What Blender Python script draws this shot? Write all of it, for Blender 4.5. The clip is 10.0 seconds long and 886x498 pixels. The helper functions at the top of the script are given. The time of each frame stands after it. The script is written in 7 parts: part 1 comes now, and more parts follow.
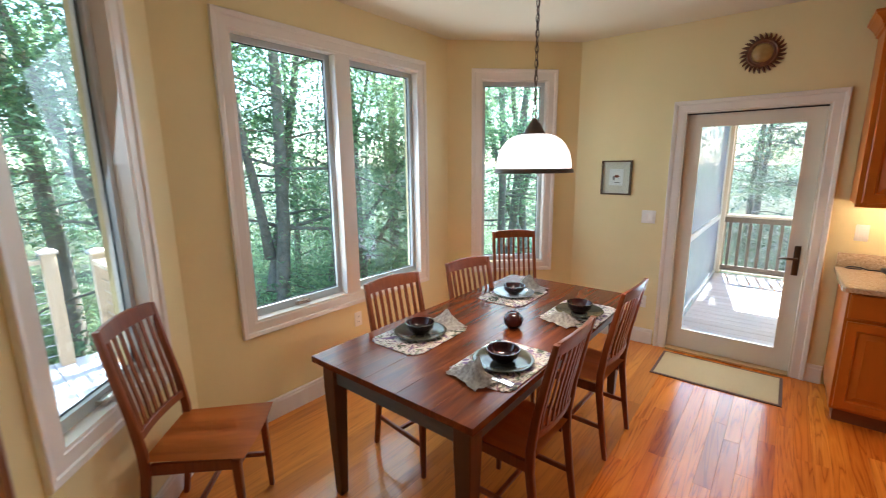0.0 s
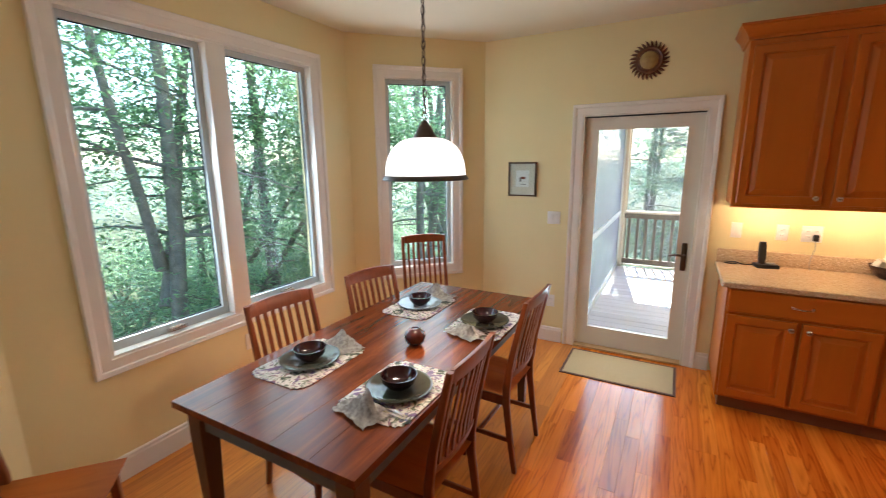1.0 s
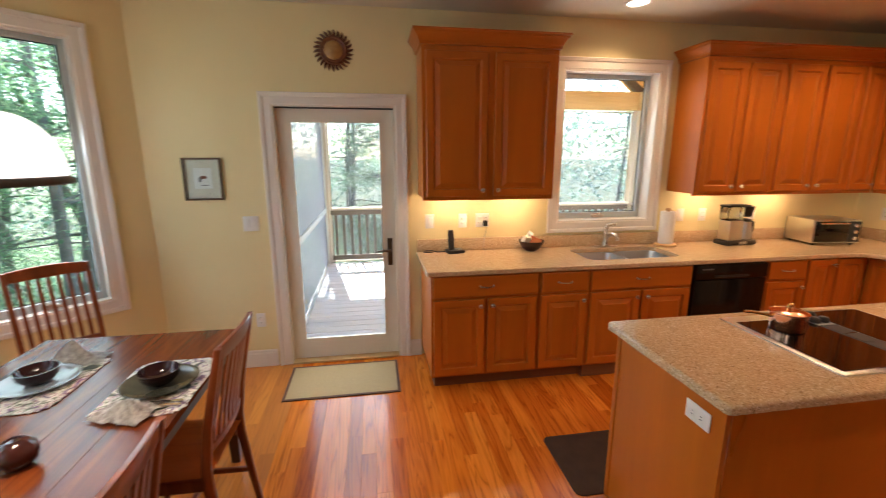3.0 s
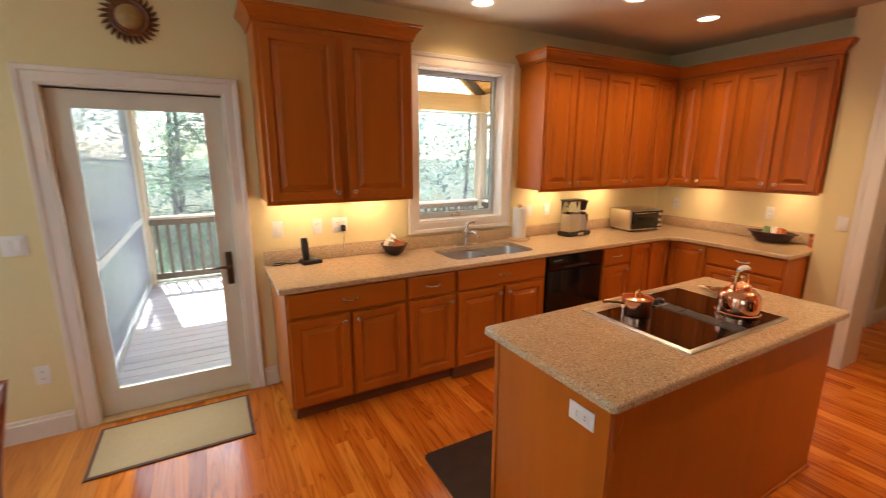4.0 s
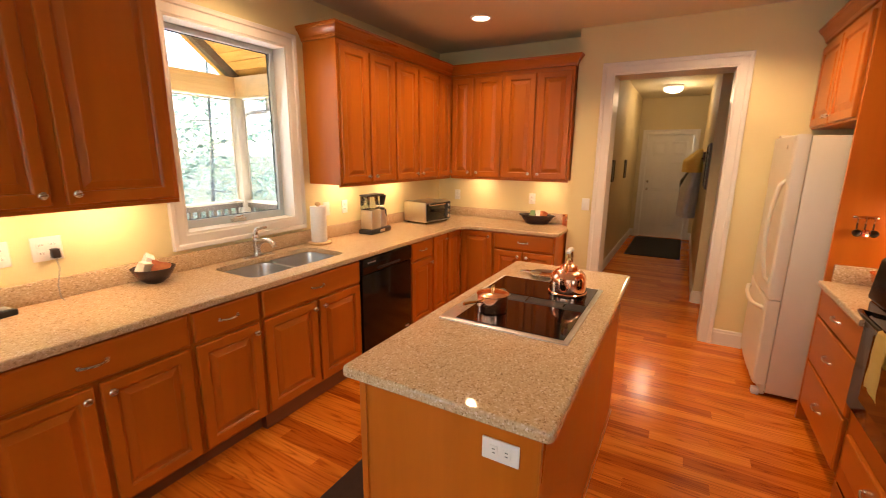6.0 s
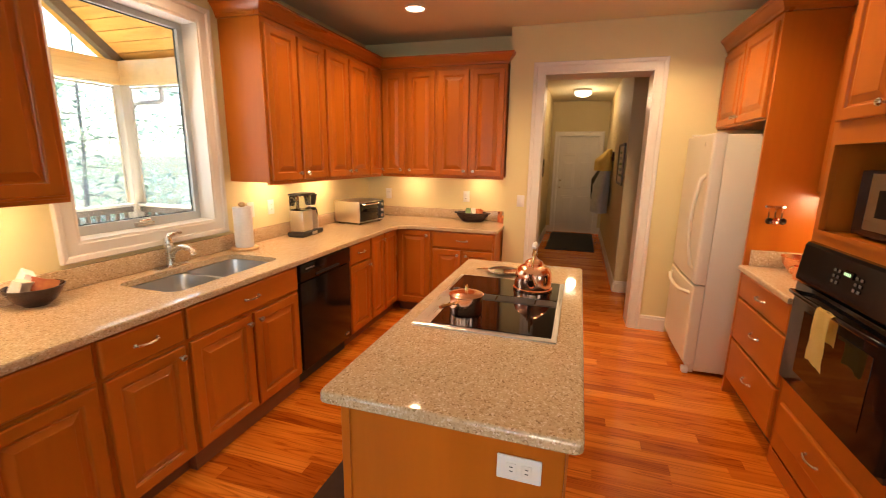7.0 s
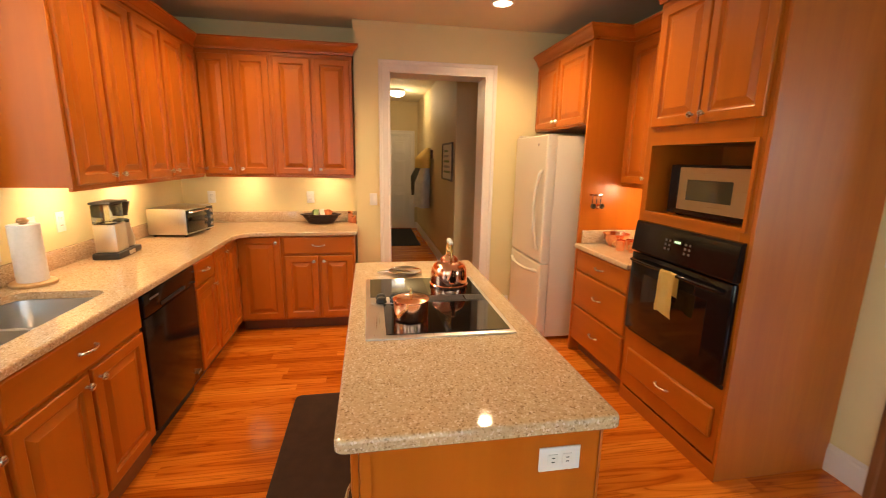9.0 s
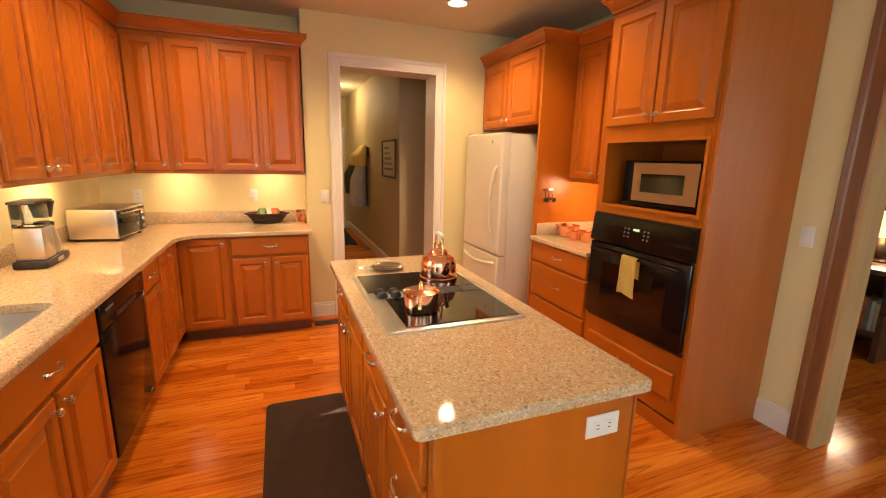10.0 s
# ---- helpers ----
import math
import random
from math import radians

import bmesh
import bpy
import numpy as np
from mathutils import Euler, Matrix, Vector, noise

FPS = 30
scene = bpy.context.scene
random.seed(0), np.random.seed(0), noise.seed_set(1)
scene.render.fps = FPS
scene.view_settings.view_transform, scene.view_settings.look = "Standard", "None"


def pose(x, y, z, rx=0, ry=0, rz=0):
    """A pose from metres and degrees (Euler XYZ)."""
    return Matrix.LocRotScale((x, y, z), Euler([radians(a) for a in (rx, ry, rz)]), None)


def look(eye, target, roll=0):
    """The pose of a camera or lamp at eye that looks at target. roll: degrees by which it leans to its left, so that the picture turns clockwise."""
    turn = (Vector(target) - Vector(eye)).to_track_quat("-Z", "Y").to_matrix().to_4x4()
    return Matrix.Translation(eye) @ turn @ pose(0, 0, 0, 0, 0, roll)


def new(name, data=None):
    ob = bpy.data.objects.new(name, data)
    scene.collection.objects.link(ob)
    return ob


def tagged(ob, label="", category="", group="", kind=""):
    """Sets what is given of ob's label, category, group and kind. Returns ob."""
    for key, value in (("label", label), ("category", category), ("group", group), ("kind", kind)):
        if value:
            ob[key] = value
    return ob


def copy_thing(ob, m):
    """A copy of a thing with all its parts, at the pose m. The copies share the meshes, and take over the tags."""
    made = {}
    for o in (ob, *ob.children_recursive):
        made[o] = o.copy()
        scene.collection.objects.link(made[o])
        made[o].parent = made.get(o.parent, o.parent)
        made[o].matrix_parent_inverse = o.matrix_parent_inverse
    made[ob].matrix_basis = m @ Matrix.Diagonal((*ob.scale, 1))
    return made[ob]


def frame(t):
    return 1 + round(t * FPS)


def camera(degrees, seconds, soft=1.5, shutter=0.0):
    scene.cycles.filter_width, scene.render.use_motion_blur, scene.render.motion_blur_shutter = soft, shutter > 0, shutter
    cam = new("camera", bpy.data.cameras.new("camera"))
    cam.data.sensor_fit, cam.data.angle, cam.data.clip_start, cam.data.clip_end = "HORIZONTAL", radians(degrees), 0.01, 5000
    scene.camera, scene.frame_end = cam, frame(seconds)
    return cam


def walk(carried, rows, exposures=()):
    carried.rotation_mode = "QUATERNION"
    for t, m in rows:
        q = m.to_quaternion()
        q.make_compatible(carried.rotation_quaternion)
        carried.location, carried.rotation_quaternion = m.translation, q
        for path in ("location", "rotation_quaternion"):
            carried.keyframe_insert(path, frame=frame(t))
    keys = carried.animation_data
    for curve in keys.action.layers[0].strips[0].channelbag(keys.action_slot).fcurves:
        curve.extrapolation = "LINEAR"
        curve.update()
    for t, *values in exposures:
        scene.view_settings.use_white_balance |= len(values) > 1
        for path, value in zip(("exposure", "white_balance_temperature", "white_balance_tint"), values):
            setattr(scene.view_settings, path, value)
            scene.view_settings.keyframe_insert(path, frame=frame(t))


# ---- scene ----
cam = camera(92.2, 10.0, soft=1.0, shutter=0.4)
PATH = [
    (0, (1.569, 1.345, 1.665), (0.339, 2.873, 1.274), -0.6),
    (0.5, (1.559, 1.491, 1.678), (0.453, 3.109, 1.283), -0.6),
    (1, (1.584, 1.596, 1.701), (0.645, 3.314, 1.295), -0.6),
    (1.5, (1.579, 1.698, 1.705), (0.877, 3.525, 1.291), -0.5),
    (2, (1.578, 1.809, 1.701), (1.179, 3.724, 1.283), -0.5),
    (2.5, (1.542, 1.908, 1.692), (1.511, 3.862, 1.27), -0.3),
    (4, (1.591, 2.271, 1.675), (2.536, 3.982, 1.249), 0.1),
    (4.5, (1.602, 2.403, 1.659), (2.835, 3.922, 1.243), 0.1),
    (5, (1.602, 2.515, 1.644), (3.052, 3.828, 1.23), 0.3),
    (5.5, (1.622, 2.674, 1.628), (3.217, 3.804, 1.202), 0.4),
    (7, (1.688, 3.117, 1.572), (3.554, 3.701, 1.152), 0.9),
    (7.5, (1.717, 3.26, 1.532), (3.639, 3.628, 1.117), 1.0),
    (8, (1.745, 3.405, 1.535), (3.697, 3.541, 1.119), 1.0),
    (8.5, (1.759, 3.53, 1.54), (3.714, 3.435, 1.126), 0.7),
    (9, (1.743, 3.693, 1.556), (3.671, 3.355, 1.143), 1.0),
    (9.5, (1.749, 3.859, 1.545), (3.63, 3.318, 1.134), 0.9),
    (10, (1.804, 4.048, 1.526), (3.63, 3.343, 1.116), 1.3),
]
walk(cam, [(t, look(eye, target, roll)) for t, eye, target, roll in PATH], exposures=[(0.0, 2.86, 5950, 15), (2.5, 2.76, 6250, 16), (4.0, 2.68, 6400, 17), (5.5, 2.93, 6750, 18), (8.0, 3.12, 6750, 14), (10.0, 3.32, 6650, 10)])

# ---- world, sun, large lights ----
SUN_ELEV, SUN_AZ = radians(50), radians(350)
world = bpy.data.worlds.new("sky")
scene.world = world
world.use_nodes = True
wn, wl = world.node_tree.nodes, world.node_tree.links
sky = wn.new("ShaderNodeTexSky")
sky.sky_type, sky.sun_disc = "NISHITA", False
sky.sun_elevation, sky.sun_rotation = SUN_ELEV, SUN_AZ
wl.new(sky.outputs[0], wn["Background"].inputs[0])
wn["Background"].inputs[1].default_value = 0.15

sun_data = bpy.data.lights.new("sun", "SUN")
sun_data.energy, sun_data.angle, sun_data.color = 5.0, radians(0.6), (1.0, 0.95, 0.86)
sun_ob = new("sun", sun_data)
sun_dir = Vector((math.sin(SUN_AZ) * math.cos(SUN_ELEV), math.cos(SUN_AZ) * math.cos(SUN_ELEV), math.sin(SUN_ELEV)))
sun_ob.matrix_world = look(sun_dir * 60, (0, 0, 0))

WARM = (1.0, 0.71, 0.40)


def area_lamp(name, eye, target, sx, sy, watts, colour, spread=180):
    d = bpy.data.lights.new(name, "AREA")
    d.shape, d.size, d.size_y, d.energy, d.color, d.spread = "RECTANGLE", sx, sy, watts, colour, radians(spread)
    ob = new(name, d)
    ob.matrix_world = look(eye, target)
    return ob


def spot_lamp(name, eye, target, watts, colour, degrees=120, radius=0.05):
    d = bpy.data.lights.new(name, "SPOT")
    d.energy, d.color, d.spot_size, d.spot_blend, d.shadow_soft_size = watts, colour, radians(degrees), 0.6, radius
    ob = new(name, d)
    ob.matrix_world = look(eye, target)
    return ob


def point_lamp(name, eye, watts, colour, radius=0.05):
    d = bpy.data.lights.new(name, "POINT")
    d.energy, d.color, d.shadow_soft_size = watts, colour, radius
    ob = new(name, d)
    ob.location = eye
    return ob


# daylight in the window openings
DAY = (0.74, 0.90, 1.0)
area_lamp("window_light", (-1.02, 3.37, 1.58), (0.5, 3.37, 1.3), 1.5, 1.6, 3.4, DAY)
area_lamp("window_light", (-0.56, 5.06, 1.58), (0.4, 4.1, 1.3), 0.6, 1.6, 1.6, DAY)
area_lamp("window_light", (-0.56, 1.70, 1.58), (0.4, 2.66, 1.3), 0.6, 1.6, 0.5, DAY)
area_lamp("window_light", (1.29, 5.56, 1.05), (1.29, 4.0, 0.7), 0.66, 1.7, 2.2, DAY)
area_lamp("window_light", (3.53, 5.58, 1.75), (3.53, 4.0, 1.3), 0.8, 1.2, 0.55, DAY)

area_lamp("window_light", (-0.93, -1.5, 1.45), (3.3, 1.2, 1.0), 1.9, 1.7, 1.3, (0.92, 0.97, 1.0))

CEIL = 2.75
SPOTS = [(5.22, 4.49), (4.34, 4.47), (3.46, 5.07), (5.25, 2.64), (4.34, 2.64)]
for sx, sy in SPOTS:
    spot_lamp("ceiling_spot", (sx, sy, CEIL - 0.03), (sx, sy, 0), (3.4 if sy > 5 else 6.0) if sy > 3 else 7.4, WARM, 138, 0.045)
UNDER = [(2.16, 5.27, 0), (2.67, 5.27, 0), (4.45, 5.27, 0), (5.15, 5.27, 0), (6.03, 4.85, 1), (6.03, 4.1, 1)]
for sx, sy, side in UNDER:
    to = ((sx, sy + 0.25, 0.9), (sx + 0.25, sy, 0.9), (sx, sy - 0.25, 0.9))[side]
    area_lamp("cabinet_lamp", (sx, sy, 1.375), to, *((0.05, 0.30) if side == 1 else (0.30, 0.05)), 0.33, WARM)
area_lamp("cabinet_lamp", (4.60, 1.62, 1.37), (4.95, 1.70, 0.95), 0.05, 0.30, 0.55, WARM)
PENDANT = Vector((0.62, 3.21, 1.623))
point_lamp("pendant_bulb", PENDANT + Vector((0, 0, 0.10)), 3, (1.0, 0.82, 0.58), 0.05)
point_lamp("hall_bulb", (9.8, 3.12, 2.55), 2.0, (1.0, 0.76, 0.44), 0.08)
point_lamp("table_lamp_bulb", (3.80, -0.72, 1.08), 2, WARM, 0.06)

# ---- materials ----


def mat(name, base, rough=0.5, metal=0.0, spec=0.5):
    m = bpy.data.materials.new(name)
    m.use_nodes = True
    b = m.node_tree.nodes["Principled BSDF"]
    b.inputs["Base Color"].default_value = (*base, 1)
    b.inputs["Roughness"].default_value = rough
    b.inputs["Metallic"].default_value = metal
    b.inputs["Specular IOR Level"].default_value = spec
    return m


def nodes_of(m):
    return m.node_tree.nodes, m.node_tree.links, m.node_tree.nodes["Principled BSDF"]


def coords(m, scale=(1, 1, 1), jitter=False, rot=(0, 0, 0)):
    n, l, _ = nodes_of(m)
    tc, mp = n.new("ShaderNodeTexCoord"), n.new("ShaderNodeMapping")
    mp.inputs["Scale"].default_value = scale
    mp.inputs["Rotation"].default_value = rot
    if jitter:
        oi, mul, add = n.new("ShaderNodeObjectInfo"), n.new("ShaderNodeMath"), n.new("ShaderNodeVectorMath")
        mul.operation, mul.inputs[1].default_value = "MULTIPLY", 37.0
        l.new(oi.outputs["Random"], mul.inputs[0])
        l.new(tc.outputs["Object"], add.inputs[0])
        l.new(mul.outputs[0], add.inputs[1])
        l.new(add.outputs[0], mp.inputs[0])
    else:
        l.new(tc.outputs["Object"], mp.inputs[0])
    return mp.outputs[0]


def noise_tex(m, vec, scale, detail=4, rough=0.55, distort=0.0):
    n, l, _ = nodes_of(m)
    t = n.new("ShaderNodeTexNoise")
    t.inputs["Scale"].default_value, t.inputs["Detail"].default_value = scale, detail
    t.inputs["Roughness"].default_value, t.inputs["Distortion"].default_value = rough, distort
    l.new(vec, t.inputs["Vector"])
    return t.outputs["Fac"]


def ramp(m, fac, stops):
    n, l, _ = nodes_of(m)
    r = n.new("ShaderNodeValToRGB")
    els = r.color_ramp.elements
    while len(els) < len(stops):
        els.new(0.5)
    for e, (p, c) in zip(els, stops):
        e.position, e.color = p, (*c, 1)
    l.new(fac, r.inputs[0])
    return r.outputs[0]


def blend(m, a, b, fac, mode="MIX"):
    n, l, _ = nodes_of(m)
    x = n.new("ShaderNodeMix")
    x.data_type, x.blend_type = "RGBA", mode
    for sock, v in ((x.inputs[6], a), (x.inputs[7], b), (x.inputs[0], fac)):
        if isinstance(v, (int, float)):
            sock.default_value = v
        elif isinstance(v, tuple):
            sock.default_value = (*v, 1)
        else:
            l.new(v, sock)
    return x.outputs[2]


def span(m, fac, lo, hi):
    n, l, _ = nodes_of(m)
    r = n.new("ShaderNodeMapRange")
    r.inputs[3].default_value, r.inputs[4].default_value = lo, hi
    l.new(fac, r.inputs[0])
    return r.outputs[0]


def bump(m, fac, strength, dist=0.002):
    n, l, b = nodes_of(m)
    x = n.new("ShaderNodeBump")
    x.inputs["Strength"].default_value, x.inputs["Distance"].default_value = strength, dist
    l.new(fac, x.inputs["Height"])
    l.new(x.outputs[0], b.inputs["Normal"])


def set_in(m, name, sock):
    n, l, b = nodes_of(m)
    l.new(sock, b.inputs[name])


def wood(name, dark, mid, light, grain=(40, 40, 2.2), rough=0.32, random_tone=0.0, coat=0.0, streak=1.0, island=False, sharp=0.22, mixb=0.45, spec=0.5):
    """Wood with long grain along the axis whose grain scale is small."""
    m = mat(name, mid, rough, 0.0, spec)
    n, l, b = nodes_of(m)
    v = coords(m, grain, jitter=True)
    fine = noise_tex(m, v, 1.0, 6, 0.62, 0.9 * streak)
    v2 = coords(m, tuple(g * 0.16 for g in grain), jitter=True)
    broad = noise_tex(m, v2, 1.0, 3, 0.5, 1.4)
    c = ramp(m, fine, [(0.5 - sharp, dark), (0.5, mid), (0.5 + sharp, light)])
    c2 = ramp(m, broad, [(0.3, tuple(x * 0.78 for x in mid)), (0.7, tuple(min(1, x * 1.18) for x in mid))])
    col = blend(m, c, c2, mixb)
    if random_tone:
        if island:
            oi = n.new("ShaderNodeNewGeometry")
            r = oi.outputs["Random Per Island"]
        else:
            oi = n.new("ShaderNodeObjectInfo")
            r = oi.outputs["Random"]
        tone = span(m, r, 1.0 - random_tone, 1.0 + random_tone * 0.8)
        cb = n.new("ShaderNodeCombineColor")
        for i in range(3):
            l.new(tone, cb.inputs[i])
        col = blend(m, col, cb.outputs[0], 1.0, "MULTIPLY")
    set_in(m, "Base Color", col)
    set_in(m, "Roughness", span(m, broad, rough * 0.75, rough * 1.3))
    bump(m, fine, 0.12, 0.001)
    if coat:
        b.inputs["Coat Weight"].default_value, b.inputs["Coat Roughness"].default_value = coat, 0.12
    return m


def mottled(name, a, b_, scale=8.0, rough=0.6, bump_s=0.1, bump_scale=180.0, metal=0.0):
    m = mat(name, a, rough, metal)
    v = coords(m)
    f1 = noise_tex(m, v, scale, 4)
    set_in(m, "Base Color", ramp(m, f1, [(0.3, a), (0.7, b_)]))
    bump(m, noise_tex(m, v, bump_scale, 3), bump_s, 0.001)
    return m


M_WALL = mottled("wall_paint", (0.73, 0.61, 0.315), (0.76, 0.64, 0.34), 1.7, 0.62, 0.12, 260)
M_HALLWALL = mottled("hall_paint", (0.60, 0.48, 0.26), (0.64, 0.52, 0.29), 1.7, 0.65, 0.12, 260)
M_CEIL = mottled("ceiling_paint", (0.66, 0.59, 0.42), (0.70, 0.63, 0.46), 1.4, 0.8, 0.2, 190)
M_TRIM = mottled("trim_paint", (0.74, 0.68, 0.60), (0.77, 0.71, 0.63), 3.0, 0.35, 0.04, 90)
M_SASH = mottled("sash_paint", (0.46, 0.49, 0.48), (0.52, 0.55, 0.54), 4.0, 0.4, 0.03, 90)
M_DOOR = mottled("door_paint", (0.70, 0.64, 0.52), (0.74, 0.68, 0.56), 3.0, 0.38, 0.04, 90)
M_CAB = wood("cabinet_maple", (0.38, 0.090, 0.0065), (0.46, 0.118, 0.008), (0.53, 0.148, 0.0115), (15, 15, 1.3), 0.30, 0.05, 0.0, streak=0.7, sharp=0.34, mixb=0.6, spec=0.42)
M_CABH = wood("cabinet_maple_level", (0.38, 0.090, 0.0065), (0.46, 0.118, 0.008), (0.53, 0.148, 0.0115), (1.3, 15, 15), 0.30, 0.05, 0.0, streak=0.7, sharp=0.34, mixb=0.6, spec=0.42)
M_CABG = wood("cabinet_maple_varnished", (0.38, 0.090, 0.0065), (0.46, 0.118, 0.008), (0.53, 0.148, 0.0115), (15, 15, 1.3), 0.40, 0.05, 0.55, spec=0.5)
M_CABG.node_tree.nodes["Principled BSDF"].inputs["Coat Roughness"].default_value = 0.26
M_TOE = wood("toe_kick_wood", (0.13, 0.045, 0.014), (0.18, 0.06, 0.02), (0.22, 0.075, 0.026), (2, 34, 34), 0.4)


def oak(name, island, pale=0.0):
    """Glossy oak strip with cathedral figure along y; each strip has its own tone."""
    m = mat(name, (0.45, 0.12, 0.014), 0.2, 0.0, 0.4)
    n, l, p = nodes_of(m)
    if island:
        geo = n.new("ShaderNodeNewGeometry")
        r = geo.outputs["Random Per Island"]
        tc, mul, add, mp = n.new("ShaderNodeTexCoord"), n.new("ShaderNodeMath"), n.new("ShaderNodeVectorMath"), n.new("ShaderNodeMapping")
        mul.operation, mul.inputs[1].default_value = "MULTIPLY", 37.0
        l.new(r, mul.inputs[0])
        l.new(tc.outputs["Object"], add.inputs[0])
        l.new(mul.outputs[0], add.inputs[1])
        l.new(add.outputs[0], mp.inputs[0])
        mp.inputs["Scale"].default_value = (11, 0.62, 11)
        v = mp.outputs[0]
        v2 = coords(m, (120, 4.0, 120))
    else:
        r = n.new("ShaderNodeObjectInfo").outputs["Random"]
        v = coords(m, (11, 0.62, 11), jitter=True)
        v2 = coords(m, (120, 4.0, 120), jitter=True)
    figure = noise_tex(m, v, 1.0, 2, 0.45, 1.5)
    fine = noise_tex(m, v2, 1.0, 4, 0.6, 0.4)
    rings = n.new("ShaderNodeMath")
    rings.operation = "PINGPONG"
    rings.inputs[1].default_value = 0.085
    l.new(figure, rings.inputs[0])
    rings_map = n.new("ShaderNodeMapRange")
    rings_map.inputs[1].default_value, rings_map.inputs[2].default_value = 0.0, 0.085
    l.new(rings.outputs[0], rings_map.inputs[0])
    c = ramp(m, rings_map.outputs[0], [(0.0, (0.40, 0.080, 0.006)), (0.22, (0.60, 0.142, 0.011)), (1.0, (0.70, 0.185, 0.017))])
    c2 = ramp(m, fine, [(0.3, (0.74, 0.70, 0.62)), (0.6, (1.0, 1.0, 1.0))])
    col = blend(m, c, c2, 0.3, "MULTIPLY")
    tone = ramp(m, r, [(0.0, (0.66, 0.54, 0.44)), (0.25, (0.92, 0.86, 0.80)), (0.75, (1.06, 1.12, 1.12)), (1.0, (1.18, 1.42, 1.7))])
    col = blend(m, col, tone, 1.0, "MULTIPLY")
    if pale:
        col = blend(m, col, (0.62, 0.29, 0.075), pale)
    set_in(m, "Base Color", col)
    set_in(m, "Roughness", span(m, fine, 0.13, 0.24))
    bump(m, fine, 0.10, 0.0008)
    p.inputs["Coat Weight"].default_value, p.inputs["Coat Roughness"].default_value = 0.06, 0.10
    return m


M_PLANK = oak("oak_boards", False)
M_PLANK_REST = oak("oak_boards_rest", True)
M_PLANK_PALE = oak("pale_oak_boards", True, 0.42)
M_CASING = wood("stained_casing", (0.13, 0.045, 0.014), (0.21, 0.075, 0.024), (0.28, 0.105, 0.035), (30, 30, 1.8), 0.32)
M_JAMB = wood("honey_jamb", (0.40, 0.24, 0.09), (0.50, 0.31, 0.13), (0.56, 0.37, 0.17), (30, 30, 1.8), 0.35)
M_TABLE = wood("old_table_boards", (0.028, 0.007, 0.003), (0.13, 0.027, 0.006), (0.26, 0.062, 0.012), (9, 0.8, 9), 0.22, 0.18, 0.0, 2.4, sharp=0.20, mixb=0.4, spec=0.25)
M_LEG = wood("table_leg_wood", (0.04, 0.012, 0.005), (0.085, 0.028, 0.010), (0.13, 0.045, 0.017), (30, 30, 2), 0.32)
M_CHAIR = wood("cherry_chair", (0.12, 0.022, 0.005), (0.20, 0.042, 0.008), (0.27, 0.064, 0.012), (34, 34, 2.2), 0.32, 0.05, 0.1, spec=0.4)
M_SEAT = wood("cherry_seat", (0.36, 0.082, 0.010), (0.52, 0.135, 0.016), (0.60, 0.175, 0.024), (22, 1.8, 22), 0.42, 0.05, 0.0, spec=0.3)
M_PINE = wood("pine_boards", (0.50, 0.22, 0.04), (0.72, 0.38, 0.085), (0.80, 0.47, 0.14), (14, 1.2, 14), 0.5, 0.24, island=True)
M_BEAM = wood("pine_beam", (0.56, 0.34, 0.14), (0.68, 0.45, 0.20), (0.75, 0.52, 0.26), (1.5, 26, 26), 0.5)
M_POSTW = wood("post_paint_and_sunlit_rail", (0.42, 0.36, 0.27), (0.50, 0.43, 0.33), (0.56, 0.49, 0.39), (26, 26, 1.5), 0.5)
M_RAILW = wood("weathered_rail", (0.085, 0.062, 0.044), (0.13, 0.098, 0.07), (0.18, 0.14, 0.10), (20, 20, 20), 0.6)
M_DECK = wood("grey_deck_boards", (0.66, 0.66, 0.70), (0.72, 0.72, 0.76), (0.76, 0.76, 0.80), (2, 30, 30), 0.55, 0.10)
M_CEDAR = wood("new_deck_cedar", (0.46, 0.36, 0.24), (0.58, 0.47, 0.33), (0.66, 0.56, 0.42), (20, 20, 1.6), 0.55)
M_BLOND = wood("blond_wood", (0.48, 0.27, 0.10), (0.58, 0.35, 0.15), (0.66, 0.42, 0.20), (3, 30, 30), 0.35)
M_DARKW = wood("dark_desk_wood", (0.05, 0.016, 0.008), (0.09, 0.03, 0.014), (0.13, 0.045, 0.02), (3, 30, 30), 0.3)
M_BARK = mottled("bark", (0.13, 0.125, 0.105), (0.24, 0.23, 0.195), 7.0, 0.9, 0.8, 26)


def stone_mat(name):
    m = mat(name, (0.4, 0.3, 0.2), 0.16)
    n, l, b = nodes_of(m)
    v = coords(m)
    vo = n.new("ShaderNodeTexVoronoi")
    vo.inputs["Scale"].default_value = 190
    l.new(v, vo.inputs["Vector"])
    sep = n.new("ShaderNodeSeparateColor")
    l.new(vo.outputs["Color"], sep.inputs[0])
    c = ramp(m, sep.outputs[0], [(0.0, (0.20, 0.11, 0.045)), (0.08, (0.36, 0.22, 0.105)), (0.20, (0.53, 0.365, 0.20)), (0.55, (0.60, 0.42, 0.245)), (0.82, (0.65, 0.47, 0.29)), (1.0, (0.86, 0.71, 0.54))])
    f = noise_tex(m, v, 70, 4)
    c2 = ramp(m, f, [(0.35, (0.46, 0.305, 0.165)), (0.65, (0.61, 0.435, 0.26))])
    broad = noise_tex(m, v, 5, 2)
    set_in(m, "Base Color", blend(m, blend(m, c, c2, 0.34), (0.48, 0.32, 0.17), span(m, broad, 0.0, 0.18)))
    set_in(m, "Roughness", span(m, f, 0.035, 0.07))
    return m


M_STONE = stone_mat("speckled_quartz")


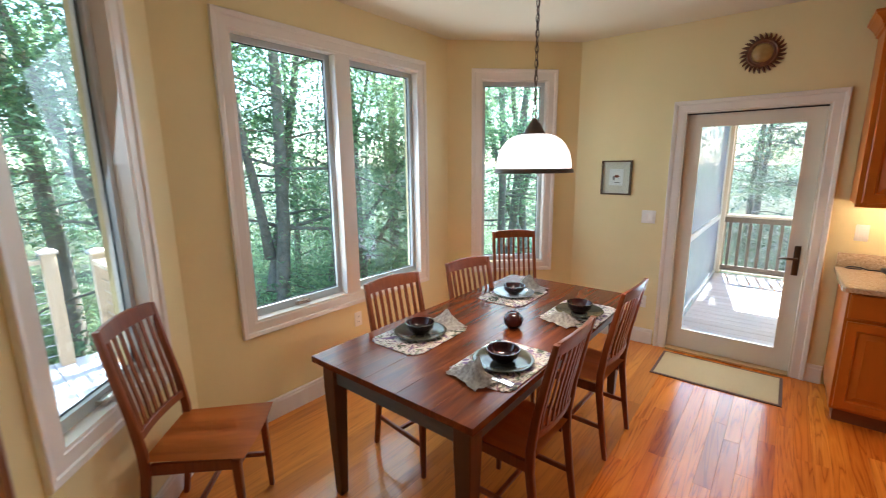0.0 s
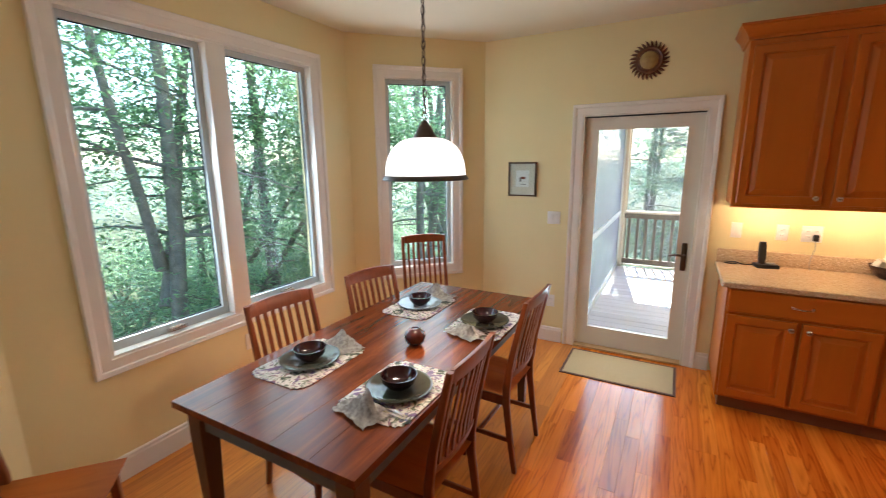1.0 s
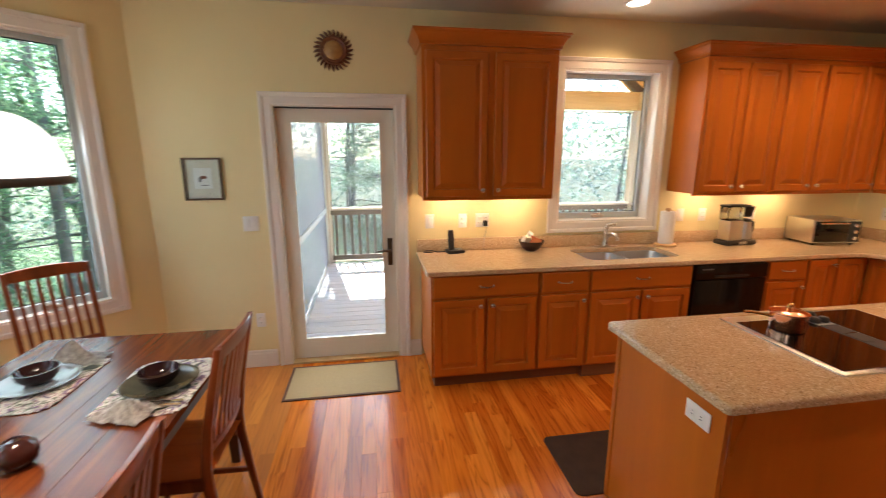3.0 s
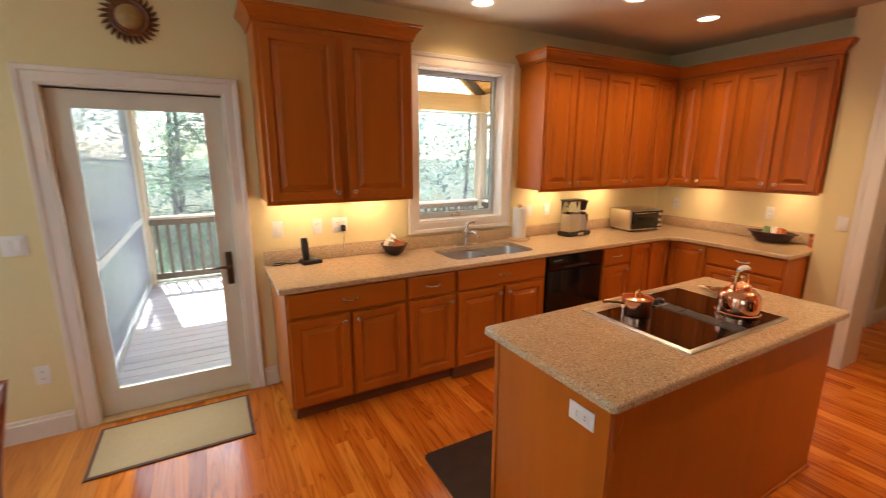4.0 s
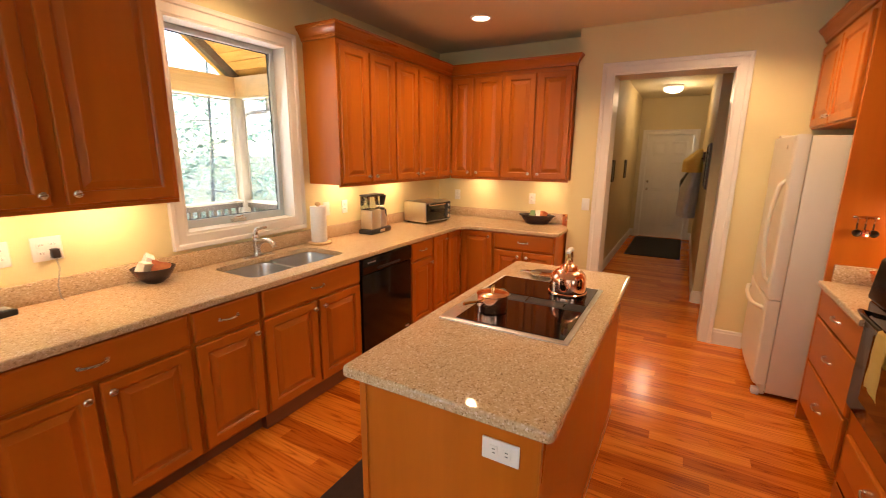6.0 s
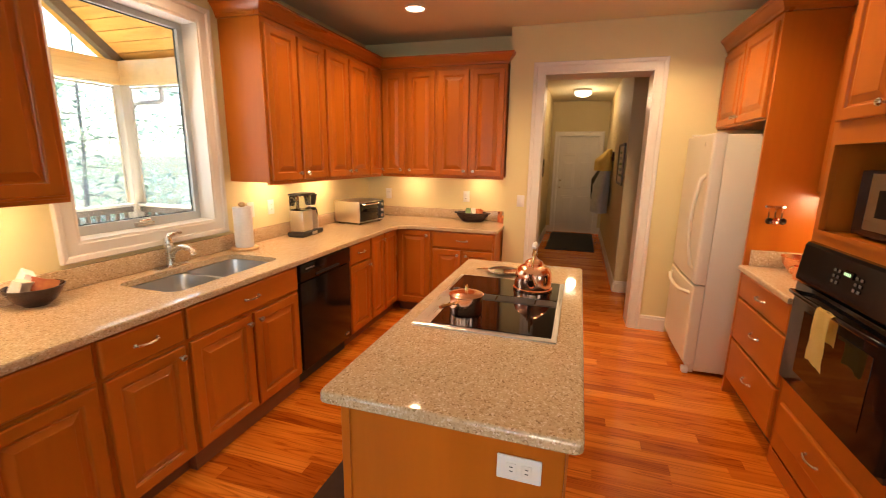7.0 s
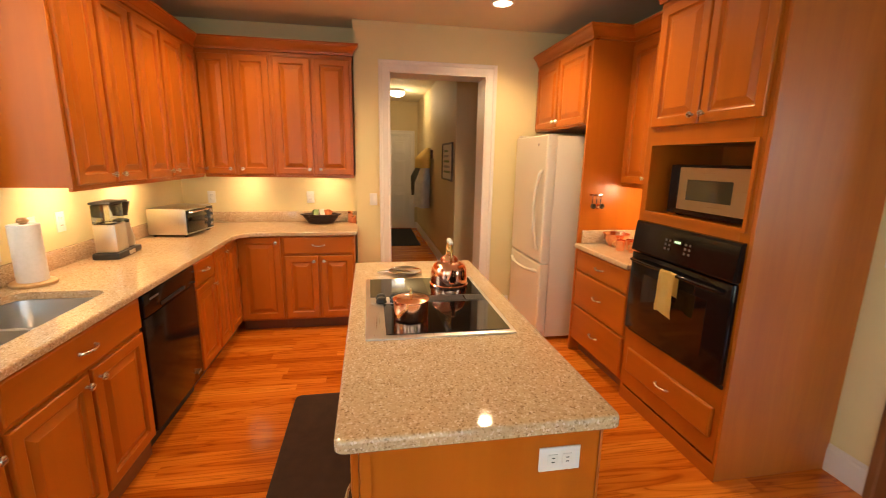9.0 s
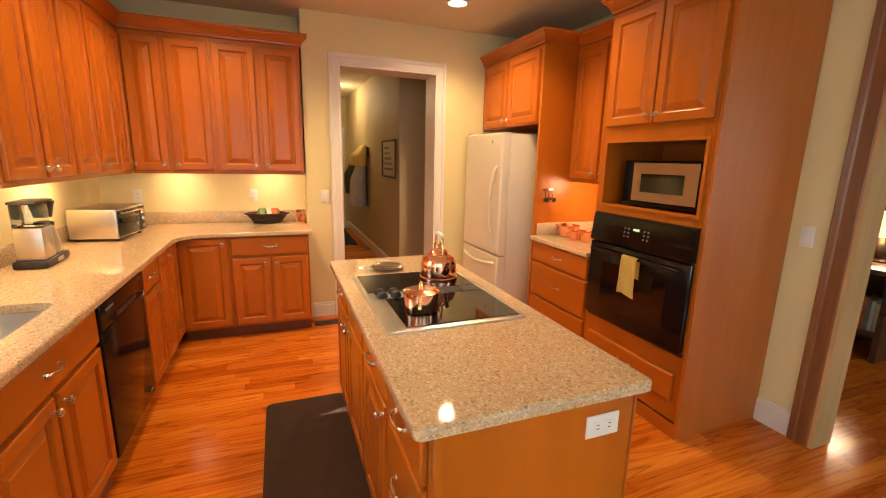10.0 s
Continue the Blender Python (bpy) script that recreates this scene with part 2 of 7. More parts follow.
def metal_mat(name, base, rough, brushed=0.0, scale=(3, 200, 200)):
    m = mat(name, base, rough, 1.0)
    v = coords(m, scale)
    f = noise_tex(m, v, 1.0, 3)
    set_in(m, "Roughness", span(m, f, rough * 0.7, rough * 1.4))
    if brushed:
        bump(m, f, brushed, 0.0006)
    return m


M_STEEL = metal_mat("brushed_steel", (0.62, 0.60, 0.56), 0.30, 0.06)
# The reflection of the wood around it is put into this brownish steel colour.
M_WOODLIT_STEEL = metal_mat("steel_with_wood_reflection", (0.40, 0.33, 0.25), 0.30, 0.06)
M_NICKEL = metal_mat("satin_nickel", (0.62, 0.57, 0.50), 0.26)
M_CHROME = metal_mat("polished_steel", (0.75, 0.74, 0.72), 0.10)
M_COPPER = metal_mat("copper", (0.94, 0.48, 0.30), 0.15, 0.05, (30, 30, 30))
M_BRASS = metal_mat("brass", (0.80, 0.56, 0.24), 0.2)
M_BRONZE = metal_mat("dark_bronze", (0.10, 0.065, 0.04), 0.4)
M_RIM = mottled("brown_metal", (0.050, 0.030, 0.018), (0.075, 0.045, 0.026), 20, 0.4)
M_BLACKGLOSS = mat("black_enamel", (0.006, 0.005, 0.005), 0.13, 0.0, 0.3)
M_GLASSTOP = mat("black_glass", (0.004, 0.0035, 0.0035), 0.05)
M_BLACK = mottled("black_plastic", (0.012, 0.011, 0.010), (0.020, 0.018, 0.017), 30, 0.42)
M_GREYP = mottled("grey_plastic", (0.22, 0.21, 0.19), (0.27, 0.26, 0.24), 30, 0.4)
M_KEY = mottled("dim_grey_key", (0.09, 0.085, 0.08), (0.12, 0.115, 0.105), 30, 0.4)
M_SINK = metal_mat("satin_sink_steel", (0.55, 0.55, 0.54), 0.32)
M_WHITEP = mottled("white_plastic", (0.76, 0.73, 0.67), (0.80, 0.77, 0.71), 12, 0.3, 0.02)
M_FRIDGE = mottled("fridge_enamel", (0.72, 0.63, 0.47), (0.75, 0.66, 0.50), 2.5, 0.32, 0.10, 420)
M_PAPER = mottled("white_paper", (0.78, 0.75, 0.70), (0.84, 0.81, 0.77), 60, 0.9, 0.5, 300)
M_YELLOW = mottled("yellow_cloth", (0.86, 0.62, 0.16), (0.90, 0.68, 0.22), 20, 0.9, 0.6, 700)
M_MAROON = mat("maroon_glaze", (0.030, 0.008, 0.009), 0.09)
M_CANDLE = mat("dark_red_glaze", (0.050, 0.009, 0.007), 0.12)
M_BASKET = mottled("dark_wicker", (0.030, 0.012, 0.008), (0.075, 0.030, 0.016), 90, 0.5, 0.8, 220)
M_MATBROWN = mottled("brown_rubber_mat", (0.040, 0.016, 0.007), (0.055, 0.023, 0.010), 14, 0.95, 0.5, 240)
M_JUTE = mottled("woven_jute", (0.42, 0.30, 0.145), (0.51, 0.375, 0.19), 160, 0.9, 0.7, 420)
M_BINDING = mottled("brown_binding", (0.10, 0.040, 0.018), (0.14, 0.058, 0.026), 60, 0.8, 0.5, 300)
M_HALLMAT = mottled("black_door_mat", (0.012, 0.011, 0.011), (0.025, 0.023, 0.021), 60, 0.95, 0.6, 300)
M_SOIL = mottled("forest_floor", (0.030, 0.040, 0.014), (0.050, 0.068, 0.022), 1.3, 0.95, 0.8, 9)
M_COAT = mottled("blue_grey_cloth", (0.58, 0.60, 0.62), (0.70, 0.72, 0.74), 14, 0.95, 0.5, 300)
M_RED = mottled("red_pack", (0.42, 0.07, 0.025), (0.62, 0.22, 0.06), 26, 0.5)
M_CREAM = mottled("cream_pack", (0.68, 0.60, 0.46), (0.76, 0.70, 0.58), 26, 0.5)
M_GREEN = mottled("green_pack", (0.09, 0.16, 0.05), (0.16, 0.24, 0.08), 26, 0.5)
# Dark brown stands in for the weak light on the next room's walls.
M_DIMMED_WALL = mottled("wall_dimmed_in_colour", (0.20, 0.15, 0.09), (0.23, 0.175, 0.105), 1.5, 0.8)
M_EXT = mottled("exterior_paint", (0.34, 0.33, 0.31), (0.39, 0.38, 0.36), 2, 0.8)


def glass_mat(name, tint=(1, 1, 1), gloss=0.35):
    m = bpy.data.materials.new(name)
    m.use_nodes = True
    n, l = m.node_tree.nodes, m.node_tree.links
    n.clear()
    out, mixs = n.new("ShaderNodeOutputMaterial"), n.new("ShaderNodeMixShader")
    tr, gl, fr, mu = n.new("ShaderNodeBsdfTransparent"), n.new("ShaderNodeBsdfGlossy"), n.new("ShaderNodeFresnel"), n.new("ShaderNodeMath")
    tr.inputs[0].default_value = (*tint, 1)
    gl.inputs["Roughness"].default_value = 0.02
    fr.inputs[0].default_value = 1.45
    mu.operation, mu.inputs[1].default_value = "MULTIPLY", gloss
    l.new(fr.outputs[0], mu.inputs[0])
    l.new(mu.outputs[0], mixs.inputs[0])
    l.new(tr.outputs[0], mixs.inputs[1])
    l.new(gl.outputs[0], mixs.inputs[2])
    l.new(mixs.outputs[0], out.inputs[0])
    return m


M_GLASS = glass_mat("window_glass", (0.95, 0.985, 0.98), 0.16)
M_CLEAR = glass_mat("clear_glass", (0.80, 0.84, 0.82), 1.0)


def screen_mat(name, lo, hi):
    m = bpy.data.materials.new(name)
    m.use_nodes = True
    n, l = m.node_tree.nodes, m.node_tree.links
    b = n["Principled BSDF"]
    b.inputs["Base Color"].default_value = (0.25, 0.26, 0.32, 1)
    b.inputs["Roughness"].default_value = 0.6
    tr, mx = n.new("ShaderNodeBsdfTransparent"), n.new("ShaderNodeMixShader")
    tc, wv = n.new("ShaderNodeTexCoord"), n.new("ShaderNodeTexNoise")
    wv.inputs["Scale"].default_value = 3.0
    mr = n.new("ShaderNodeMapRange")
    mr.inputs[3].default_value, mr.inputs[4].default_value = lo, hi
    l.new(tc.outputs["Object"], wv.inputs["Vector"])
    l.new(wv.outputs["Fac"], mr.inputs[0])
    l.new(mr.outputs[0], mx.inputs[0])
    l.new(tr.outputs[0], mx.inputs[1])
    l.new(b.outputs[0], mx.inputs[2])
    l.new(mx.outputs[0], n["Material Output"].inputs[0])
    return m


M_SCREEN = screen_mat("insect_screen", 0.5, 0.7)
M_SCREEN_FINE = screen_mat("fine_insect_screen", 0.20, 0.30)


def leaf_mat(name, a, b_, c_):
    m = bpy.data.materials.new(name)
    m.use_nodes = True
    n, l = m.node_tree.nodes, m.node_tree.links
    p = n["Principled BSDF"]
    geo, rp = n.new("ShaderNodeNewGeometry"), n.new("ShaderNodeValToRGB")
    els = rp.color_ramp.elements
    els.new(0.5)
    for e, (q, c) in zip(els, ((0.0, a), (0.55, b_), (1.0, c_))):
        e.position, e.color = q, (*c, 1)
    l.new(geo.outputs["Random Per Island"], rp.inputs[0])
    l.new(rp.outputs[0], p.inputs["Base Color"])
    p.inputs["Roughness"].default_value = 0.45
    tl, mx = n.new("ShaderNodeBsdfTranslucent"), n.new("ShaderNodeMixShader")
    mx.inputs[0].default_value = 0.55
    hs = n.new("ShaderNodeHueSaturation")
    hs.inputs["Value"].default_value = 2.2
    l.new(rp.outputs[0], hs.inputs["Color"])
    l.new(hs.outputs[0], tl.inputs[0])
    l.new(p.outputs[0], mx.inputs[1])
    l.new(tl.outputs[0], mx.inputs[2])
    l.new(mx.outputs[0], n["Material Output"].inputs[0])
    return m


M_LEAF = leaf_mat("broad_leaves", (0.085, 0.155, 0.085), (0.125, 0.215, 0.115), (0.20, 0.31, 0.15))
M_LEAF2 = leaf_mat("dark_leaves", (0.068, 0.130, 0.085), (0.102, 0.185, 0.115), (0.16, 0.265, 0.15))
# Distance haze is put into these bluer leaf colours.
M_LEAF_HAZED = leaf_mat("hazed_far_leaves", (0.075, 0.13, 0.105), (0.11, 0.18, 0.14), (0.16, 0.24, 0.175))


def glow(name, colour, strength):
    m = mat(name, (0.8, 0.8, 0.8), 0.3)
    _, _, b = nodes_of(m)
    b.inputs["Emission Color"].default_value = (*colour, 1)
    b.inputs["Emission Strength"].default_value = strength
    return m


M_SHADE = glow("lit_opal_glass", (1.0, 0.93, 0.84), 0.24)
M_LENS = glow("lit_lamp_lens", (1.0, 0.88, 0.66), 1.3)
M_HALLGLASS = glow("lit_hall_glass", (1.0, 0.90, 0.70), 0.32)
M_LAMPSHADE = glow("lit_fabric_shade", (1.0, 0.66, 0.30), 0.18)
M_CLOCK = glow("green_display", (0.25, 0.9, 0.35), 0.11)


def cloth_floral():
    m = mat("floral_cloth", (0.6, 0.55, 0.42), 0.9)
    n, l, b = nodes_of(m)
    v = coords(m, jitter=True)
    f = noise_tex(m, v, 17, 3, 0.5, 1.2)
    g = noise_tex(m, v, 24, 2, 0.5, 2.0)
    c = ramp(m, f, [(0.36, (0.04, 0.05, 0.04)), (0.41, (0.18, 0.20, 0.12)), (0.45, (0.64, 0.61, 0.55)), (0.58, (0.60, 0.57, 0.52)), (0.63, (0.17, 0.11, 0.21))])
    c2 = ramp(m, g, [(0.35, (0.06, 0.08, 0.05)), (0.42, (0.62, 0.60, 0.53)), (0.56, (0.60, 0.57, 0.52)), (0.61, (0.26, 0.07, 0.09)), (0.68, (0.07, 0.09, 0.17))])
    set_in(m, "Base Color", blend(m, c, c2, 0.85, "DARKEN"))
    bump(m, noise_tex(m, v, 600, 2), 0.4, 0.001)
    return m


M_FLORAL = cloth_floral()
M_PLATE = mottled("grey_green_glaze", (0.050, 0.048, 0.034), (0.075, 0.072, 0.052), 12, 0.10, 0.02)
M_PLATE.node_tree.nodes["Principled BSDF"].inputs["Specular IOR Level"].default_value = 0.28
M_PLATEW = mottled("pale_blue_glaze", (0.20, 0.22, 0.23), (0.27, 0.29, 0.30), 12, 0.12, 0.02)
M_NAPKIN = mottled("pale_print_cloth", (0.26, 0.22, 0.20), (0.68, 0.64, 0.58), 46, 0.9, 0.5, 500)
M_ART = mottled("ivory_print", (0.66, 0.60, 0.48), (0.72, 0.66, 0.54), 9, 0.6)
M_SUNFACE = mottled("aged_copper_paint", (0.09, 0.026, 0.012), (0.20, 0.070, 0.022), 40, 0.4, 0.4, 90)
M_SUNGOLD = mottled("aged_gold_paint", (0.30, 0.17, 0.05), (0.42, 0.26, 0.08), 30, 0.4, 0.3, 90)
M_DISTRESS = wood("distressed_apron", (0.05, 0.05, 0.045), (0.11, 0.10, 0.085), (0.17, 0.10, 0.06), (2.5, 30, 30), 0.45)

# ---- mesh helpers ----


def box(bm, x0, x1, y0, y1, z0, z1, m=None):
    vs = [bm.verts.new((m @ Vector(p)) if m else p) for p in ((x0, y0, z0), (x1, y0, z0), (x1, y1, z0), (x0, y1, z0), (x0, y0, z1), (x1, y0, z1), (x1, y1, z1), (x0, y1, z1))]
    for f in ((3, 2, 1, 0), (4, 5, 6, 7), (0, 1, 5, 4), (1, 2, 6, 5), (2, 3, 7, 6), (3, 0, 4, 7)):
        bm.faces.new([vs[i] for i in f])
    return bm


def bev(bm, w, seg=2):
    bmesh.ops.bevel(bm, geom=list(bm.edges), offset=w, segments=seg, affect="EDGES", profile=0.5, clamp_overlap=True)
    return bm


def B(x0, x1, y0, y1, z0, z1, w=0.0, seg=2):
    bm = box(bmesh.new(), x0, x1, y0, y1, z0, z1)
    return bev(bm, w, seg) if w else bm


def loft(bm, loops, cap0=True, cap1=True, m=None):
    rows = [[bm.verts.new((m @ Vector(p)) if m else p) for p in lp] for lp in loops]
    n = len(rows[0])
    for a, b in zip(rows, rows[1:]):
        for i in range(n):
            j = (i + 1) % n
            bm.faces.new((a[i], a[j], b[j], b[i]))
    if cap0:
        bm.faces.new(rows[0][::-1])
    if cap1:
        bm.faces.new(rows[-1])
    return bm


def circle(r, z, seg=24, cx=0.0, cy=0.0, ry=None):
    return [(cx + r * math.cos(2 * math.pi * i / seg), cy + (ry or r) * math.sin(2 * math.pi * i / seg), z) for i in range(seg)]


def lathe(profile, seg=28, cap0=True, cap1=True, bm=None, m=None):
    return loft(bm or bmesh.new(), [circle(max(r, 0.0004), z, seg) for r, z in profile], cap0, cap1, m)


def rect(x0, x1, y0, y1, z):
    return [(x0, y0, z), (x1, y0, z), (x1, y1, z), (x0, y1, z)]


def rrect(x0, x1, y0, y1, z, r, k=5):
    out = []
    for cx, cy, a0 in ((x1 - r, y1 - r, 0), (x0 + r, y1 - r, 90), (x0 + r, y0 + r, 180), (x1 - r, y0 + r, 270)):
        for i in range(k + 1):
            a = radians(a0 + 90 * i / k)
            out.append((cx + r * math.cos(a), cy + r * math.sin(a), z))
    return out


def tube(bm, pts, r, seg=8, m=None, closed=False):
    """A round bar along pts; r is one radius or one for each point."""
    pts = [Vector(p) for p in pts]
    rs = r if isinstance(r, (list, tuple)) else [r] * len(pts)
    loops, ref = [], None
    for i, p in enumerate(pts):
        t = (pts[min(i + 1, len(pts) - 1)] - pts[max(i - 1, 0)]).normalized()
        if ref is None:
            ref = t.orthogonal().normalized()
        ref = (ref - t * ref.dot(t)).normalized()
        s = t.cross(ref)
        loops.append([p + rs[i] * (math.cos(2 * math.pi * k / seg) * ref + math.sin(2 * math.pi * k / seg) * s) for k in range(seg)])
    return loft(bm, loops, not closed, not closed, m)


def slat_bar(bm, pts, w, t, side=Vector((1, 0, 0))):
    """A flat bar along pts, w wide along side and t thick."""
    pts, loops = [Vector(p) for p in pts], []
    for i, p in enumerate(pts):
        d = (pts[min(i + 1, len(pts) - 1)] - pts[max(i - 1, 0)]).normalized()
        nrm = d.cross(side).normalized()
        loops.append([p - side * w / 2 - nrm * t / 2, p + side * w / 2 - nrm * t / 2, p + side * w / 2 + nrm * t / 2, p - side * w / 2 + nrm * t / 2])
    return loft(bm, loops)


def mesh_of(bm, name, material, smooth=None):
    bmesh.ops.recalc_face_normals(bm, faces=bm.faces)
    me = bpy.data.meshes.new(name)
    bm.to_mesh(me)
    bm.free()
    me.materials.append(material)
    if smooth is not None:
        for p in me.polygons:
            p.use_smooth = True
        me.set_sharp_from_angle(angle=radians(smooth))
    return me


def part(name, bm, material, parent, label="", at=None, smooth=40):
    ob = new(name, mesh_of(bm, name, material, smooth))
    ob.parent = parent
    if at is not None:
        ob.matrix_basis = at
    if label:
        ob["label"] = label
    return ob


def thing(name, m, label, category, group=""):
    ob = new(name)
    ob.empty_display_size = 0.1
    ob.matrix_basis = m
    return tagged(ob, label, category, group)


def solo(name, bm, material, m, label, category, group="", kind="", smooth=40):
    ob = new(name, mesh_of(bm, name, material, smooth))
    ob.matrix_basis = m
    return tagged(ob, label, category, group, kind)


def structure(name, bm, material, label, category, m=None, smooth=None):
    ob = new(name, mesh_of(bm, name, material, smooth))
    if m is not None:
        ob.matrix_basis = m
    return tagged(ob, label, category, kind="structure")


def wall_frame(px, py, degrees):
    """Local x along the wall, local y outward from the room, z up."""
    return pose(px, py, 0, 0, 0, degrees)


def wall(name, m, length, z1, openings, material, thick=0.16, label="", z0=-0.02):
    bm = bmesh.new()
    us = sorted({0.0, length, *(u for o in openings for u in o[:2])})
    for a, b in zip(us, us[1:]):
        holes = sorted((o[2], o[3]) for o in openings if o[0] <= a + 1e-6 and o[1] >= b - 1e-6)
        z = z0
        for h0, h1 in holes:
            if h0 > z + 1e-6:
                box(bm, a, b, 0, thick, z, h0)
            z = h1
        box(bm, a, b, 0, thick, z, z1)
    return structure(name, bm, material, label, "wall", m)


def baseboard(m, spans, label="white painted baseboard along the wall", h=0.14, ob_name="baseboard"):
    for a, b in spans:
        bm = bmesh.new()
        prof = [(0, 0), (-0.016, 0), (-0.016, h - 0.03), (-0.011, h - 0.02), (-0.011, h - 0.008), (-0.006, h), (0, h)]
        loft(bm, [[(u, y, z) for y, z in prof] for u in (a, b)])
        structure(ob_name, bm, M_TRIM, label, "baseboard", m)


def casing(parent, u0, u1, z0, z1, w=0.09, material=None, sill=True, foot=False, proud=0.022):
    """Flat trim with a raised outer band round an opening, mitred corners; in the wall's local frame."""
    prof = [(0.0, -0.010), (0.006, -0.014), (w * 0.62, -0.014), (w * 0.70, -proud), (w * 0.95, -proud - 0.004), (w, -proud), (w, -0.0005), (0.0, -0.0005)]
    sides = ["l", "t", "r"] + (["b"] if sill else [])
    for s in sides:
        bm = bmesh.new()
        loops = []
        if s == "l":
            ends = [(z0, -1 if sill else 0), (z1, 1)]
            loops = [[(u0 - d, y, zz + k * d) for d, y in prof] for zz, k in ends]
        elif s == "r":
            ends = [(z0, -1 if sill else 0), (z1, 1)]
            loops = [[(u1 + d, y, zz + k * d) for d, y in prof] for zz, k in ends]
        elif s == "t":
            loops = [[(uu + k * d, y, z1 + d) for d, y in prof] for uu, k in ((u0, -1), (u1, 1))]
        else:
            loops = [[(uu + k * d, y, z0 - d) for d, y in prof] for uu, k in ((u0, -1), (u1, 1))]
        loft(bm, loops)
        part("casing", bm, material or M_TRIM, parent, smooth=25)


def jambs(parent, u0, u1, z0, z1, depth, material, sill=True, t=0.012, name="jamb"):
    bm = bmesh.new()
    box(bm, u0, u0 + t, -0.009, depth, z0, z1)
    box(bm, u1 - t, u1, -0.009, depth, z0, z1)
    box(bm, u0 + t, u1 - t, -0.009, depth, z1 - t, z1)
    if sill:
        box(bm, u0 + t, u1 - t, -0.009, depth, z0, z0 + t)
    part(name, bm, material, parent)


def frame_bm(u0, u1, z0, z1, y0, y1, w, wb=None, bm=None):
    """A flat rectangular frame, w wide; wb: the width of its foot."""
    bm, wb = bm or bmesh.new(), wb or w
    box(bm, u0, u0 + w, y0, y1, z0, z1)
    box(bm, u1 - w, u1, y0, y1, z0, z1)
    box(bm, u0 + w, u1 - w, y0, y1, z1 - w, z1)
    box(bm, u0 + w, u1 - w, y0, y1, z0, z0 + wb)
    return bm


def sash(parent, u0, u1, z0, z1, depth, crank=None, w=0.035, wb=0.05):
    s = part("sash", frame_bm(u0, u1, z0, z1, depth, depth + 0.035, w, wb), M_SASH, parent, smooth=None)
    g = part("pane", B(u0 + w - 0.004, u1 - w + 0.004, depth + 0.014, depth + 0.020, z0 + wb - 0.004, z1 - w + 0.004), M_GLASS, s, "clear window glass", smooth=None)
    g.visible_shadow = False
    part("gasket", frame_bm(u0 + w - 0.006, u1 - w + 0.006, z0 + wb - 0.006, z1 - w + 0.006, depth + 0.0235, depth + 0.030, 0.012), M_BLACK, s, smooth=None)
    if crank is not None:
        bm = bmesh.new()
        box(bm, crank - 0.05, crank + 0.05, depth - 0.032, depth - 0.001, z0 + 0.008, z0 + 0.03)
        tube(bm, [(crank + 0.03, depth - 0.03, z0 + 0.03), (crank + 0.01, depth - 0.05, z0 + 0.045), (crank - 0.06, depth - 0.055, z0 + 0.04)], 0.008, 6)
        part("crank", bm, M_NICKEL, s, "metal casement crank handle")


# ---- the large structure ----
WN = wall_frame(-0.06, 5.45, 0)
W_NW = wall_frame(-0.95, 4.56, 45)
WW = wall_frame(-0.95, 2.20, 90)
W_SW = wall_frame(-0.06, 1.31, 135)
WS = wall_frame(6.36, 1.36, 180)
BAY = 0.89 * math.sqrt(2)
DOOR_U = (0.845 + 0.06, 1.745 + 0.06)
WIN4_U = (3.11 + 0.06, 3.96 + 0.06)
Z_W = (0.70, 2.42)
wall("wall_north", WN, 6.26, CEIL + 0.05, [(*DOOR_U, -0.02, 2.06), (*WIN4_U, 1.13, 2.37)], M_WALL, label="pale yellow painted kitchen wall with door and window openings")
wall("wall_northwest", W_NW, BAY, CEIL + 0.05, [(0.315, 0.945, *Z_W)], M_WALL, label="pale yellow slanted bay wall with a window opening")
wall("wall_west", WW, 2.36, CEIL + 0.05, [(0.385, 1.955, *Z_W)], M_WALL, label="pale yellow bay wall with a wide window opening")
wall("wall_southwest", W_SW, BAY, CEIL + 0.05, [(0.315, 0.945, *Z_W)], M_WALL, label="pale yellow slanted bay wall with a window opening")
OPEN_S = (3.325, 5.90)
wall("wall_south", WS, 6.42, CEIL + 0.05, [(*OPEN_S, -0.02, 2.45)], M_WALL, label="pale yellow painted wall with a wide cased opening")
WE = wall_frame(6.20, 5.61, -90)
wall("wall_east_recess", WE, 1.80, CEIL + 0.05, [], M_WALL, label="pale yellow painted wall behind the corner cabinets")
WD = wall_frame(5.92, 3.81, -90)
wall("wall_east_doorway", WD, 2.45, CEIL + 0.05, [(0.315, 1.245, -0.02, 2.335)], M_WALL, thick=0.28, label="pale yellow painted wall with a tall cased doorway")

bm = bmesh.new()
box(bm, -1.3, 12.2, -4.2, 5.61, CEIL, CEIL + 0.25)
structure("ceiling", bm, M_CEIL, "cream painted flat ceiling", "ceiling")

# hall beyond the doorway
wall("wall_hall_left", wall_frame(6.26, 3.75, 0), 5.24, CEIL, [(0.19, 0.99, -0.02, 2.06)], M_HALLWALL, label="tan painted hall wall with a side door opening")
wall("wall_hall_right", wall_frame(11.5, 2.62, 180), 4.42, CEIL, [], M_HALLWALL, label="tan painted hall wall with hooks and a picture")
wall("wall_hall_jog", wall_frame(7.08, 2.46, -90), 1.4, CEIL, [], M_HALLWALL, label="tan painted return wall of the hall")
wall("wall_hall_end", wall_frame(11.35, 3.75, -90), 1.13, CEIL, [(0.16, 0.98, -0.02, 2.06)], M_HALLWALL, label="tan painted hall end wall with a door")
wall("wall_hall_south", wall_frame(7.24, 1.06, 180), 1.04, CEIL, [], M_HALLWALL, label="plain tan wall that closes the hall")

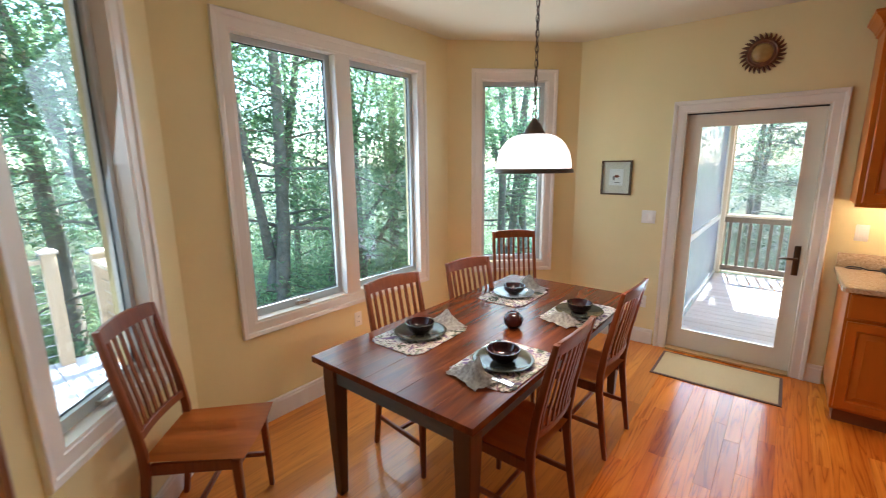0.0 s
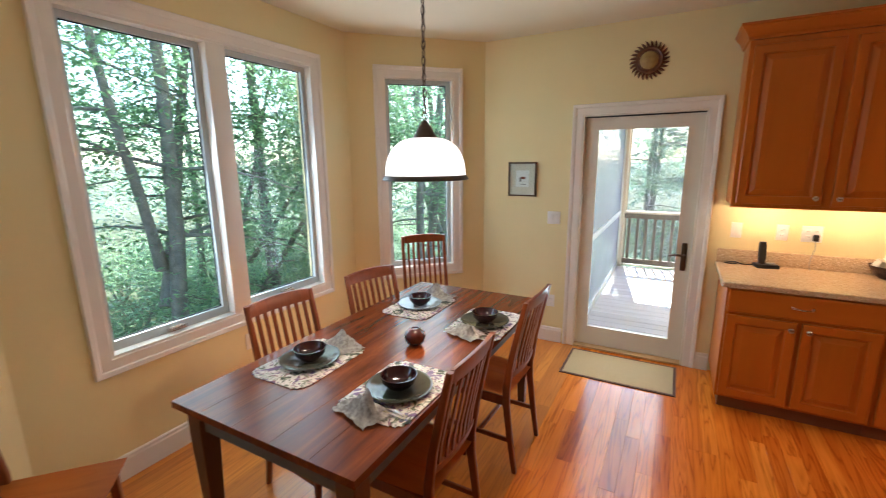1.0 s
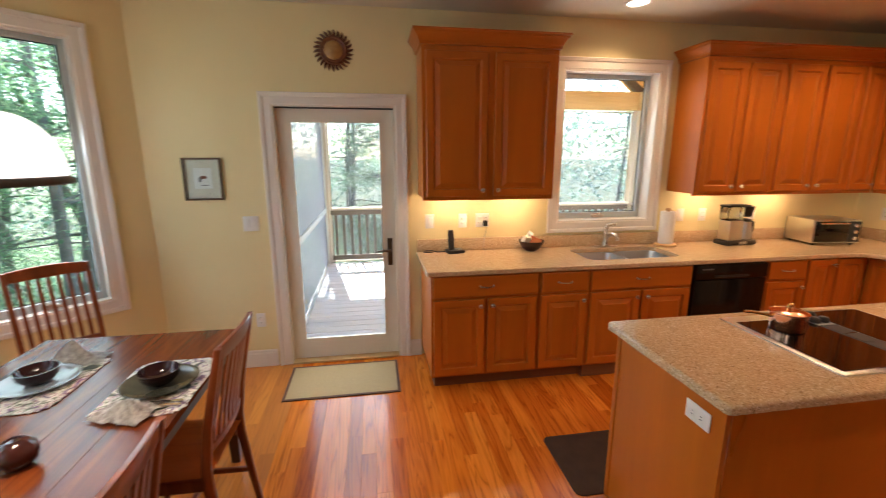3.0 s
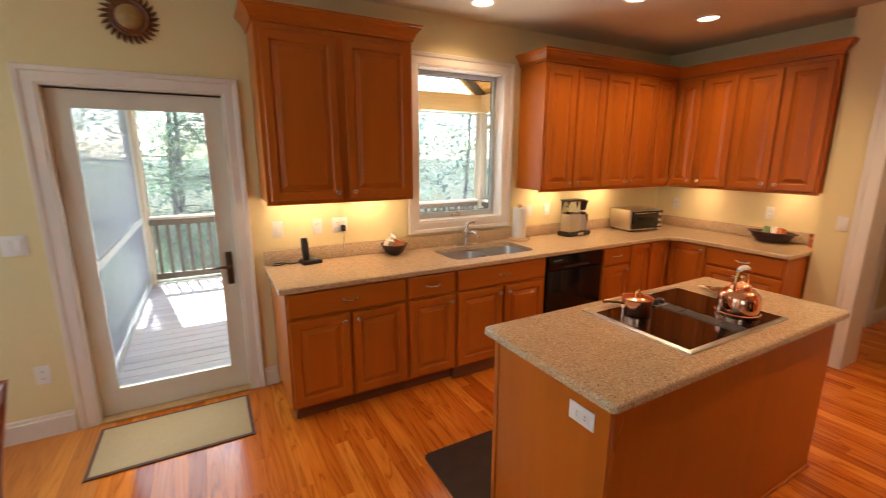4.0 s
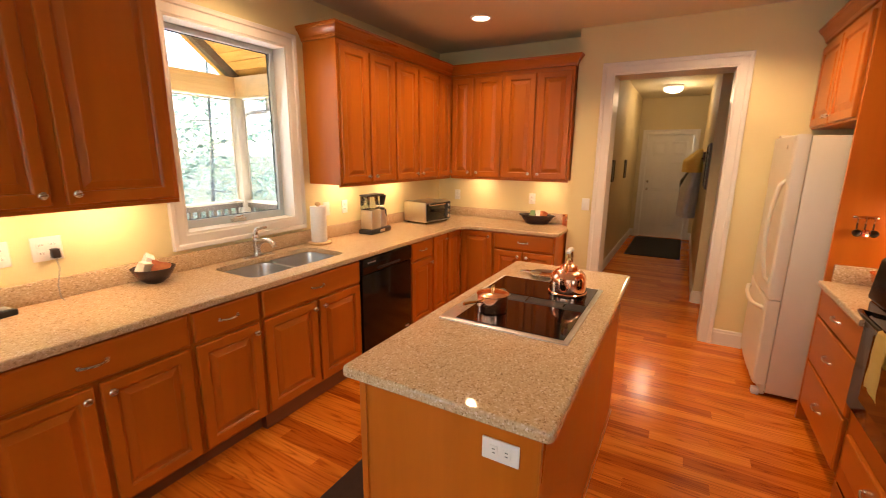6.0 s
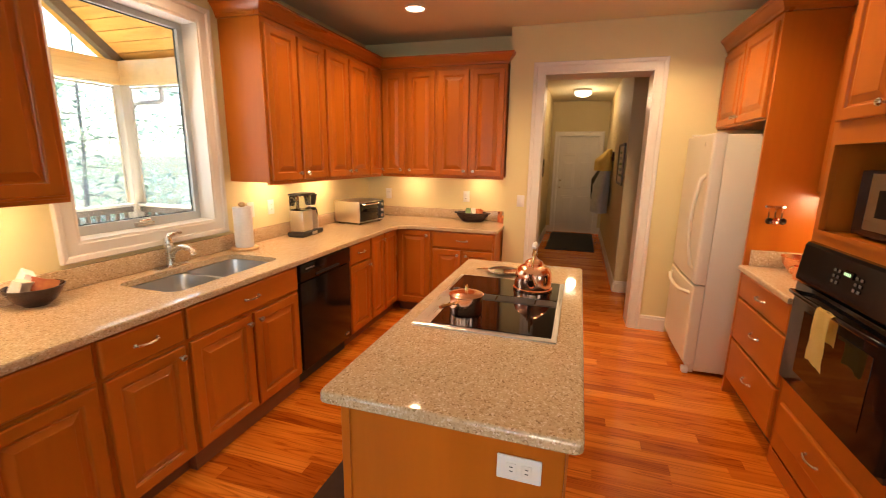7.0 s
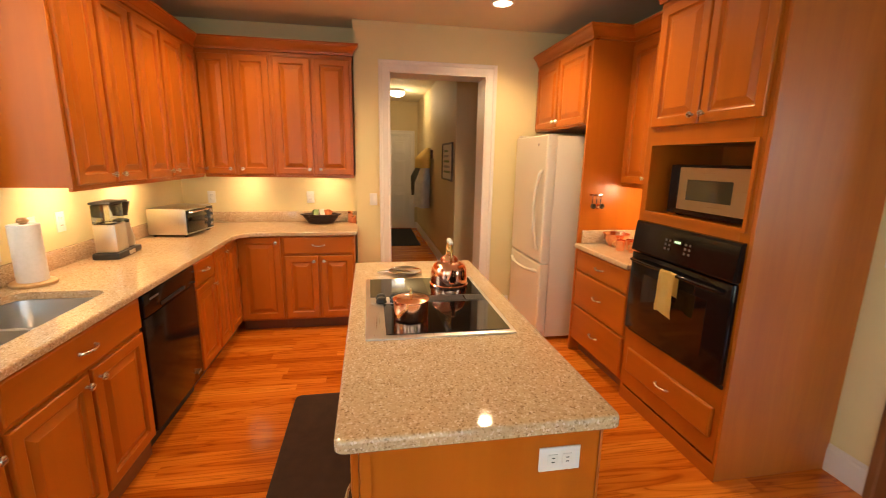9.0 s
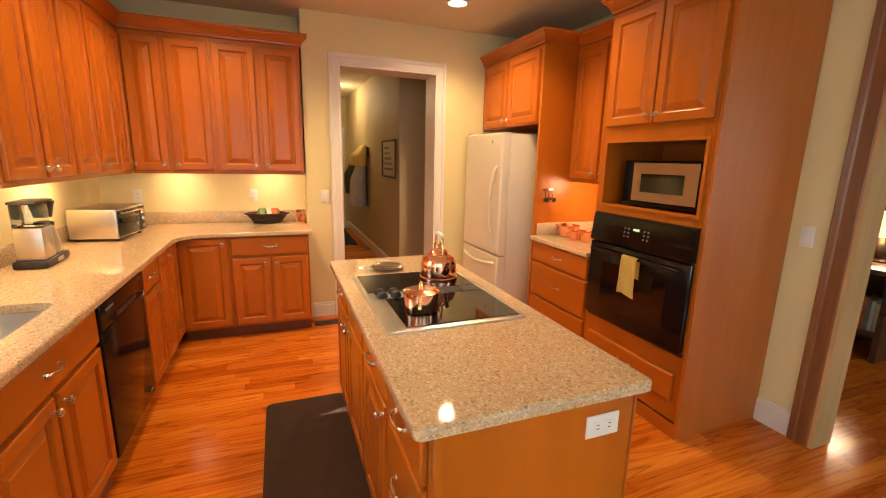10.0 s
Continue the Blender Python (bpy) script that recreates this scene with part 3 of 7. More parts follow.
# the room behind the opening; its dimness is put into the wall colour
wall("wall_living_south", wall_frame(7.4, -3.6, 180), 9.0, CEIL, [], M_DIMMED_WALL, label="wall of the next room, its dim light put into a dark brown colour")
wall("wall_living_east", wall_frame(7.0, 1.20, -90), 4.8, CEIL, [], M_DIMMED_WALL, label="wall of the next room, its dim light put into a dark brown colour")
wall("wall_living_west", wall_frame(-0.9, -3.6, 90), 4.8, CEIL, [(1.1, 3.1, 0.55, 2.3)], M_DIMMED_WALL, label="wall of the next room, its dim light put into a dark brown colour")

# floor: a sub-floor, with boards laid on it further down
bm = bmesh.new()
box(bm, -1.1, 12.2, -4.0, 5.60, -0.25, -0.022)
floor = structure("floor", bm, M_TOE, "glossy orange oak strip floor", "floor")

baseboard(WN, [(0.01, 0.80), (1.895, 1.985)])
baseboard(W_NW, [(0.005, BAY - 0.005)])
baseboard(WW, [(0.005, 2.355)])
baseboard(W_SW, [(0.005, BAY - 0.005)])
baseboard(WS, [(3.035, 3.222)], h=0.15)
baseboard(WD, [(0.02, 0.22), (1.34, 1.56)])
baseboard(wall_frame(6.20, 3.75, 0), [(1.14, 5.15)])
baseboard(wall_frame(11.35, 2.62, 180), [(0.01, 4.26)])
baseboard(wall_frame(7.08, 2.62, -90), [(0.0, 1.4)])
baseboard(wall_frame(11.35, 3.75, -90), [(0.01, 0.07), (1.07, 1.12)])


def window(name, m, u0, u1, z0, z1, lights, label, jamb_depth=0.13, glass_at=0.055, crank=True):
    w = new(name)
    w.matrix_basis = m
    tagged(w, label, "window", kind="structure")
    casing(w, u0, u1, z0, z1)
    jambs(w, u0, u1, z0, z1, jamb_depth, M_TRIM)
    n = len(lights)
    for i, (a, b) in enumerate(lights):
        sash(w, a, b, z0 + 0.013, z1 - 0.013, glass_at, (a + b) / 2 if crank else None)
        if i:
            c = lights[i - 1][1]
            part("mullion", B(c + 0.001, a - 0.001, -0.012, jamb_depth, z0 + 0.0125, z1 - 0.0125, 0.004), M_TRIM, w)
    return w


window("window_1", W_SW, 0.315, 0.945, *Z_W, [(0.328, 0.932)], "white casement window in the slanted bay wall")
window("window_2", WW, 0.385, 1.955, *Z_W, [(0.398, 1.105), (1.235, 1.942)], "wide white double casement window over the trees")
window("window_3", W_NW, 0.315, 0.945, *Z_W, [(0.328, 0.932)], "tall narrow white casement window behind a chair")
window("window_4", WN, *WIN4_U, 1.13, 2.37, [(WIN4_U[0] + 0.013, WIN4_U[1] - 0.013)], "white kitchen window over the sink", 0.15, 0.11)

# porch door
door = new("door_1")
door.matrix_basis = WN
tagged(door, "closed cream full-glass porch door with bronze handle", "door", kind="structure")
u0, u1 = DOOR_U
casing(door, u0, u1, 0.0, 2.06, 0.088, sill=False)
jambs(door, u0, u1, 0.0, 2.06, 0.14, M_DOOR, sill=False)
leaf = part("door_leaf", frame_bm(u0 + 0.014, u1 - 0.014, 0.02, 2.046, 0.045, 0.085, 0.10, 0.165), M_DOOR, door, "cream painted door frame", smooth=None)
part("glass_bead", frame_bm(u0 + 0.106, u1 - 0.106, 0.178, 1.954, 0.038, 0.0445, 0.016), M_DOOR, leaf, smooth=None)
g = part("pane", B(u0 + 0.112, u1 - 0.112, 0.060, 0.068, 0.183, 1.948), M_GLASS, leaf, "clear door glass", smooth=None)
g.visible_shadow = False
bm = bev(box(bmesh.new(), u1 - 0.085, u1 - 0.045, 0.033, 0.0445, 0.80, 1.03), 0.004)
part("handle_plate", bm, M_BRONZE, leaf, "dark bronze handle plate")
bm = bmesh.new()
tube(bm, [(u1 - 0.065, 0.033, 0.93), (u1 - 0.065, 0.0, 0.93), (u1 - 0.08, -0.012, 0.932), (u1 - 0.13, -0.015, 0.937), (u1 - 0.175, -0.010, 0.928)], [0.011, 0.010, 0.010, 0.009, 0.006], 8)
part("lever", bm, M_BRONZE, leaf, "dark bronze lever")
part("weatherstrip", B(u0 + 0.0125, u1 - 0.0125, 0.030, 0.0445, 2.0385, 2.0475), M_BLACK, door, "black weatherstrip over the door", smooth=None)
part("threshold", B(u0 + 0.012, u1 - 0.012, -0.03, 0.14, 0.0005, 0.018, 0.004), M_JAMB, door, "honey wood threshold")

# kitchen to hall: cased opening
dw = new("door_2")
dw.matrix_basis = WD
tagged(dw, "tall white cased doorway into the hall", "doorway", kind="structure")
casing(dw, 0.315, 1.245, 0.0, 2.335, 0.095, sill=False)
jambs(dw, 0.315, 1.245, 0.0, 2.335, 0.289, M_TRIM, sill=False)

# cased opening in the south wall
ow = new("door_3")
ow.matrix_basis = WS
tagged(ow, "wide opening cased in dark stained wood", "doorway", kind="structure")
casing(ow, *OPEN_S, 0.0, 2.45, 0.10, M_CASING, sill=False)
jambs(ow, *OPEN_S, 0.0, 2.45, 0.165, M_JAMB, sill=False, t=0.02)


def panel_door(name, m, u0, u1, z1, label, rows=((0.22, 0.80), (0.95, 1.52), (1.65, 1.92)), lever=True):
    d = new(name)
    d.matrix_basis = m
    tagged(d, label, "door", kind="structure")
    casing(d, u0, u1, 0.0, z1, 0.085, sill=False)
    jambs(d, u0, u1, 0.0, z1, 0.12, M_TRIM, sill=False)
    leaf = part("door_leaf", B(u0 + 0.014, u1 - 0.014, 0.055, 0.095, 0.0008, z1 - 0.014), M_TRIM, d, smooth=None)
    w = (u1 - u0)
    for a, b in ((u0 + 0.12, u0 + w / 2 - 0.05), (u0 + w / 2 + 0.05, u1 - 0.12)):
        for c, e in rows:
            bm = bmesh.new()
            loft(bm, [[(x, y, z) for x, z, in ((a + k, c + k), (b - k, c + k), (b - k, e - k), (a + k, e - k))] for k, y in ((0, 0.0545), (0.012, 0.049), (0.03, 0.051), (0.045, 0.046))], True, True)
            part("raised_panel", bm, M_TRIM, leaf, smooth=None)
    if lever:
        s = u0 + 0.075 if lever == "l" else u1 - 0.075
        part("door_knob", lathe([(0.026, 0), (0.026, 0.006), (0.010, 0.012), (0.010, 0.030), (0.024, 0.040), (0.027, 0.052), (0.018, 0.064), (0.001, 0.066)], 16, m=Matrix.Translation((s, 0.0548, 0.98)) @ pose(0, 0, 0, 90)), M_NICKEL, leaf, "satin nickel knob")
        part("deadbolt", lathe([(0.027, 0), (0.027, 0.012), (0.018, 0.018), (0.001, 0.019)], 16, m=Matrix.Translation((s, 0.0548, 1.13)) @ pose(0, 0, 0, 90)), M_NICKEL, leaf, "satin nickel deadbolt")
    return d


panel_door("door_4", wall_frame(11.35, 3.75, -90), 0.16, 0.98, 2.06, "closed white six-panel door at the hall's end", lever="l")
panel_door("door_5", wall_frame(6.26, 3.75, 0), 0.19, 0.99, 2.06, "closed white six-panel side door in the hall", lever="l")

# ---- kitchen cabinets ----


def raised_bm(w, h, t=0.020, rail=0.058):
    """A raised-panel door: local x 0..w, z 0..h, front towards -y, back at y = 0."""
    k = min(rail, w * 0.27)
    steps = [(0, 0), (0, -t + 0.006), (0.002, -t + 0.002), (0.007, -t), (k - 0.010, -t), (k - 0.006, -t + 0.002), (k - 0.004, -t + 0.009), (k, -t + 0.013), (k + 0.008, -t + 0.0135), (k + 0.010, -t + 0.012), (k + 0.036, -t + 0.0025), (k + 0.0375, -t + 0.0005), (k + 0.041, -t)]
    if w - 2 * (k + 0.041) < 0.02:
        steps = steps[:9]
    return loft(bmesh.new(), [[(d, y, d), (w - d, y, d), (w - d, y, h - d), (d, y, h - d)] for d, y in steps])


def drawer_bm(w, h, t=0.020):
    steps = [(0, 0), (0, -t + 0.007), (0.003, -t + 0.003), (0.010, -t), (0.014, -t)]
    return loft(bmesh.new(), [[(d, y, d), (w - d, y, d), (w - d, y, h - d), (d, y, h - d)] for d, y in steps])


def knob(parent, x, z):
    part("knob", lathe([(0.007, 0), (0.006, 0.010), (0.009, 0.014), (0.0155, 0.019), (0.0165, 0.024), (0.012, 0.030), (0.001, 0.032)], 14, m=Matrix.Translation((x, -0.020, z)) @ pose(0, 0, 0, 90)), M_NICKEL, parent, "satin nickel knob")


def pull(parent, x, z, w=0.10):
    bm = bmesh.new()
    pts = [(x - w / 2, -0.019, z), (x - w / 2 + 0.004, -0.034, z), (x - w / 4, -0.042, z - 0.002), (x, -0.045, z - 0.003), (x + w / 4, -0.042, z - 0.002), (x + w / 2 - 0.004, -0.034, z), (x + w / 2, -0.019, z)]
    tube(bm, pts, [0.008, 0.006, 0.0045, 0.006, 0.0045, 0.006, 0.008], 8)
    for s in (-1, 1):
        lathe([(0.009, 0), (0.008, 0.004), (0.005, 0.006)], 10, bm=bm, m=Matrix.Translation((x + s * w / 2, -0.0195, z)) @ pose(0, 0, 0, 90))
    part("pull_handle", bm, M_NICKEL, parent, "satin nickel bow pull")


def cab_door(parent, x0, x1, z0, z1, hinge="l", knob_at="top", gap=0.016):
    x0, x1 = x0 + gap, x1 - gap
    d = part("door", raised_bm(x1 - x0, z1 - z0), M_CAB, parent, at=Matrix.Translation((x0, -0.002, z0)), smooth=None)
    w, h = x1 - x0, z1 - z0
    if knob_at:
        knob(d, w - 0.032 if hinge == "l" else 0.032, h - 0.045 if knob_at == "top" else 0.045)
    return d


def cab_drawer(parent, x0, x1, z0, z1, handle=True, gap=0.012):
    x0, x1 = x0 + gap, x1 - gap
    d = part("drawer", drawer_bm(x1 - x0, z1 - z0), M_CABH, parent, at=Matrix.Translation((x0, -0.002, z0)), smooth=None)
    if handle:
        pull(d, (x1 - x0) / 2, (z1 - z0) / 2)
    return d


def base_cabinet(m, w, layout, label, depth=0.61, group="base cabinets", ends=""):
    """layout: 'drawer+2', 'drawer+1', 'false+2', '1', '3drawers'."""
    c = thing("base_cabinet", m, label, "cabinet", group)
    part("carcass", B(0.0005, w - 0.0005, 0.0, depth, 0.105, 0.878, 0.001, 1), M_CAB, c)
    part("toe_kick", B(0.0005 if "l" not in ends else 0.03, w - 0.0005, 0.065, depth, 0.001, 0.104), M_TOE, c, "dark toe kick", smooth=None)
    zt = 0.868
    if layout == "3drawers":
        for a, b in ((0.71, zt), (0.42, 0.695), (0.125, 0.405)):
            cab_drawer(c, 0, w, a, b)
    elif layout == "1":
        cab_door(c, 0, w, 0.125, zt, "l" if "R" not in ends else "r")
    else:
        cab_drawer(c, 0, w, 0.715, zt)
        if layout.endswith("2"):
            cab_door(c, 0, w / 2 + 0.004, 0.125, 0.695, "l")
            cab_door(c, w / 2 - 0.004, w, 0.125, 0.695, "r")
        else:
            cab_door(c, 0, w, 0.125, 0.695, "l")
    return c


def upper_cabinet(m, w, doors, label, z0=1.385, z1=2.43, depth=0.328, group="upper cabinets", knobs=True):
    """doors: widths' ends with hinges."""
    c = thing("wall_cabinet", m, label, "cabinet", group)
    part("carcass", B(0.0005, w - 0.0005, 0.0, depth, z0, z1, 0.0012, 1), M_CAB, c)
    part("light_rail", B(0.001, w - 0.001, 0.004, 0.022, z0 - 0.018, z0 - 0.0005), M_CABH, c, smooth=None)
    for a, b, hinge in doors:
        cab_door(c, a, b, z0 + 0.012, z1 - 0.035, hinge, "bottom")
    return c


def crown(parent, x0, x1, y0, y1, z, left, right, h=0.098):
    """A crown moulding on top of a cabinet; left, right: whether it returns along that end."""
    steps = [(0.0, 0.0), (0.012, 0.004), (0.014, 0.022), (0.020, 0.026), (0.024, 0.040), (0.040, 0.062), (0.052, 0.072), (0.054, 0.080), (0.062, 0.084), (0.062, h)]
    part("crown_moulding", loft(bmesh.new(), [rect(x0 - d * left, x1 + d * right, y0 - d, y1, z + dz) for d, dz in steps]), M_CABH, parent, smooth=30)


NF = 4.83
base_cabinet(pose(1.93, NF, 0), 0.79, "drawer+2", "maple base cabinet with a wide drawer over two doors", ends="l")
base_cabinet(pose(2.72, NF, 0), 0.39, "drawer+1", "narrow maple base cabinet with one drawer over a door")
base_cabinet(pose(3.11, NF, 0), 0.85, "false+2", "maple sink cabinet with two raised-panel doors", depth=0.02)
base_cabinet(pose(4.62, NF, 0), 0.37, "drawer+1", "narrow maple base cabinet with one drawer over a door")
corner = base_cabinet(pose(4.99, NF, 0), 0.28, "1", "maple corner base cabinet with a narrow full door")
filler = thing("base_cabinet", pose(5.27, NF, 0), "blind maple corner filler between the base runs", "cabinet", "base cabinets")
part("carcass", B(0.0005, 0.3145, 0.0, 0.6, 0.105, 0.878, 0.001, 1), M_CAB, filler)
part("toe_kick", B(0.0005, 0.38, 0.065, 0.6, 0.001, 0.104), M_TOE, filler, smooth=None)
cab_door(filler, 0.0, 0.30, 0.125, 0.868, "l", None)
EF = 5.585
base_cabinet(pose(EF, 4.825, 0, 0, 0, -90), 0.375, "1", "maple corner base cabinet with a full-height door", ends="", depth=0.60)
base_cabinet(pose(EF, 4.45, 0, 0, 0, -90), 0.62, "drawer+2", "maple base cabinet with a drawer over two doors by the doorway", depth=0.60)

# uppers on the north wall
UF = 5.12
c = upper_cabinet(pose(1.915, UF, 0), 1.0, [(0.012, 0.49, "l"), (0.51, 0.988, "r")], "tall two-door maple wall cabinet beside the porch door")
crown(c, 0.0, 1.0, 0.0, 0.328, 2.4305, 1, 1)
c = upper_cabinet(pose(4.125, UF, 0), 0.705, [(0.006, 0.352, "l"), (0.353, 0.70, "r")], "two-door maple wall cabinet beside the window")
crown(c, 0.0, 0.705, 0.0, 0.328, 2.4305, 1, 0)
c = upper_cabinet(pose(4.83, UF, 0), 0.75, [(0.006, 0.374, "l"), (0.375, 0.745, "r")], "two-door maple wall cabinet in the row")
crown(c, 0.0, 0.75, 0.0, 0.328, 2.4305, 0, 0)
c = upper_cabinet(pose(5.58, UF, 0), 0.295, [(0.004, 0.285, "l")], "maple corner wall cabinet with a narrow door", depth=0.32)
crown(c, 0.0, 0.61, 0.0, 0.32, 2.4305, 0, 0)
UE = 5.875
c = upper_cabinet(pose(UE, 5.115, 0, 0, 0, -90), 0.275, [(0.004, 0.272, "l")], "maple corner wall cabinet with one door", depth=0.322)
crown(c, 0.0, 0.275, 0.0, 0.322, 2.4305, 0, 0)
c = upper_cabinet(pose(UE, 4.84, 0, 0, 0, -90), 0.325, [(0.004, 0.322, "r")], "single-door maple wall cabinet", depth=0.322)
crown(c, 0.0, 0.325, 0.0, 0.322, 2.4305, 0, 0)
c = upper_cabinet(pose(UE, 4.515, 0, 0, 0, -90), 0.69, [(0.004, 0.345, "l"), (0.346, 0.686, "r")], "two-door maple wall cabinet beside the doorway", depth=0.322)
crown(c, 0.0, 0.69, 0.0, 0.322, 2.4305, 0, 1)

# countertop with a sink opening


def offset_poly(pts, d):
    out, n = [], len(pts)
    for i in range(n):
        p0, p, p1 = (Vector(pts[k % n]) for k in (i - 1, i, i + 1))
        a, b = (p - p0).normalized(), (p1 - p).normalized()
        na, nb = Vector((-a.y, a.x)), Vector((-b.y, b.x))
        s = (na + nb)
        out.append(tuple(p + s * (d / max(0.2, 1 + na.dot(nb)))))
    return out


def slab(bm, outline, holes, z0, z1, r=0.010):
    """A slab with an eased edge; outline runs counter-clockwise."""
    steps = [(0.004, z0), (0.0, z0 + 0.004)] + [(r - r * math.cos(radians(a)), z1 - r + r * math.sin(radians(a))) for a in (0, 18, 36, 54, 72, 90)]
    rings = [[bm.verts.new((x, y, z)) for x, y in offset_poly(outline, d)] for d, z in steps]
    n = len(outline)
    for a, b in zip(rings, rings[1:]):
        for i in range(n):
            bm.faces.new((a[i], a[(i + 1) % n], b[(i + 1) % n], b[i]))
    hole_rings = []
    for h in holes:
        lo, hi = ([bm.verts.new((x, y, z)) for x, y in h] for z in (z0, z1))
        hole_rings.append((lo, hi))
        for i in range(len(h)):
            j = (i + 1) % len(h)
            bm.faces.new((lo[j], lo[i], hi[i], hi[j]))
    for ring, k in ((rings[-1], 1), (rings[0], 0)):
        edges = []
        for loop in (ring, *(h[k] for h in hole_rings)):
            for i in range(len(loop)):
                a, b = loop[i], loop[(i + 1) % len(loop)]
                edges.append(bm.edges.get((a, b)) or bm.edges.new((a, b)))
        bmesh.ops.triangle_fill(bm, edges=edges, use_beauty=True)
    return bm


def arc(cx, cy, r, a0, a1, k=5):
    return [(cx + r * math.cos(radians(a0 + (a1 - a0) * i / k)), cy + r * math.sin(radians(a0 + (a1 - a0) * i / k))) for i in range(k + 1)]


CZ0, CZ1 = 0.880, 0.915
SINK = (3.165, 3.945, 4.925, 5.325)
hole = [(x, y) for x, y, _ in rrect(*SINK, 0, 0.07, 6)]
outline = arc(1.895 + 0.02, 4.79 + 0.02, 0.02, 180, 270, 4) + [(5.39, 4.79), (5.465, 4.765), (5.525, 4.70), (5.545, 4.62)] + arc(5.545 + 0.02, 3.80 + 0.02, 0.02, 180, 270, 4) + [(5.915, 3.80), (5.915, 3.813), (6.197, 3.813), (6.197, 5.447), (1.895, 5.447)]
ct = thing("countertop", pose(0, 0, 0), "speckled tan quartz worktop with an eased edge and sink cut-out", "worktop")
part("slab", slab(bmesh.new(), outline, [hole], CZ0, CZ1), M_STONE, ct, smooth=None)
part("backsplash", B(1.90, 6.176, 5.428, 5.4475, CZ1 + 0.0005, 1.018, 0.003), M_STONE, ct)
part("backsplash", B(6.178, 6.1975, 3.815, 5.4475, CZ1 + 0.0005, 1.018, 0.003), M_STONE, ct)

# sink
sink = thing("sink", pose(0, 0, 0), "double-bowl brushed stainless steel undermount sink", "sink")
x0, x1, y0, y1 = SINK
mid = x0 + 0.40
for a, b in ((x0 - 0.004, mid - 0.012), (mid + 0.012, x1 + 0.004)):
    loops = [rrect(a - 0.012, b + 0.012, y0 - 0.014, y1 + 0.014, 0.8775, 0.07), rrect(a, b, y0 - 0.004, y1 + 0.004, 0.876, 0.07), rrect(a + 0.006, b - 0.006, y0 + 0.002, y1 - 0.002, 0.85, 0.066), rrect(a + 0.014, b - 0.014, y0 + 0.010, y1 - 0.010, 0.73, 0.06), rrect(a + 0.035, b - 0.035, y0 + 0.031, y1 - 0.031, 0.708, 0.045), rrect(a + 0.14, b - 0.14, y0 + 0.17, y1 - 0.17, 0.704, 0.02)]
    bowl = part("bowl", loft(bmesh.new(), loops, False, True), M_SINK, sink, smooth=50)
    part("drain", lathe([(0.042, 0.0), (0.042, 0.003), (0.03, 0.002), (0.001, 0.001)], 20, m=Matrix.Translation(((a + b) / 2, (y0 + y1) / 2, 0.7045))), M_CHROME, bowl)

# tap
tap = thing("tap", pose(3.545, 5.385, CZ1), "brushed nickel single-lever kitchen tap", "tap")
part("base", loft(bmesh.new(), [rrect(-0.11, 0.11, -0.028, 0.028, z, 0.026) for z in (0.0005, 0.005)]), M_NICKEL, tap)
part("body", lathe([(0.030, 0.005), (0.027, 0.012), (0.024, 0.03), (0.024, 0.10), (0.026, 0.115), (0.024, 0.135), (0.012, 0.15), (0.001, 0.152)], 20), M_NICKEL, tap)
bm = bmesh.new()
tube(bm, [(0, 0, 0.07), (0.0, -0.04, 0.105), (0.0, -0.09, 0.125), (0.0, -0.14, 0.122), (0, -0.175, 0.105), (0, -0.182, 0.085)], [0.019, 0.019, 0.017, 0.016, 0.017, 0.017], 12)
part("spout", bm, M_NICKEL, tap)
bm = bmesh.new()
tube(bm, [(0, 0.0, 0.135), (-0.004, 0.0, 0.165), (0.012, 0.002, 0.185), (0.05, 0.006, 0.192), (0.092, 0.008, 0.190)], [0.021, 0.019, 0.016, 0.012, 0.010], 12)
part("lever", bm, M_NICKEL, tap)

# dishwasher
dwsh = thing("dishwasher", pose(3.965, NF, 0), "black built-in dishwasher under the worktop", "dishwasher")
part("body", B(0.0, 0.645, 0.0, 0.58, 0.11, 0.872, 0.002, 1), M_BLACK, dwsh)
part("door", B(0.004, 0.641, -0.024, -0.0005, 0.125, 0.745, 0.006), M_BLACKGLOSS, dwsh, "glossy black door panel")
cp = part("control_panel", B(0.004, 0.641, -0.030, -0.0005, 0.752, 0.868, 0.006), M_BLACKGLOSS, dwsh, "glossy black control panel")
part("grip", B(0.17, 0.47, -0.036, -0.0305, 0.765, 0.785, 0.003), M_BLACK, cp)
for i in range(5):
    part("button", B(0.06 + 0.02 * i, 0.073 + 0.02 * i, -0.033, -0.0305, 0.83, 0.84), M_GREYP, cp, smooth=None)
part("kick_plate", B(0.004, 0.641, 0.05, 0.07, 0.002, 0.108), M_BLACK, dwsh, smooth=None)
part("badge", B(0.55, 0.60, -0.0262, -0.0245, 0.16, 0.175), M_STEEL, dwsh, smooth=None)

# ---- island ----
IX0, IX1, IY0, IY1 = 2.635, 4.385, 3.055, 3.785
isl = thing("kitchen_island", pose(0, 0, 0), "maple kitchen island cabinet with plain end panel", "island")
bx0, bx1, by0, by1 = IX0 + 0.035, IX1 - 0.035, IY0 + 0.04, IY1 - 0.055
part("carcass", B(bx0 + 0.02, bx1 - 0.005, by0 + 0.012, by1, 0.10, 0.878, 0.001, 1), M_CAB, isl)
part("end_panel", B(bx0, bx0 + 0.0195, by0, by1 - 0.004, 0.002, 0.8785, 0.002, 1), M_CAB, isl, "plain maple end panel")
part("back_panel", B(bx0 + 0.02, bx1, by0, by0 + 0.0115, 0.002, 0.8785, 0.002, 1), M_CAB, isl, "plain maple back panel")
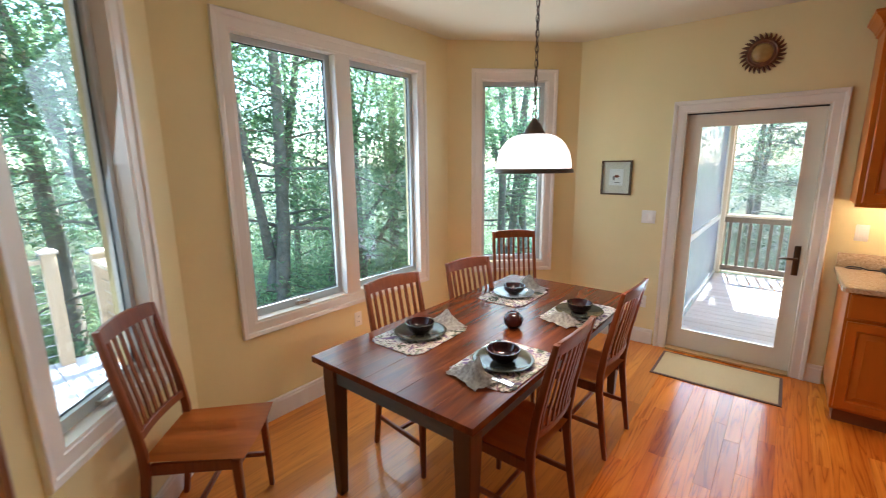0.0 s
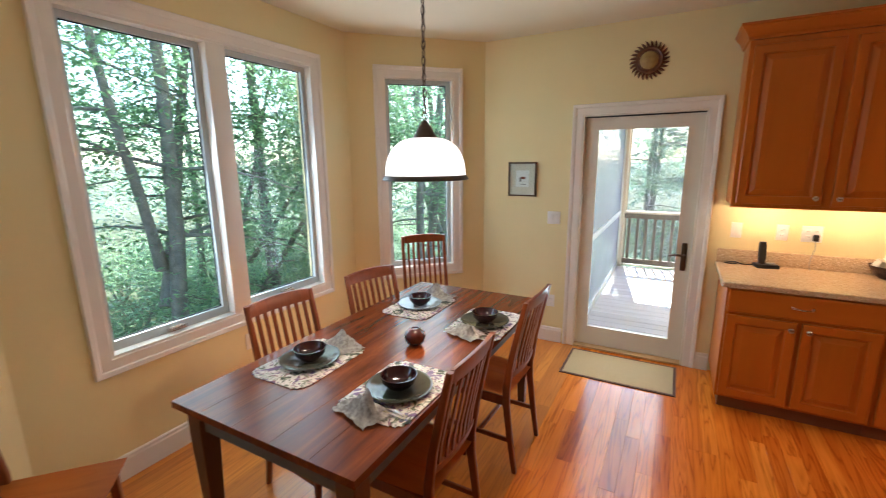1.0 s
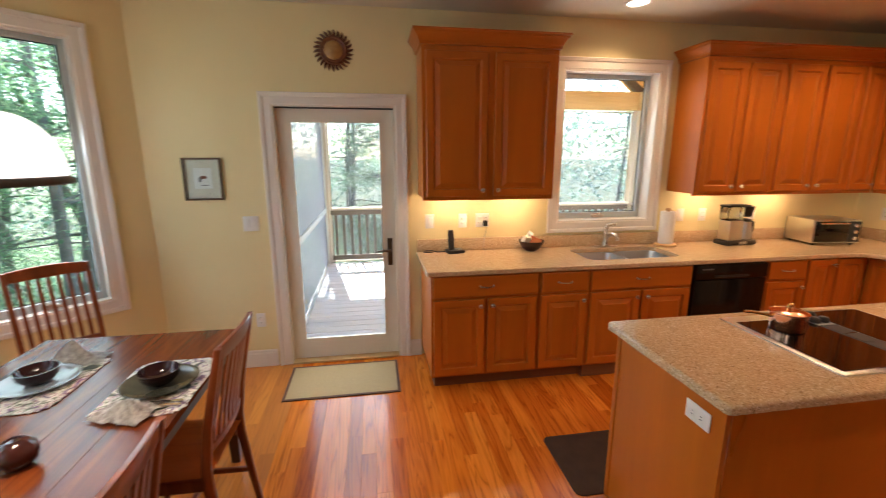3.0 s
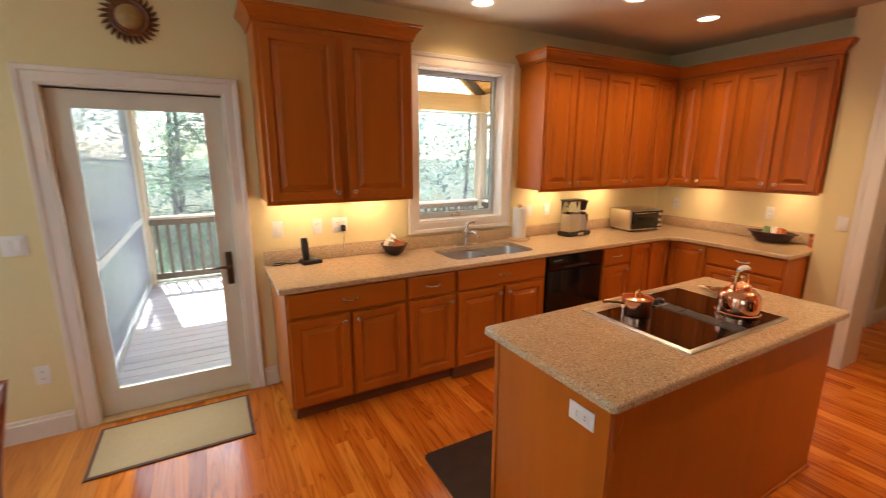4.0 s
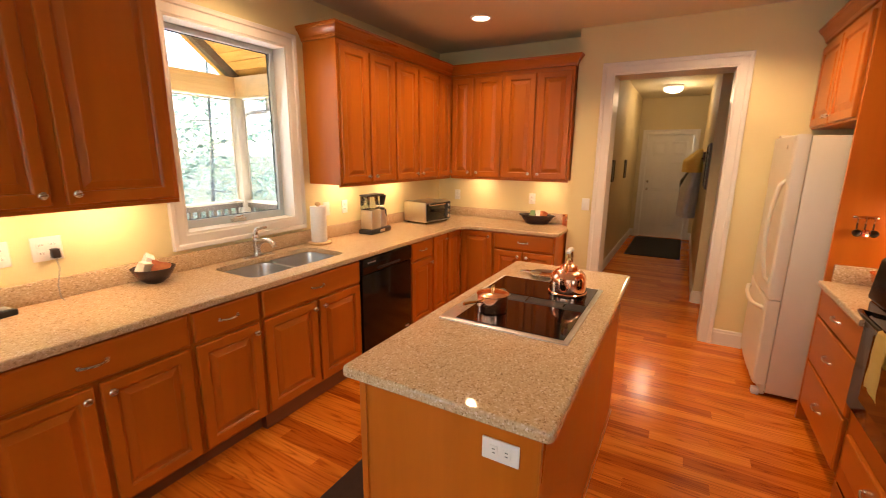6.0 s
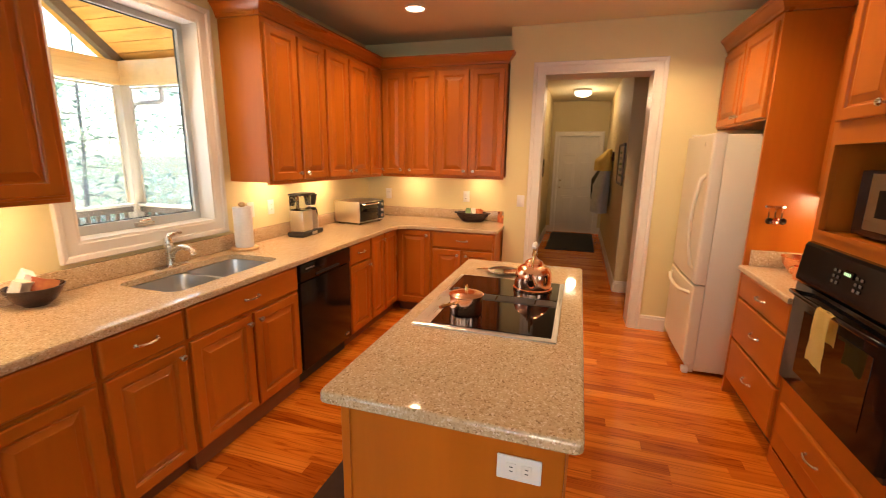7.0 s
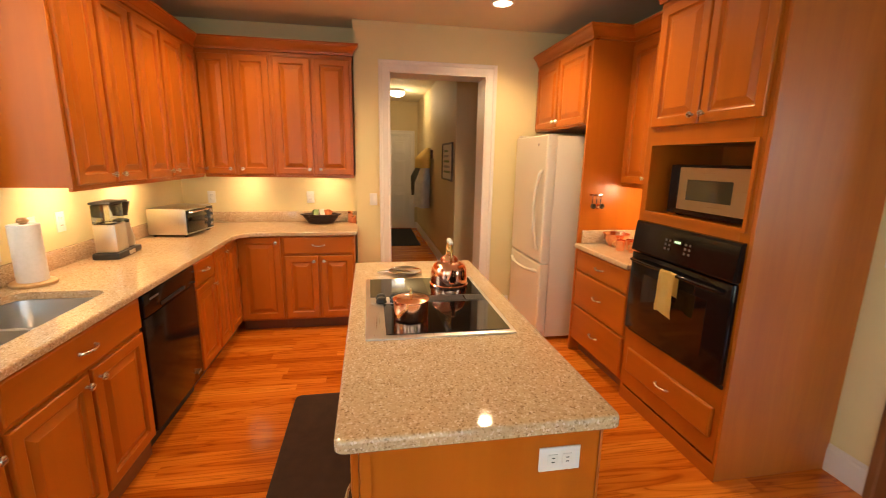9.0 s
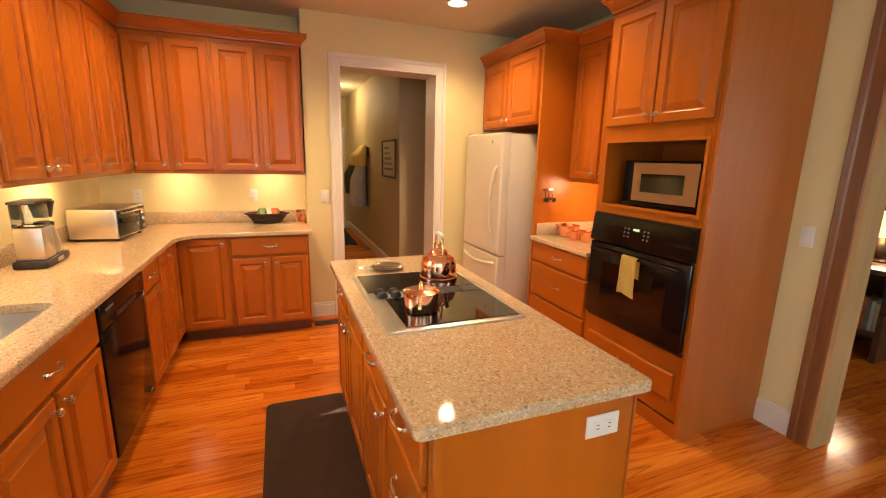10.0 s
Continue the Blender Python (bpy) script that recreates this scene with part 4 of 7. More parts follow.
part("corner_trim", B(bx0 - 0.006, bx0 + 0.012, by0 - 0.006, by0 - 0.0002, 0.002, 0.8785, 0.001, 1), M_CAB, isl)
part("corner_trim", B(bx0 - 0.006, bx0 - 0.0003, by1 - 0.03, by1 - 0.004, 0.002, 0.8785, 0.001, 1), M_CAB, isl)
part("shoe_moulding", B(bx0 + 0.02, bx1, by0 - 0.013, by0 - 0.0002, 0.001, 0.022, 0.005), M_CABH, isl)
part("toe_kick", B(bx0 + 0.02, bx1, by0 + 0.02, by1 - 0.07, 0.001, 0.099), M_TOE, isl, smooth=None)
face = pose(bx1, by1, 0, 0, 0, 180)
w = bx1 - bx0 - 0.02
xs = [0.0, 0.42, 0.86, 1.28, w]
for i, (a, b) in enumerate(zip(xs, xs[1:])):
    if i == 3:
        for z0, z1 in ((0.70, 0.865), (0.42, 0.685), (0.125, 0.405)):
            d = cab_drawer(isl, a, b, z0, z1)
            d.matrix_basis = face @ d.matrix_basis
    else:
        d = cab_drawer(isl, a, b, 0.715, 0.865, i != 1)
        d.matrix_basis = face @ d.matrix_basis
        d = cab_door(isl, a, b, 0.125, 0.70, "l" if i != 1 else "r")
        d.matrix_basis = face @ d.matrix_basis
ol = []
for cx, cy, a0 in ((IX1 - 0.025, IY1 - 0.025, 0), (IX0 + 0.025, IY1 - 0.025, 90), (IX0 + 0.025, IY0 + 0.025, 180), (IX1 - 0.025, IY0 + 0.025, 270)):
    ol += arc(cx, cy, 0.025, a0, a0 + 90, 5)
CK = (3.185, 3.965, 3.15, 3.715)
itop = thing("island_worktop", pose(0, 0, 0), "speckled tan quartz island worktop with rounded corners", "worktop")
part("slab", slab(bmesh.new(), ol, [], 0.879, 0.915, 0.012), M_STONE, itop, smooth=None)


def outlet(m, label="white duplex wall socket", wide=0.07, tall=0.115, style="socket", plate=None, gang=1):
    """Front towards -y."""
    o = thing("wall_socket" if style == "socket" else "light_switch", m, label, "socket" if style == "socket" else "light switch", "wall plates")
    part("plate", B(-wide / 2, wide / 2, -0.006, -0.0005, -tall / 2, tall / 2, 0.0022), plate or M_WHITEP, o)
    for g in range(gang):
        cx = (g - (gang - 1) / 2) * 0.046
        if style == "socket":
            for s in (-1, 1):
                r = part("receptacle", B(cx - 0.016, cx + 0.016, -0.009, -0.0062, s * 0.020 - 0.013, s * 0.020 + 0.013, 0.0015), M_WHITEP, o)
                for k in (-0.006, 0.006):
                    part("slot", B(cx + k - 0.0012, cx + k + 0.0012, -0.0098, -0.0092, s * 0.020 - 0.004, s * 0.020 + 0.005), M_BLACK, r, smooth=None)
        else:
            part("rocker", B(cx - 0.016, cx + 0.016, -0.010, -0.0062, -0.033, 0.033, 0.002), M_WHITEP, o)
    return o


outlet(pose(bx0 - 0.0005, 3.208, 0.785, 0, 90, -90), "white duplex socket on the island's end panel")

# cooktop
ck = thing("cooktop", pose(CK[0], CK[2], 0.9155), "black glass downdraft cooktop with a steel rim", "cooktop")
cw, cd = CK[1] - CK[0], CK[3] - CK[2]
part("rim", loft(bmesh.new(), [rrect(-d, cw + d, -d, cd + d, z, 0.006, 2) for d, z in ((0, 0), (0.0, 0.006), (-0.012, 0.009))]), M_STEEL, ck, "brushed steel rim")
part("glass", B(0.022, 0.36, 0.02, cd - 0.075, 0.0092, 0.0120, 0.001, 1), M_GLASSTOP, ck, "black ceramic glass")
part("glass", B(0.46, cw - 0.022, 0.02, cd - 0.02, 0.0092, 0.0120, 0.001, 1), M_GLASSTOP, ck, "black ceramic glass")
part("vent_frame", B(0.365, 0.455, 0.02, cd - 0.17, 0.0092, 0.0112, 0.001, 1), M_BLACK, ck, "black downdraft vent")
for k in range(2):
    vent = part("vent_grille", B(0.372, 0.448, 0.03 + 0.18 * k, 0.2 + 0.18 * k, 0.0114, 0.0135, 0.001, 1), M_BLACK, ck)
    part("slot", B(0.380, 0.440, 0.112 + 0.18 * k, 0.118 + 0.18 * k, 0.0137, 0.0145), M_BLACKGLOSS, vent, smooth=None)
panel = part("knob_panel", B(0.362, 0.458, cd - 0.165, cd - 0.02, 0.0092, 0.0112, 0.001, 1), M_STEEL, ck, "steel knob panel")
for i in range(2):
    for j in range(2):
        part("knob", lathe([(0.024, 0), (0.025, 0.004), (0.022, 0.010), (0.020, 0.018), (0.015, 0.022), (0.001, 0.023)], 20, m=Matrix.Translation((0.386 + 0.048 * i, cd - 0.13 + 0.062 * j, 0.0114))), M_BLACK, panel, "round black knob")

# ---- south run: oven tower, drawers, refrigerator ----
SF = 2.03
S180 = lambda x, y: pose(x, y, 0, 0, 0, 180)
tx0, tx1 = 3.325, 4.145
tower = thing("oven_cabinet", S180(tx1, SF), "tall maple oven cabinet with doors above", "cabinet")
tw = tx1 - tx0
bm = bmesh.new()
dpt = SF - 1.364
box(bm, 0.0, 0.022, 0.0, dpt, 0.001, 2.43)
box(bm, 0.022, tw - 0.022, 0.0, 0.018, 1.66, 1.745)
box(bm, 0.022, tw - 0.022, 0.0, 0.018, 1.20, 1.265)
box(bm, 0.022, 0.055, 0.0, 0.018, 1.265, 1.66)
box(bm, tw - 0.055, tw - 0.022, 0.0, 0.018, 1.265, 1.66)
box(bm, 0.022, 0.038, 0.0, 0.018, 0.49, 1.20)
box(bm, tw - 0.038, tw - 0.022, 0.0, 0.018, 0.49, 1.20)
box(bm, 0.022, tw - 0.022, 0.0, 0.018, 0.10, 0.49)
box(bm, 0.022, tw - 0.022, 0.0, 0.018, 1.745, 2.43)
box(bm, 0.022, tw - 0.022, 0.018, dpt, 2.40, 2.43)
part("face_frame", bm, M_CAB, tower, smooth=None)
part("side_panel", B(tw - 0.0215, tw, 0.0005, dpt, 0.001, 2.43, 0.002, 1), M_CABG, tower, "plain maple side panel")
for nm, dims in (("niche_side", (0.023, 0.054, 0.019, 0.50, 1.235, 1.70)), ("niche_side", (tw - 0.054, tw - 0.023, 0.019, 0.50, 1.235, 1.70)), ("niche_shelf", (0.0545, tw - 0.0545, 0.019, 0.50, 1.235, 1.264)), ("niche_top", (0.0545, tw - 0.0545, 0.019, 0.50, 1.661, 1.69)), ("niche_back", (0.0545, tw - 0.0545, 0.48, 0.50, 1.2645, 1.6605))):
    part(nm, B(*dims), M_CAB, tower, smooth=None)
part("niche_trim", frame_bm(0.043, tw - 0.043, 1.253, 1.672, -0.010, -0.0005, 0.018), M_CABH, tower, smooth=None)
part("base_moulding", B(-0.002, tw + 0.004, -0.004, -0.0005, 0.001, 0.09, 0.001, 1), M_CABH, tower)
d = cab_door(tower, 0.03, tw / 2 + 0.002, 1.755, 2.40, "l", "bottom", 0.008)
d = cab_door(tower, tw / 2 - 0.002, tw - 0.03, 1.755, 2.40, "r", "bottom", 0.008)
cab_drawer(tower, 0.045, tw - 0.045, 0.215, 0.375)
crown(tower, 0.0, tw, 0.0, dpt, 2.4305, 1, 1)

oven = thing("wall_oven", S180(tx1, SF), "black built-in wall oven with a towel on its handle", "oven")
ox0, ox1 = 0.028, tw - 0.028
part("body", B(0.045, tw - 0.045, 0.002, 0.55, 0.52, 1.195), M_BLACK, oven, smooth=None)
od = part("door", B(ox0, ox1, -0.040, -0.001, 0.515, 1.015, 0.008), M_BLACKGLOSS, oven, "black enamel oven door")
part("window", B(ox0 + 0.13, ox1 - 0.13, -0.0425, -0.0402, 0.60, 0.90, 0.001, 1), M_GLASSTOP, od, "dark glass window")
bm = bmesh.new()
hz = 0.975
tube(bm, [(ox0 + 0.05, -0.041, hz - 0.01), (ox0 + 0.055, -0.075, hz), (ox0 + 0.15, -0.088, hz + 0.003), (tw / 2, -0.092, hz + 0.005), (ox1 - 0.15, -0.088, hz + 0.003), (ox1 - 0.055, -0.075, hz), (ox1 - 0.05, -0.041, hz - 0.01)], 0.011, 10)
part("handle", bm, M_BLACKGLOSS, od, "curved black handle")
bm = bmesh.new()
loft(bm, [[(x, y, z) for y, z in ((-0.001, 1.025), (-0.044, 1.025), (-0.046, 1.035), (-0.030, 1.195), (-0.022, 1.208), (-0.001, 1.21))] for x in (ox0, ox1)])
op = part("control_panel", bm, M_BLACKGLOSS, oven, "sloping black control panel", smooth=25)
tilt = math.degrees(math.atan2(0.016, 0.16))
pm = Matrix.Translation((tw / 2, -0.0395, 1.115)) @ pose(0, 0, 0, -tilt)
part("display", B(-0.035, 0.035, -0.003, -0.0005, 0.012, 0.038), M_GLASSTOP, op, at=pm, smooth=None)
for i in range(4):
    part("digit", B(-0.022 + 0.012 * i, -0.014 + 0.012 * i, -0.0042, -0.0032, 0.018, 0.031), M_CLOCK, op, "green lit display bar", at=pm, smooth=None)
for s in (-1, 1):
    for i in range(2):
        for j in range(3):
            x = s * (0.06 + 0.03 * i)
            part("button", B(x - 0.007, x + 0.007, -0.0022, -0.0005, -0.03 + 0.024 * j, -0.018 + 0.024 * j), M_KEY, op, at=pm, smooth=None)
part("vent_strip", B(ox0, ox1, -0.012, -0.001, 0.492, 0.511), M_BLACK, oven, smooth=None)
towel = bmesh.new()
tc = tw / 2 + 0.035
prof = [(-0.0796, 0.86), (-0.0798, 0.95), (-0.082, 0.975), (-0.091, 0.992), (-0.102, 0.985), (-0.106, 0.965), (-0.108, 0.90), (-0.105, 0.84), (-0.107, 0.79), (-0.103, 0.752)]
loops = []
for y, z in prof:
    k = (0.992 - z)
    row = []
    for i in range(13):
        s = i / 12
        row.append((tc - 0.062 - 0.05 * k + s * (0.124 + 0.05 * k), y + 0.004 * math.sin(9 * s + 9 * z) - (0.004 if y < -0.09 else -0.0), z + (0.008 * math.sin(5 * s) if z < 0.76 else 0)))
    loops.append(row)
rows = [[towel.verts.new(p) for p in lp] for lp in loops]
for a, b in zip(rows, rows[1:]):
    for i in range(12):
        towel.faces.new((a[i], a[i + 1], b[i + 1], b[i]))
bmesh.ops.solidify(towel, geom=list(towel.faces), thickness=0.004)
solo("towel", towel, M_YELLOW, S180(tx1, SF), "folded yellow tea towel over the oven handle", "towel")

mw = thing("microwave", S180(tx1, SF) @ Matrix.Translation((0, 0, 1.2645)), "black and steel microwave oven in the cabinet niche", "microwave")
part("body", B(0.155, tw - 0.062, 0.085, 0.44, 0.008, 0.285, 0.006), M_BLACKGLOSS, mw)
for i in (0.19, tw - 0.11):
    part("foot", B(i, i + 0.03, 0.10, 0.40, 0.0005, 0.0075), M_BLACK, mw, smooth=None)
md = part("door", B(0.157, tw - 0.125, 0.062, 0.0845, 0.012, 0.282, 0.005), M_BLACKGLOSS, mw, "black door with a steel face")
face = part("steel_face", B(0.235, tw - 0.130, 0.0602, 0.0618, 0.040, 0.270, 0.0005, 1), M_WOODLIT_STEEL, md, "brushed steel door face")
part("window", B(0.300, tw - 0.215, 0.0588, 0.0600, 0.095, 0.205, 0.0003, 1), M_GLASSTOP, md, "dark glass window")
mp_ = part("control_panel", B(tw - 0.122, tw - 0.064, 0.064, 0.0845, 0.012, 0.282, 0.004), M_BLACKGLOSS, mw, "black control panel")
for i in range(3):
    for j in range(5):
        part("button", B(tw - 0.115 + 0.016 * i, tw - 0.105 + 0.016 * i, 0.0625, 0.0638, 0.04 + 0.034 * j, 0.052 + 0.034 * j), M_KEY, mp_, smooth=None)

# drawer base with its own worktop and backsplash
dx0, dx1 = 4.147, 4.868
base_cabinet(S180(dx1, SF), dx1 - dx0, "3drawers", "three-drawer maple base cabinet beside the oven cabinet", depth=SF - 1.364)
sct = thing("small_worktop", pose(0, 0, 0), "small speckled quartz worktop between oven and refrigerator", "worktop")
part("slab", slab(bmesh.new(), [(dx0 + 0.001, 1.364), (dx1 - 0.001, 1.364), (dx1 - 0.001, 2.075), (dx0 + 0.001, 2.075)], [], CZ0, CZ1), M_STONE, sct, smooth=None)
part("backsplash", B(dx0 + 0.002, dx1 - 0.022, 1.364, 1.384, CZ1 + 0.0005, 1.018, 0.002), M_STONE, sct)
part("backsplash", B(dx1 - 0.021, dx1 - 0.001, 1.364, 2.02, CZ1 + 0.0005, 1.018, 0.002), M_STONE, sct)
c = upper_cabinet(S180(dx1, 1.72), dx1 - dx0, [(0.004, 0.36, "l"), (0.361, dx1 - dx0 - 0.004, "r")], "two-door maple wall cabinet over the small worktop", depth=0.354)
crown(c, 0.0, dx1 - dx0, 0.0, 0.354, 2.4305, 0, 0)
fx1 = 5.915
fcab = thing("fridge_cabinet", S180(fx1, 2.05), "maple cabinet and side panel round the refrigerator", "cabinet")
fw = fx1 - 4.87
part("side_panel", B(fw - 0.022, fw, 0.0, 0.686, 0.001, 2.43, 0.002, 1), M_CAB, fcab, "tall plain maple side panel")
part("carcass", B(0.0, fw - 0.0225, 0.0, 0.686, 1.83, 2.43, 0.001, 1), M_CAB, fcab)
cab_door(fcab, 0.02, fw / 2, 1.845, 2.395, "l", "bottom")
cab_door(fcab, fw / 2 - 0.012, fw - 0.02, 1.845, 2.395, "r", "bottom")
crown(fcab, 0.0, fw, 0.0, 0.686, 2.4305, 0, 1)

fr = thing("refrigerator", S180(5.83, 2.19), "off-white bottom-freezer refrigerator with curved handles", "refrigerator")
frw = 5.83 - 5.07
part("body", B(0.0, frw, 0.0, 0.78, 0.03, 1.755, 0.006), M_FRIDGE, fr)


def fridge_door(z0, z1):
    steps = [(0.0, 0.0), (0.0, -0.055), (0.006, -0.068), (0.02, -0.076)]
    loops = []
    for d, y in steps:
        loops.append([(d, y, z0 + d * 0.6), (frw * 0.5, y - (0.010 if y < -0.06 else 0), z0 + d * 0.6), (frw - d, y, z0 + d * 0.6), (frw - d, y, z1 - d * 0.6), (frw * 0.5, y - (0.010 if y < -0.06 else 0), z1 - d * 0.6), (d, y, z1 - d * 0.6)])
    return loft(bmesh.new(), loops)


ud = part("door", fridge_door(0.70, 1.765), M_FRIDGE, fr, "off-white upper door", at=Matrix.Translation((0, -0.004, 0)), smooth=25)
ld = part("freezer_drawer", fridge_door(0.085, 0.69), M_FRIDGE, fr, "off-white freezer drawer", at=Matrix.Translation((0, -0.004, 0)), smooth=25)
hx = frw - 0.075
bm = bmesh.new()
tube(bm, [(hx, -0.07, 0.80), (hx - 0.004, -0.100, 0.83), (hx - 0.02, -0.122, 0.98), (hx - 0.028, -0.128, 1.14), (hx - 0.02, -0.122, 1.30), (hx - 0.004, -0.100, 1.45), (hx, -0.07, 1.48)], [0.016, 0.015, 0.014, 0.014, 0.014, 0.015, 0.016], 10)
part("handle", bm, M_FRIDGE, ud, "bowed off-white handle")
bm = bmesh.new()
tube(bm, [(0.07, -0.07, 0.615), (0.10, -0.100, 0.618), (0.22, -0.118, 0.60), (frw / 2, -0.124, 0.595), (frw - 0.22, -0.118, 0.60), (frw - 0.10, -0.100, 0.618), (frw - 0.07, -0.07, 0.615)], [0.016, 0.015, 0.014, 0.014, 0.014, 0.015, 0.016], 10)
part("handle", bm, M_FRIDGE, ld, "bowed off-white handle")
part("badge", lathe([(0.014, 0), (0.013, 0.002), (0.001, 0.0025)], 16, m=Matrix.Translation((frw / 2 + 0.2, -0.0805, 1.69)) @ pose(0, 0, 0, 90)), M_NICKEL, ud)
part("hinge_cap", B(0.01, 0.09, -0.06, 0.05, 1.7655, 1.785, 0.006), M_FRIDGE, fr)
part("foot_grille", B(0.01, frw - 0.01, -0.03, -0.0005, 0.012, 0.08, 0.004), M_FRIDGE, fr)
part("foot", B(frw - 0.06, frw - 0.005, -0.075, -0.031, 0.001, 0.045, 0.006), M_WHITEP, fr, "white plastic foot cover")

# ---- dining nook ----
TX0, TX1, TY0, TY1, TZ = -0.13, 0.815, 2.435, 4.365, 0.765
table = thing("dining_table", pose((TX0 + TX1) / 2, (TY0 + TY1) / 2, 0), "rustic dark reclaimed-wood farmhouse dining table", "table")
hw, hl = (TX1 - TX0) / 2, (TY1 - TY0) / 2
edges_ = [-hw, -0.29, -0.10, 0.095, 0.28, hw]
for i, (a, b) in enumerate(zip(edges_, edges_[1:])):
    part("board", B(a + 0.0002, b - 0.0002, -hl, hl, TZ - 0.03, TZ, 0.0007, 1), M_TABLE, table)
for s in (-1, 1):
    part("apron", B(-hw + 0.11, hw - 0.11, s * (hl - 0.065) - 0.011, s * (hl - 0.065) + 0.011, TZ - 0.135, TZ - 0.0305, 0.002, 1), M_DISTRESS, table, "distressed grey-brown apron")
    part("apron", B(s * (hw - 0.065) - 0.011, s * (hw - 0.065) + 0.011, -hl + 0.11, hl - 0.11, TZ - 0.135, TZ - 0.0305, 0.002, 1), M_DISTRESS, table, "distressed grey-brown apron")
    for k in (-1, 1):
        cx, cy = s * (hw - 0.075), k * (hl - 0.075)
        part("leg", bev(loft(bmesh.new(), [rect(cx - w / 2, cx + w / 2, cy - w / 2, cy + w / 2, z) for w, z in ((0.045, 0.0005), (0.080, TZ - 0.16), (0.080, TZ - 0.0305))]), 0.003, 1), M_LEG, table)


def chair(m, h=1.0, label="cherry-stained slat-back dining chair pushed to the table"):
    c = thing("dining_chair", m, label, "chair", "chairs round the table")
    # seat: slightly scooped, wider in front
    bm = bmesh.new()
    nx, ny = 8, 8
    top = [[None] * (ny + 1) for _ in range(nx + 1)]
    for i in range(nx + 1):
        for j in range(ny + 1):
            v = j / ny
            w = 0.195 + 0.025 * v
            x = (i / nx * 2 - 1) * w
            y = -0.20 + 0.42 * v + (0.012 * (1 - (x / w) ** 2) if j == ny else 0)
            z = 0.462 - 0.010 * math.exp(-((abs(x) - 0.08) / 0.06) ** 2) * math.exp(-((v - 0.4) / 0.3) ** 2)
            top[i][j] = bm.verts.new((x, y, z))
    for i in range(nx):
        for j in range(ny):
            bm.faces.new((top[i][j], top[i + 1][j], top[i + 1][j + 1], top[i][j + 1]))
    bmesh.ops.solidify(bm, geom=list(bm.faces), thickness=0.024)
    part("seat", bm, M_SEAT, c, "orange-brown scooped wooden seat", smooth=50)
    for s in (-1, 1):
        part("front_leg", loft(bmesh.new(), [rrect(s * x - w, s * x + w, y - w, y + w, z, w * 0.35, 2) for x, y, w, z in ((0.190, 0.185, 0.011, 0.0005), (0.183, 0.175, 0.017, 0.38), (0.183, 0.175, 0.018, 0.436))]), M_CHAIR, c)
        post = [(-0.245, 0.0005, 0.012), (-0.215, 0.20, 0.016), (-0.190, 0.40, 0.019), (-0.190, 0.50, 0.019), (-0.212, 0.66, 0.017), (-0.250, 0.84, 0.015), (-0.285, h - 0.006, 0.012)]
        part("back_post", loft(bmesh.new(), [rrect(s * 0.190 - 0.013, s * 0.190 + 0.013, y - w, y + w, z, 0.005, 2) for y, z, w in post]), M_CHAIR, c)
        part("side_stretcher", B(s * 0.186 - 0.008, s * 0.186 + 0.008, -0.205, 0.165, 0.175, 0.20, 0.003), M_CHAIR, c)
        part("seat_rail", B(s * 0.176 - 0.009, s * 0.176 + 0.009, -0.172, 0.158, 0.385, 0.437, 0.002, 1), M_CHAIR, c)
    part("cross_stretcher", B(-0.177, 0.177, -0.035, -0.015, 0.178, 0.198, 0.003), M_CHAIR, c)
    part("front_rail", B(-0.165, 0.165, 0.165, 0.183, 0.385, 0.437, 0.002, 1), M_CHAIR, c)

    def back_y(z):
        for (y0, z0, _), (y1, z1, _) in zip(post, post[1:]):
            if z0 <= z <= z1:
                return y0 + (y1 - y0) * (z - z0) / (z1 - z0)
        return post[-1][0]

    def rail(z0, z1, name, lift):
        bm = bmesh.new()
        loops = []
        for i in range(9):
            x = -0.178 + 0.356 * i / 8
            k = 1 - (x / 0.178) ** 2
            ya, yb = back_y(z0) - 0.018 * k, back_y(z1) - 0.018 * k
            loops.append([(x, ya - 0.009, z0), (x, ya + 0.009, z0), (x, yb + 0.009, z1 + lift * k), (x, yb - 0.009, z1 + lift * k)])
        part(name, bev(loft(bm, loops), 0.002, 1), M_CHAIR, c)

    rail(h - 0.065, h - 0.004, "top_rail", 0.010)
    rail(0.545, 0.580, "lower_rail", 0.0)
    for i in range(7):
        x = -0.141 + 0.047 * i
        k = 1 - (x / 0.178) ** 2
        zs = [0.581, 0.66, 0.75, 0.84, h - 0.066]
        part("back_slat", slat_bar(bmesh.new(), [(x, back_y(z) - 0.018 * k, z) for z in zs], 0.019, 0.008), M_CHAIR, c)
    return c


c1 = chair(pose(0.675, 2.97, 0, 0, 0, 90))
copy_thing(c1, pose(0.690, 3.79, 0, 0, 0, 88))
copy_thing(c1, pose(0.047, 3.06, 0, 0, 0, -97))
copy_thing(c1, pose(0.125, 3.70, 0, 0, 0, -103))
c2 = chair(pose(-0.195, 4.645, 0, 0, 0, -135), 1.045, "cherry-stained slat-back chair standing before the narrow window")
c3 = copy_thing(c2, pose(-0.395, 2.05, 0, 0, 0, -45))
tagged(c3, "cherry-stained slat-back chair standing apart beside the bay window")

# place settings


def wavy(w, d, n=40, amp=0.006, r=0.06):
    pts = []
    base = rrect(-w, w, -d, d, 0, r, n // 4)
    for i, (x, y, _) in enumerate(base):
        k = 1 + amp * math.sin(i * 2.1) * 4
        pts.append((x * k, y * k))
    return pts


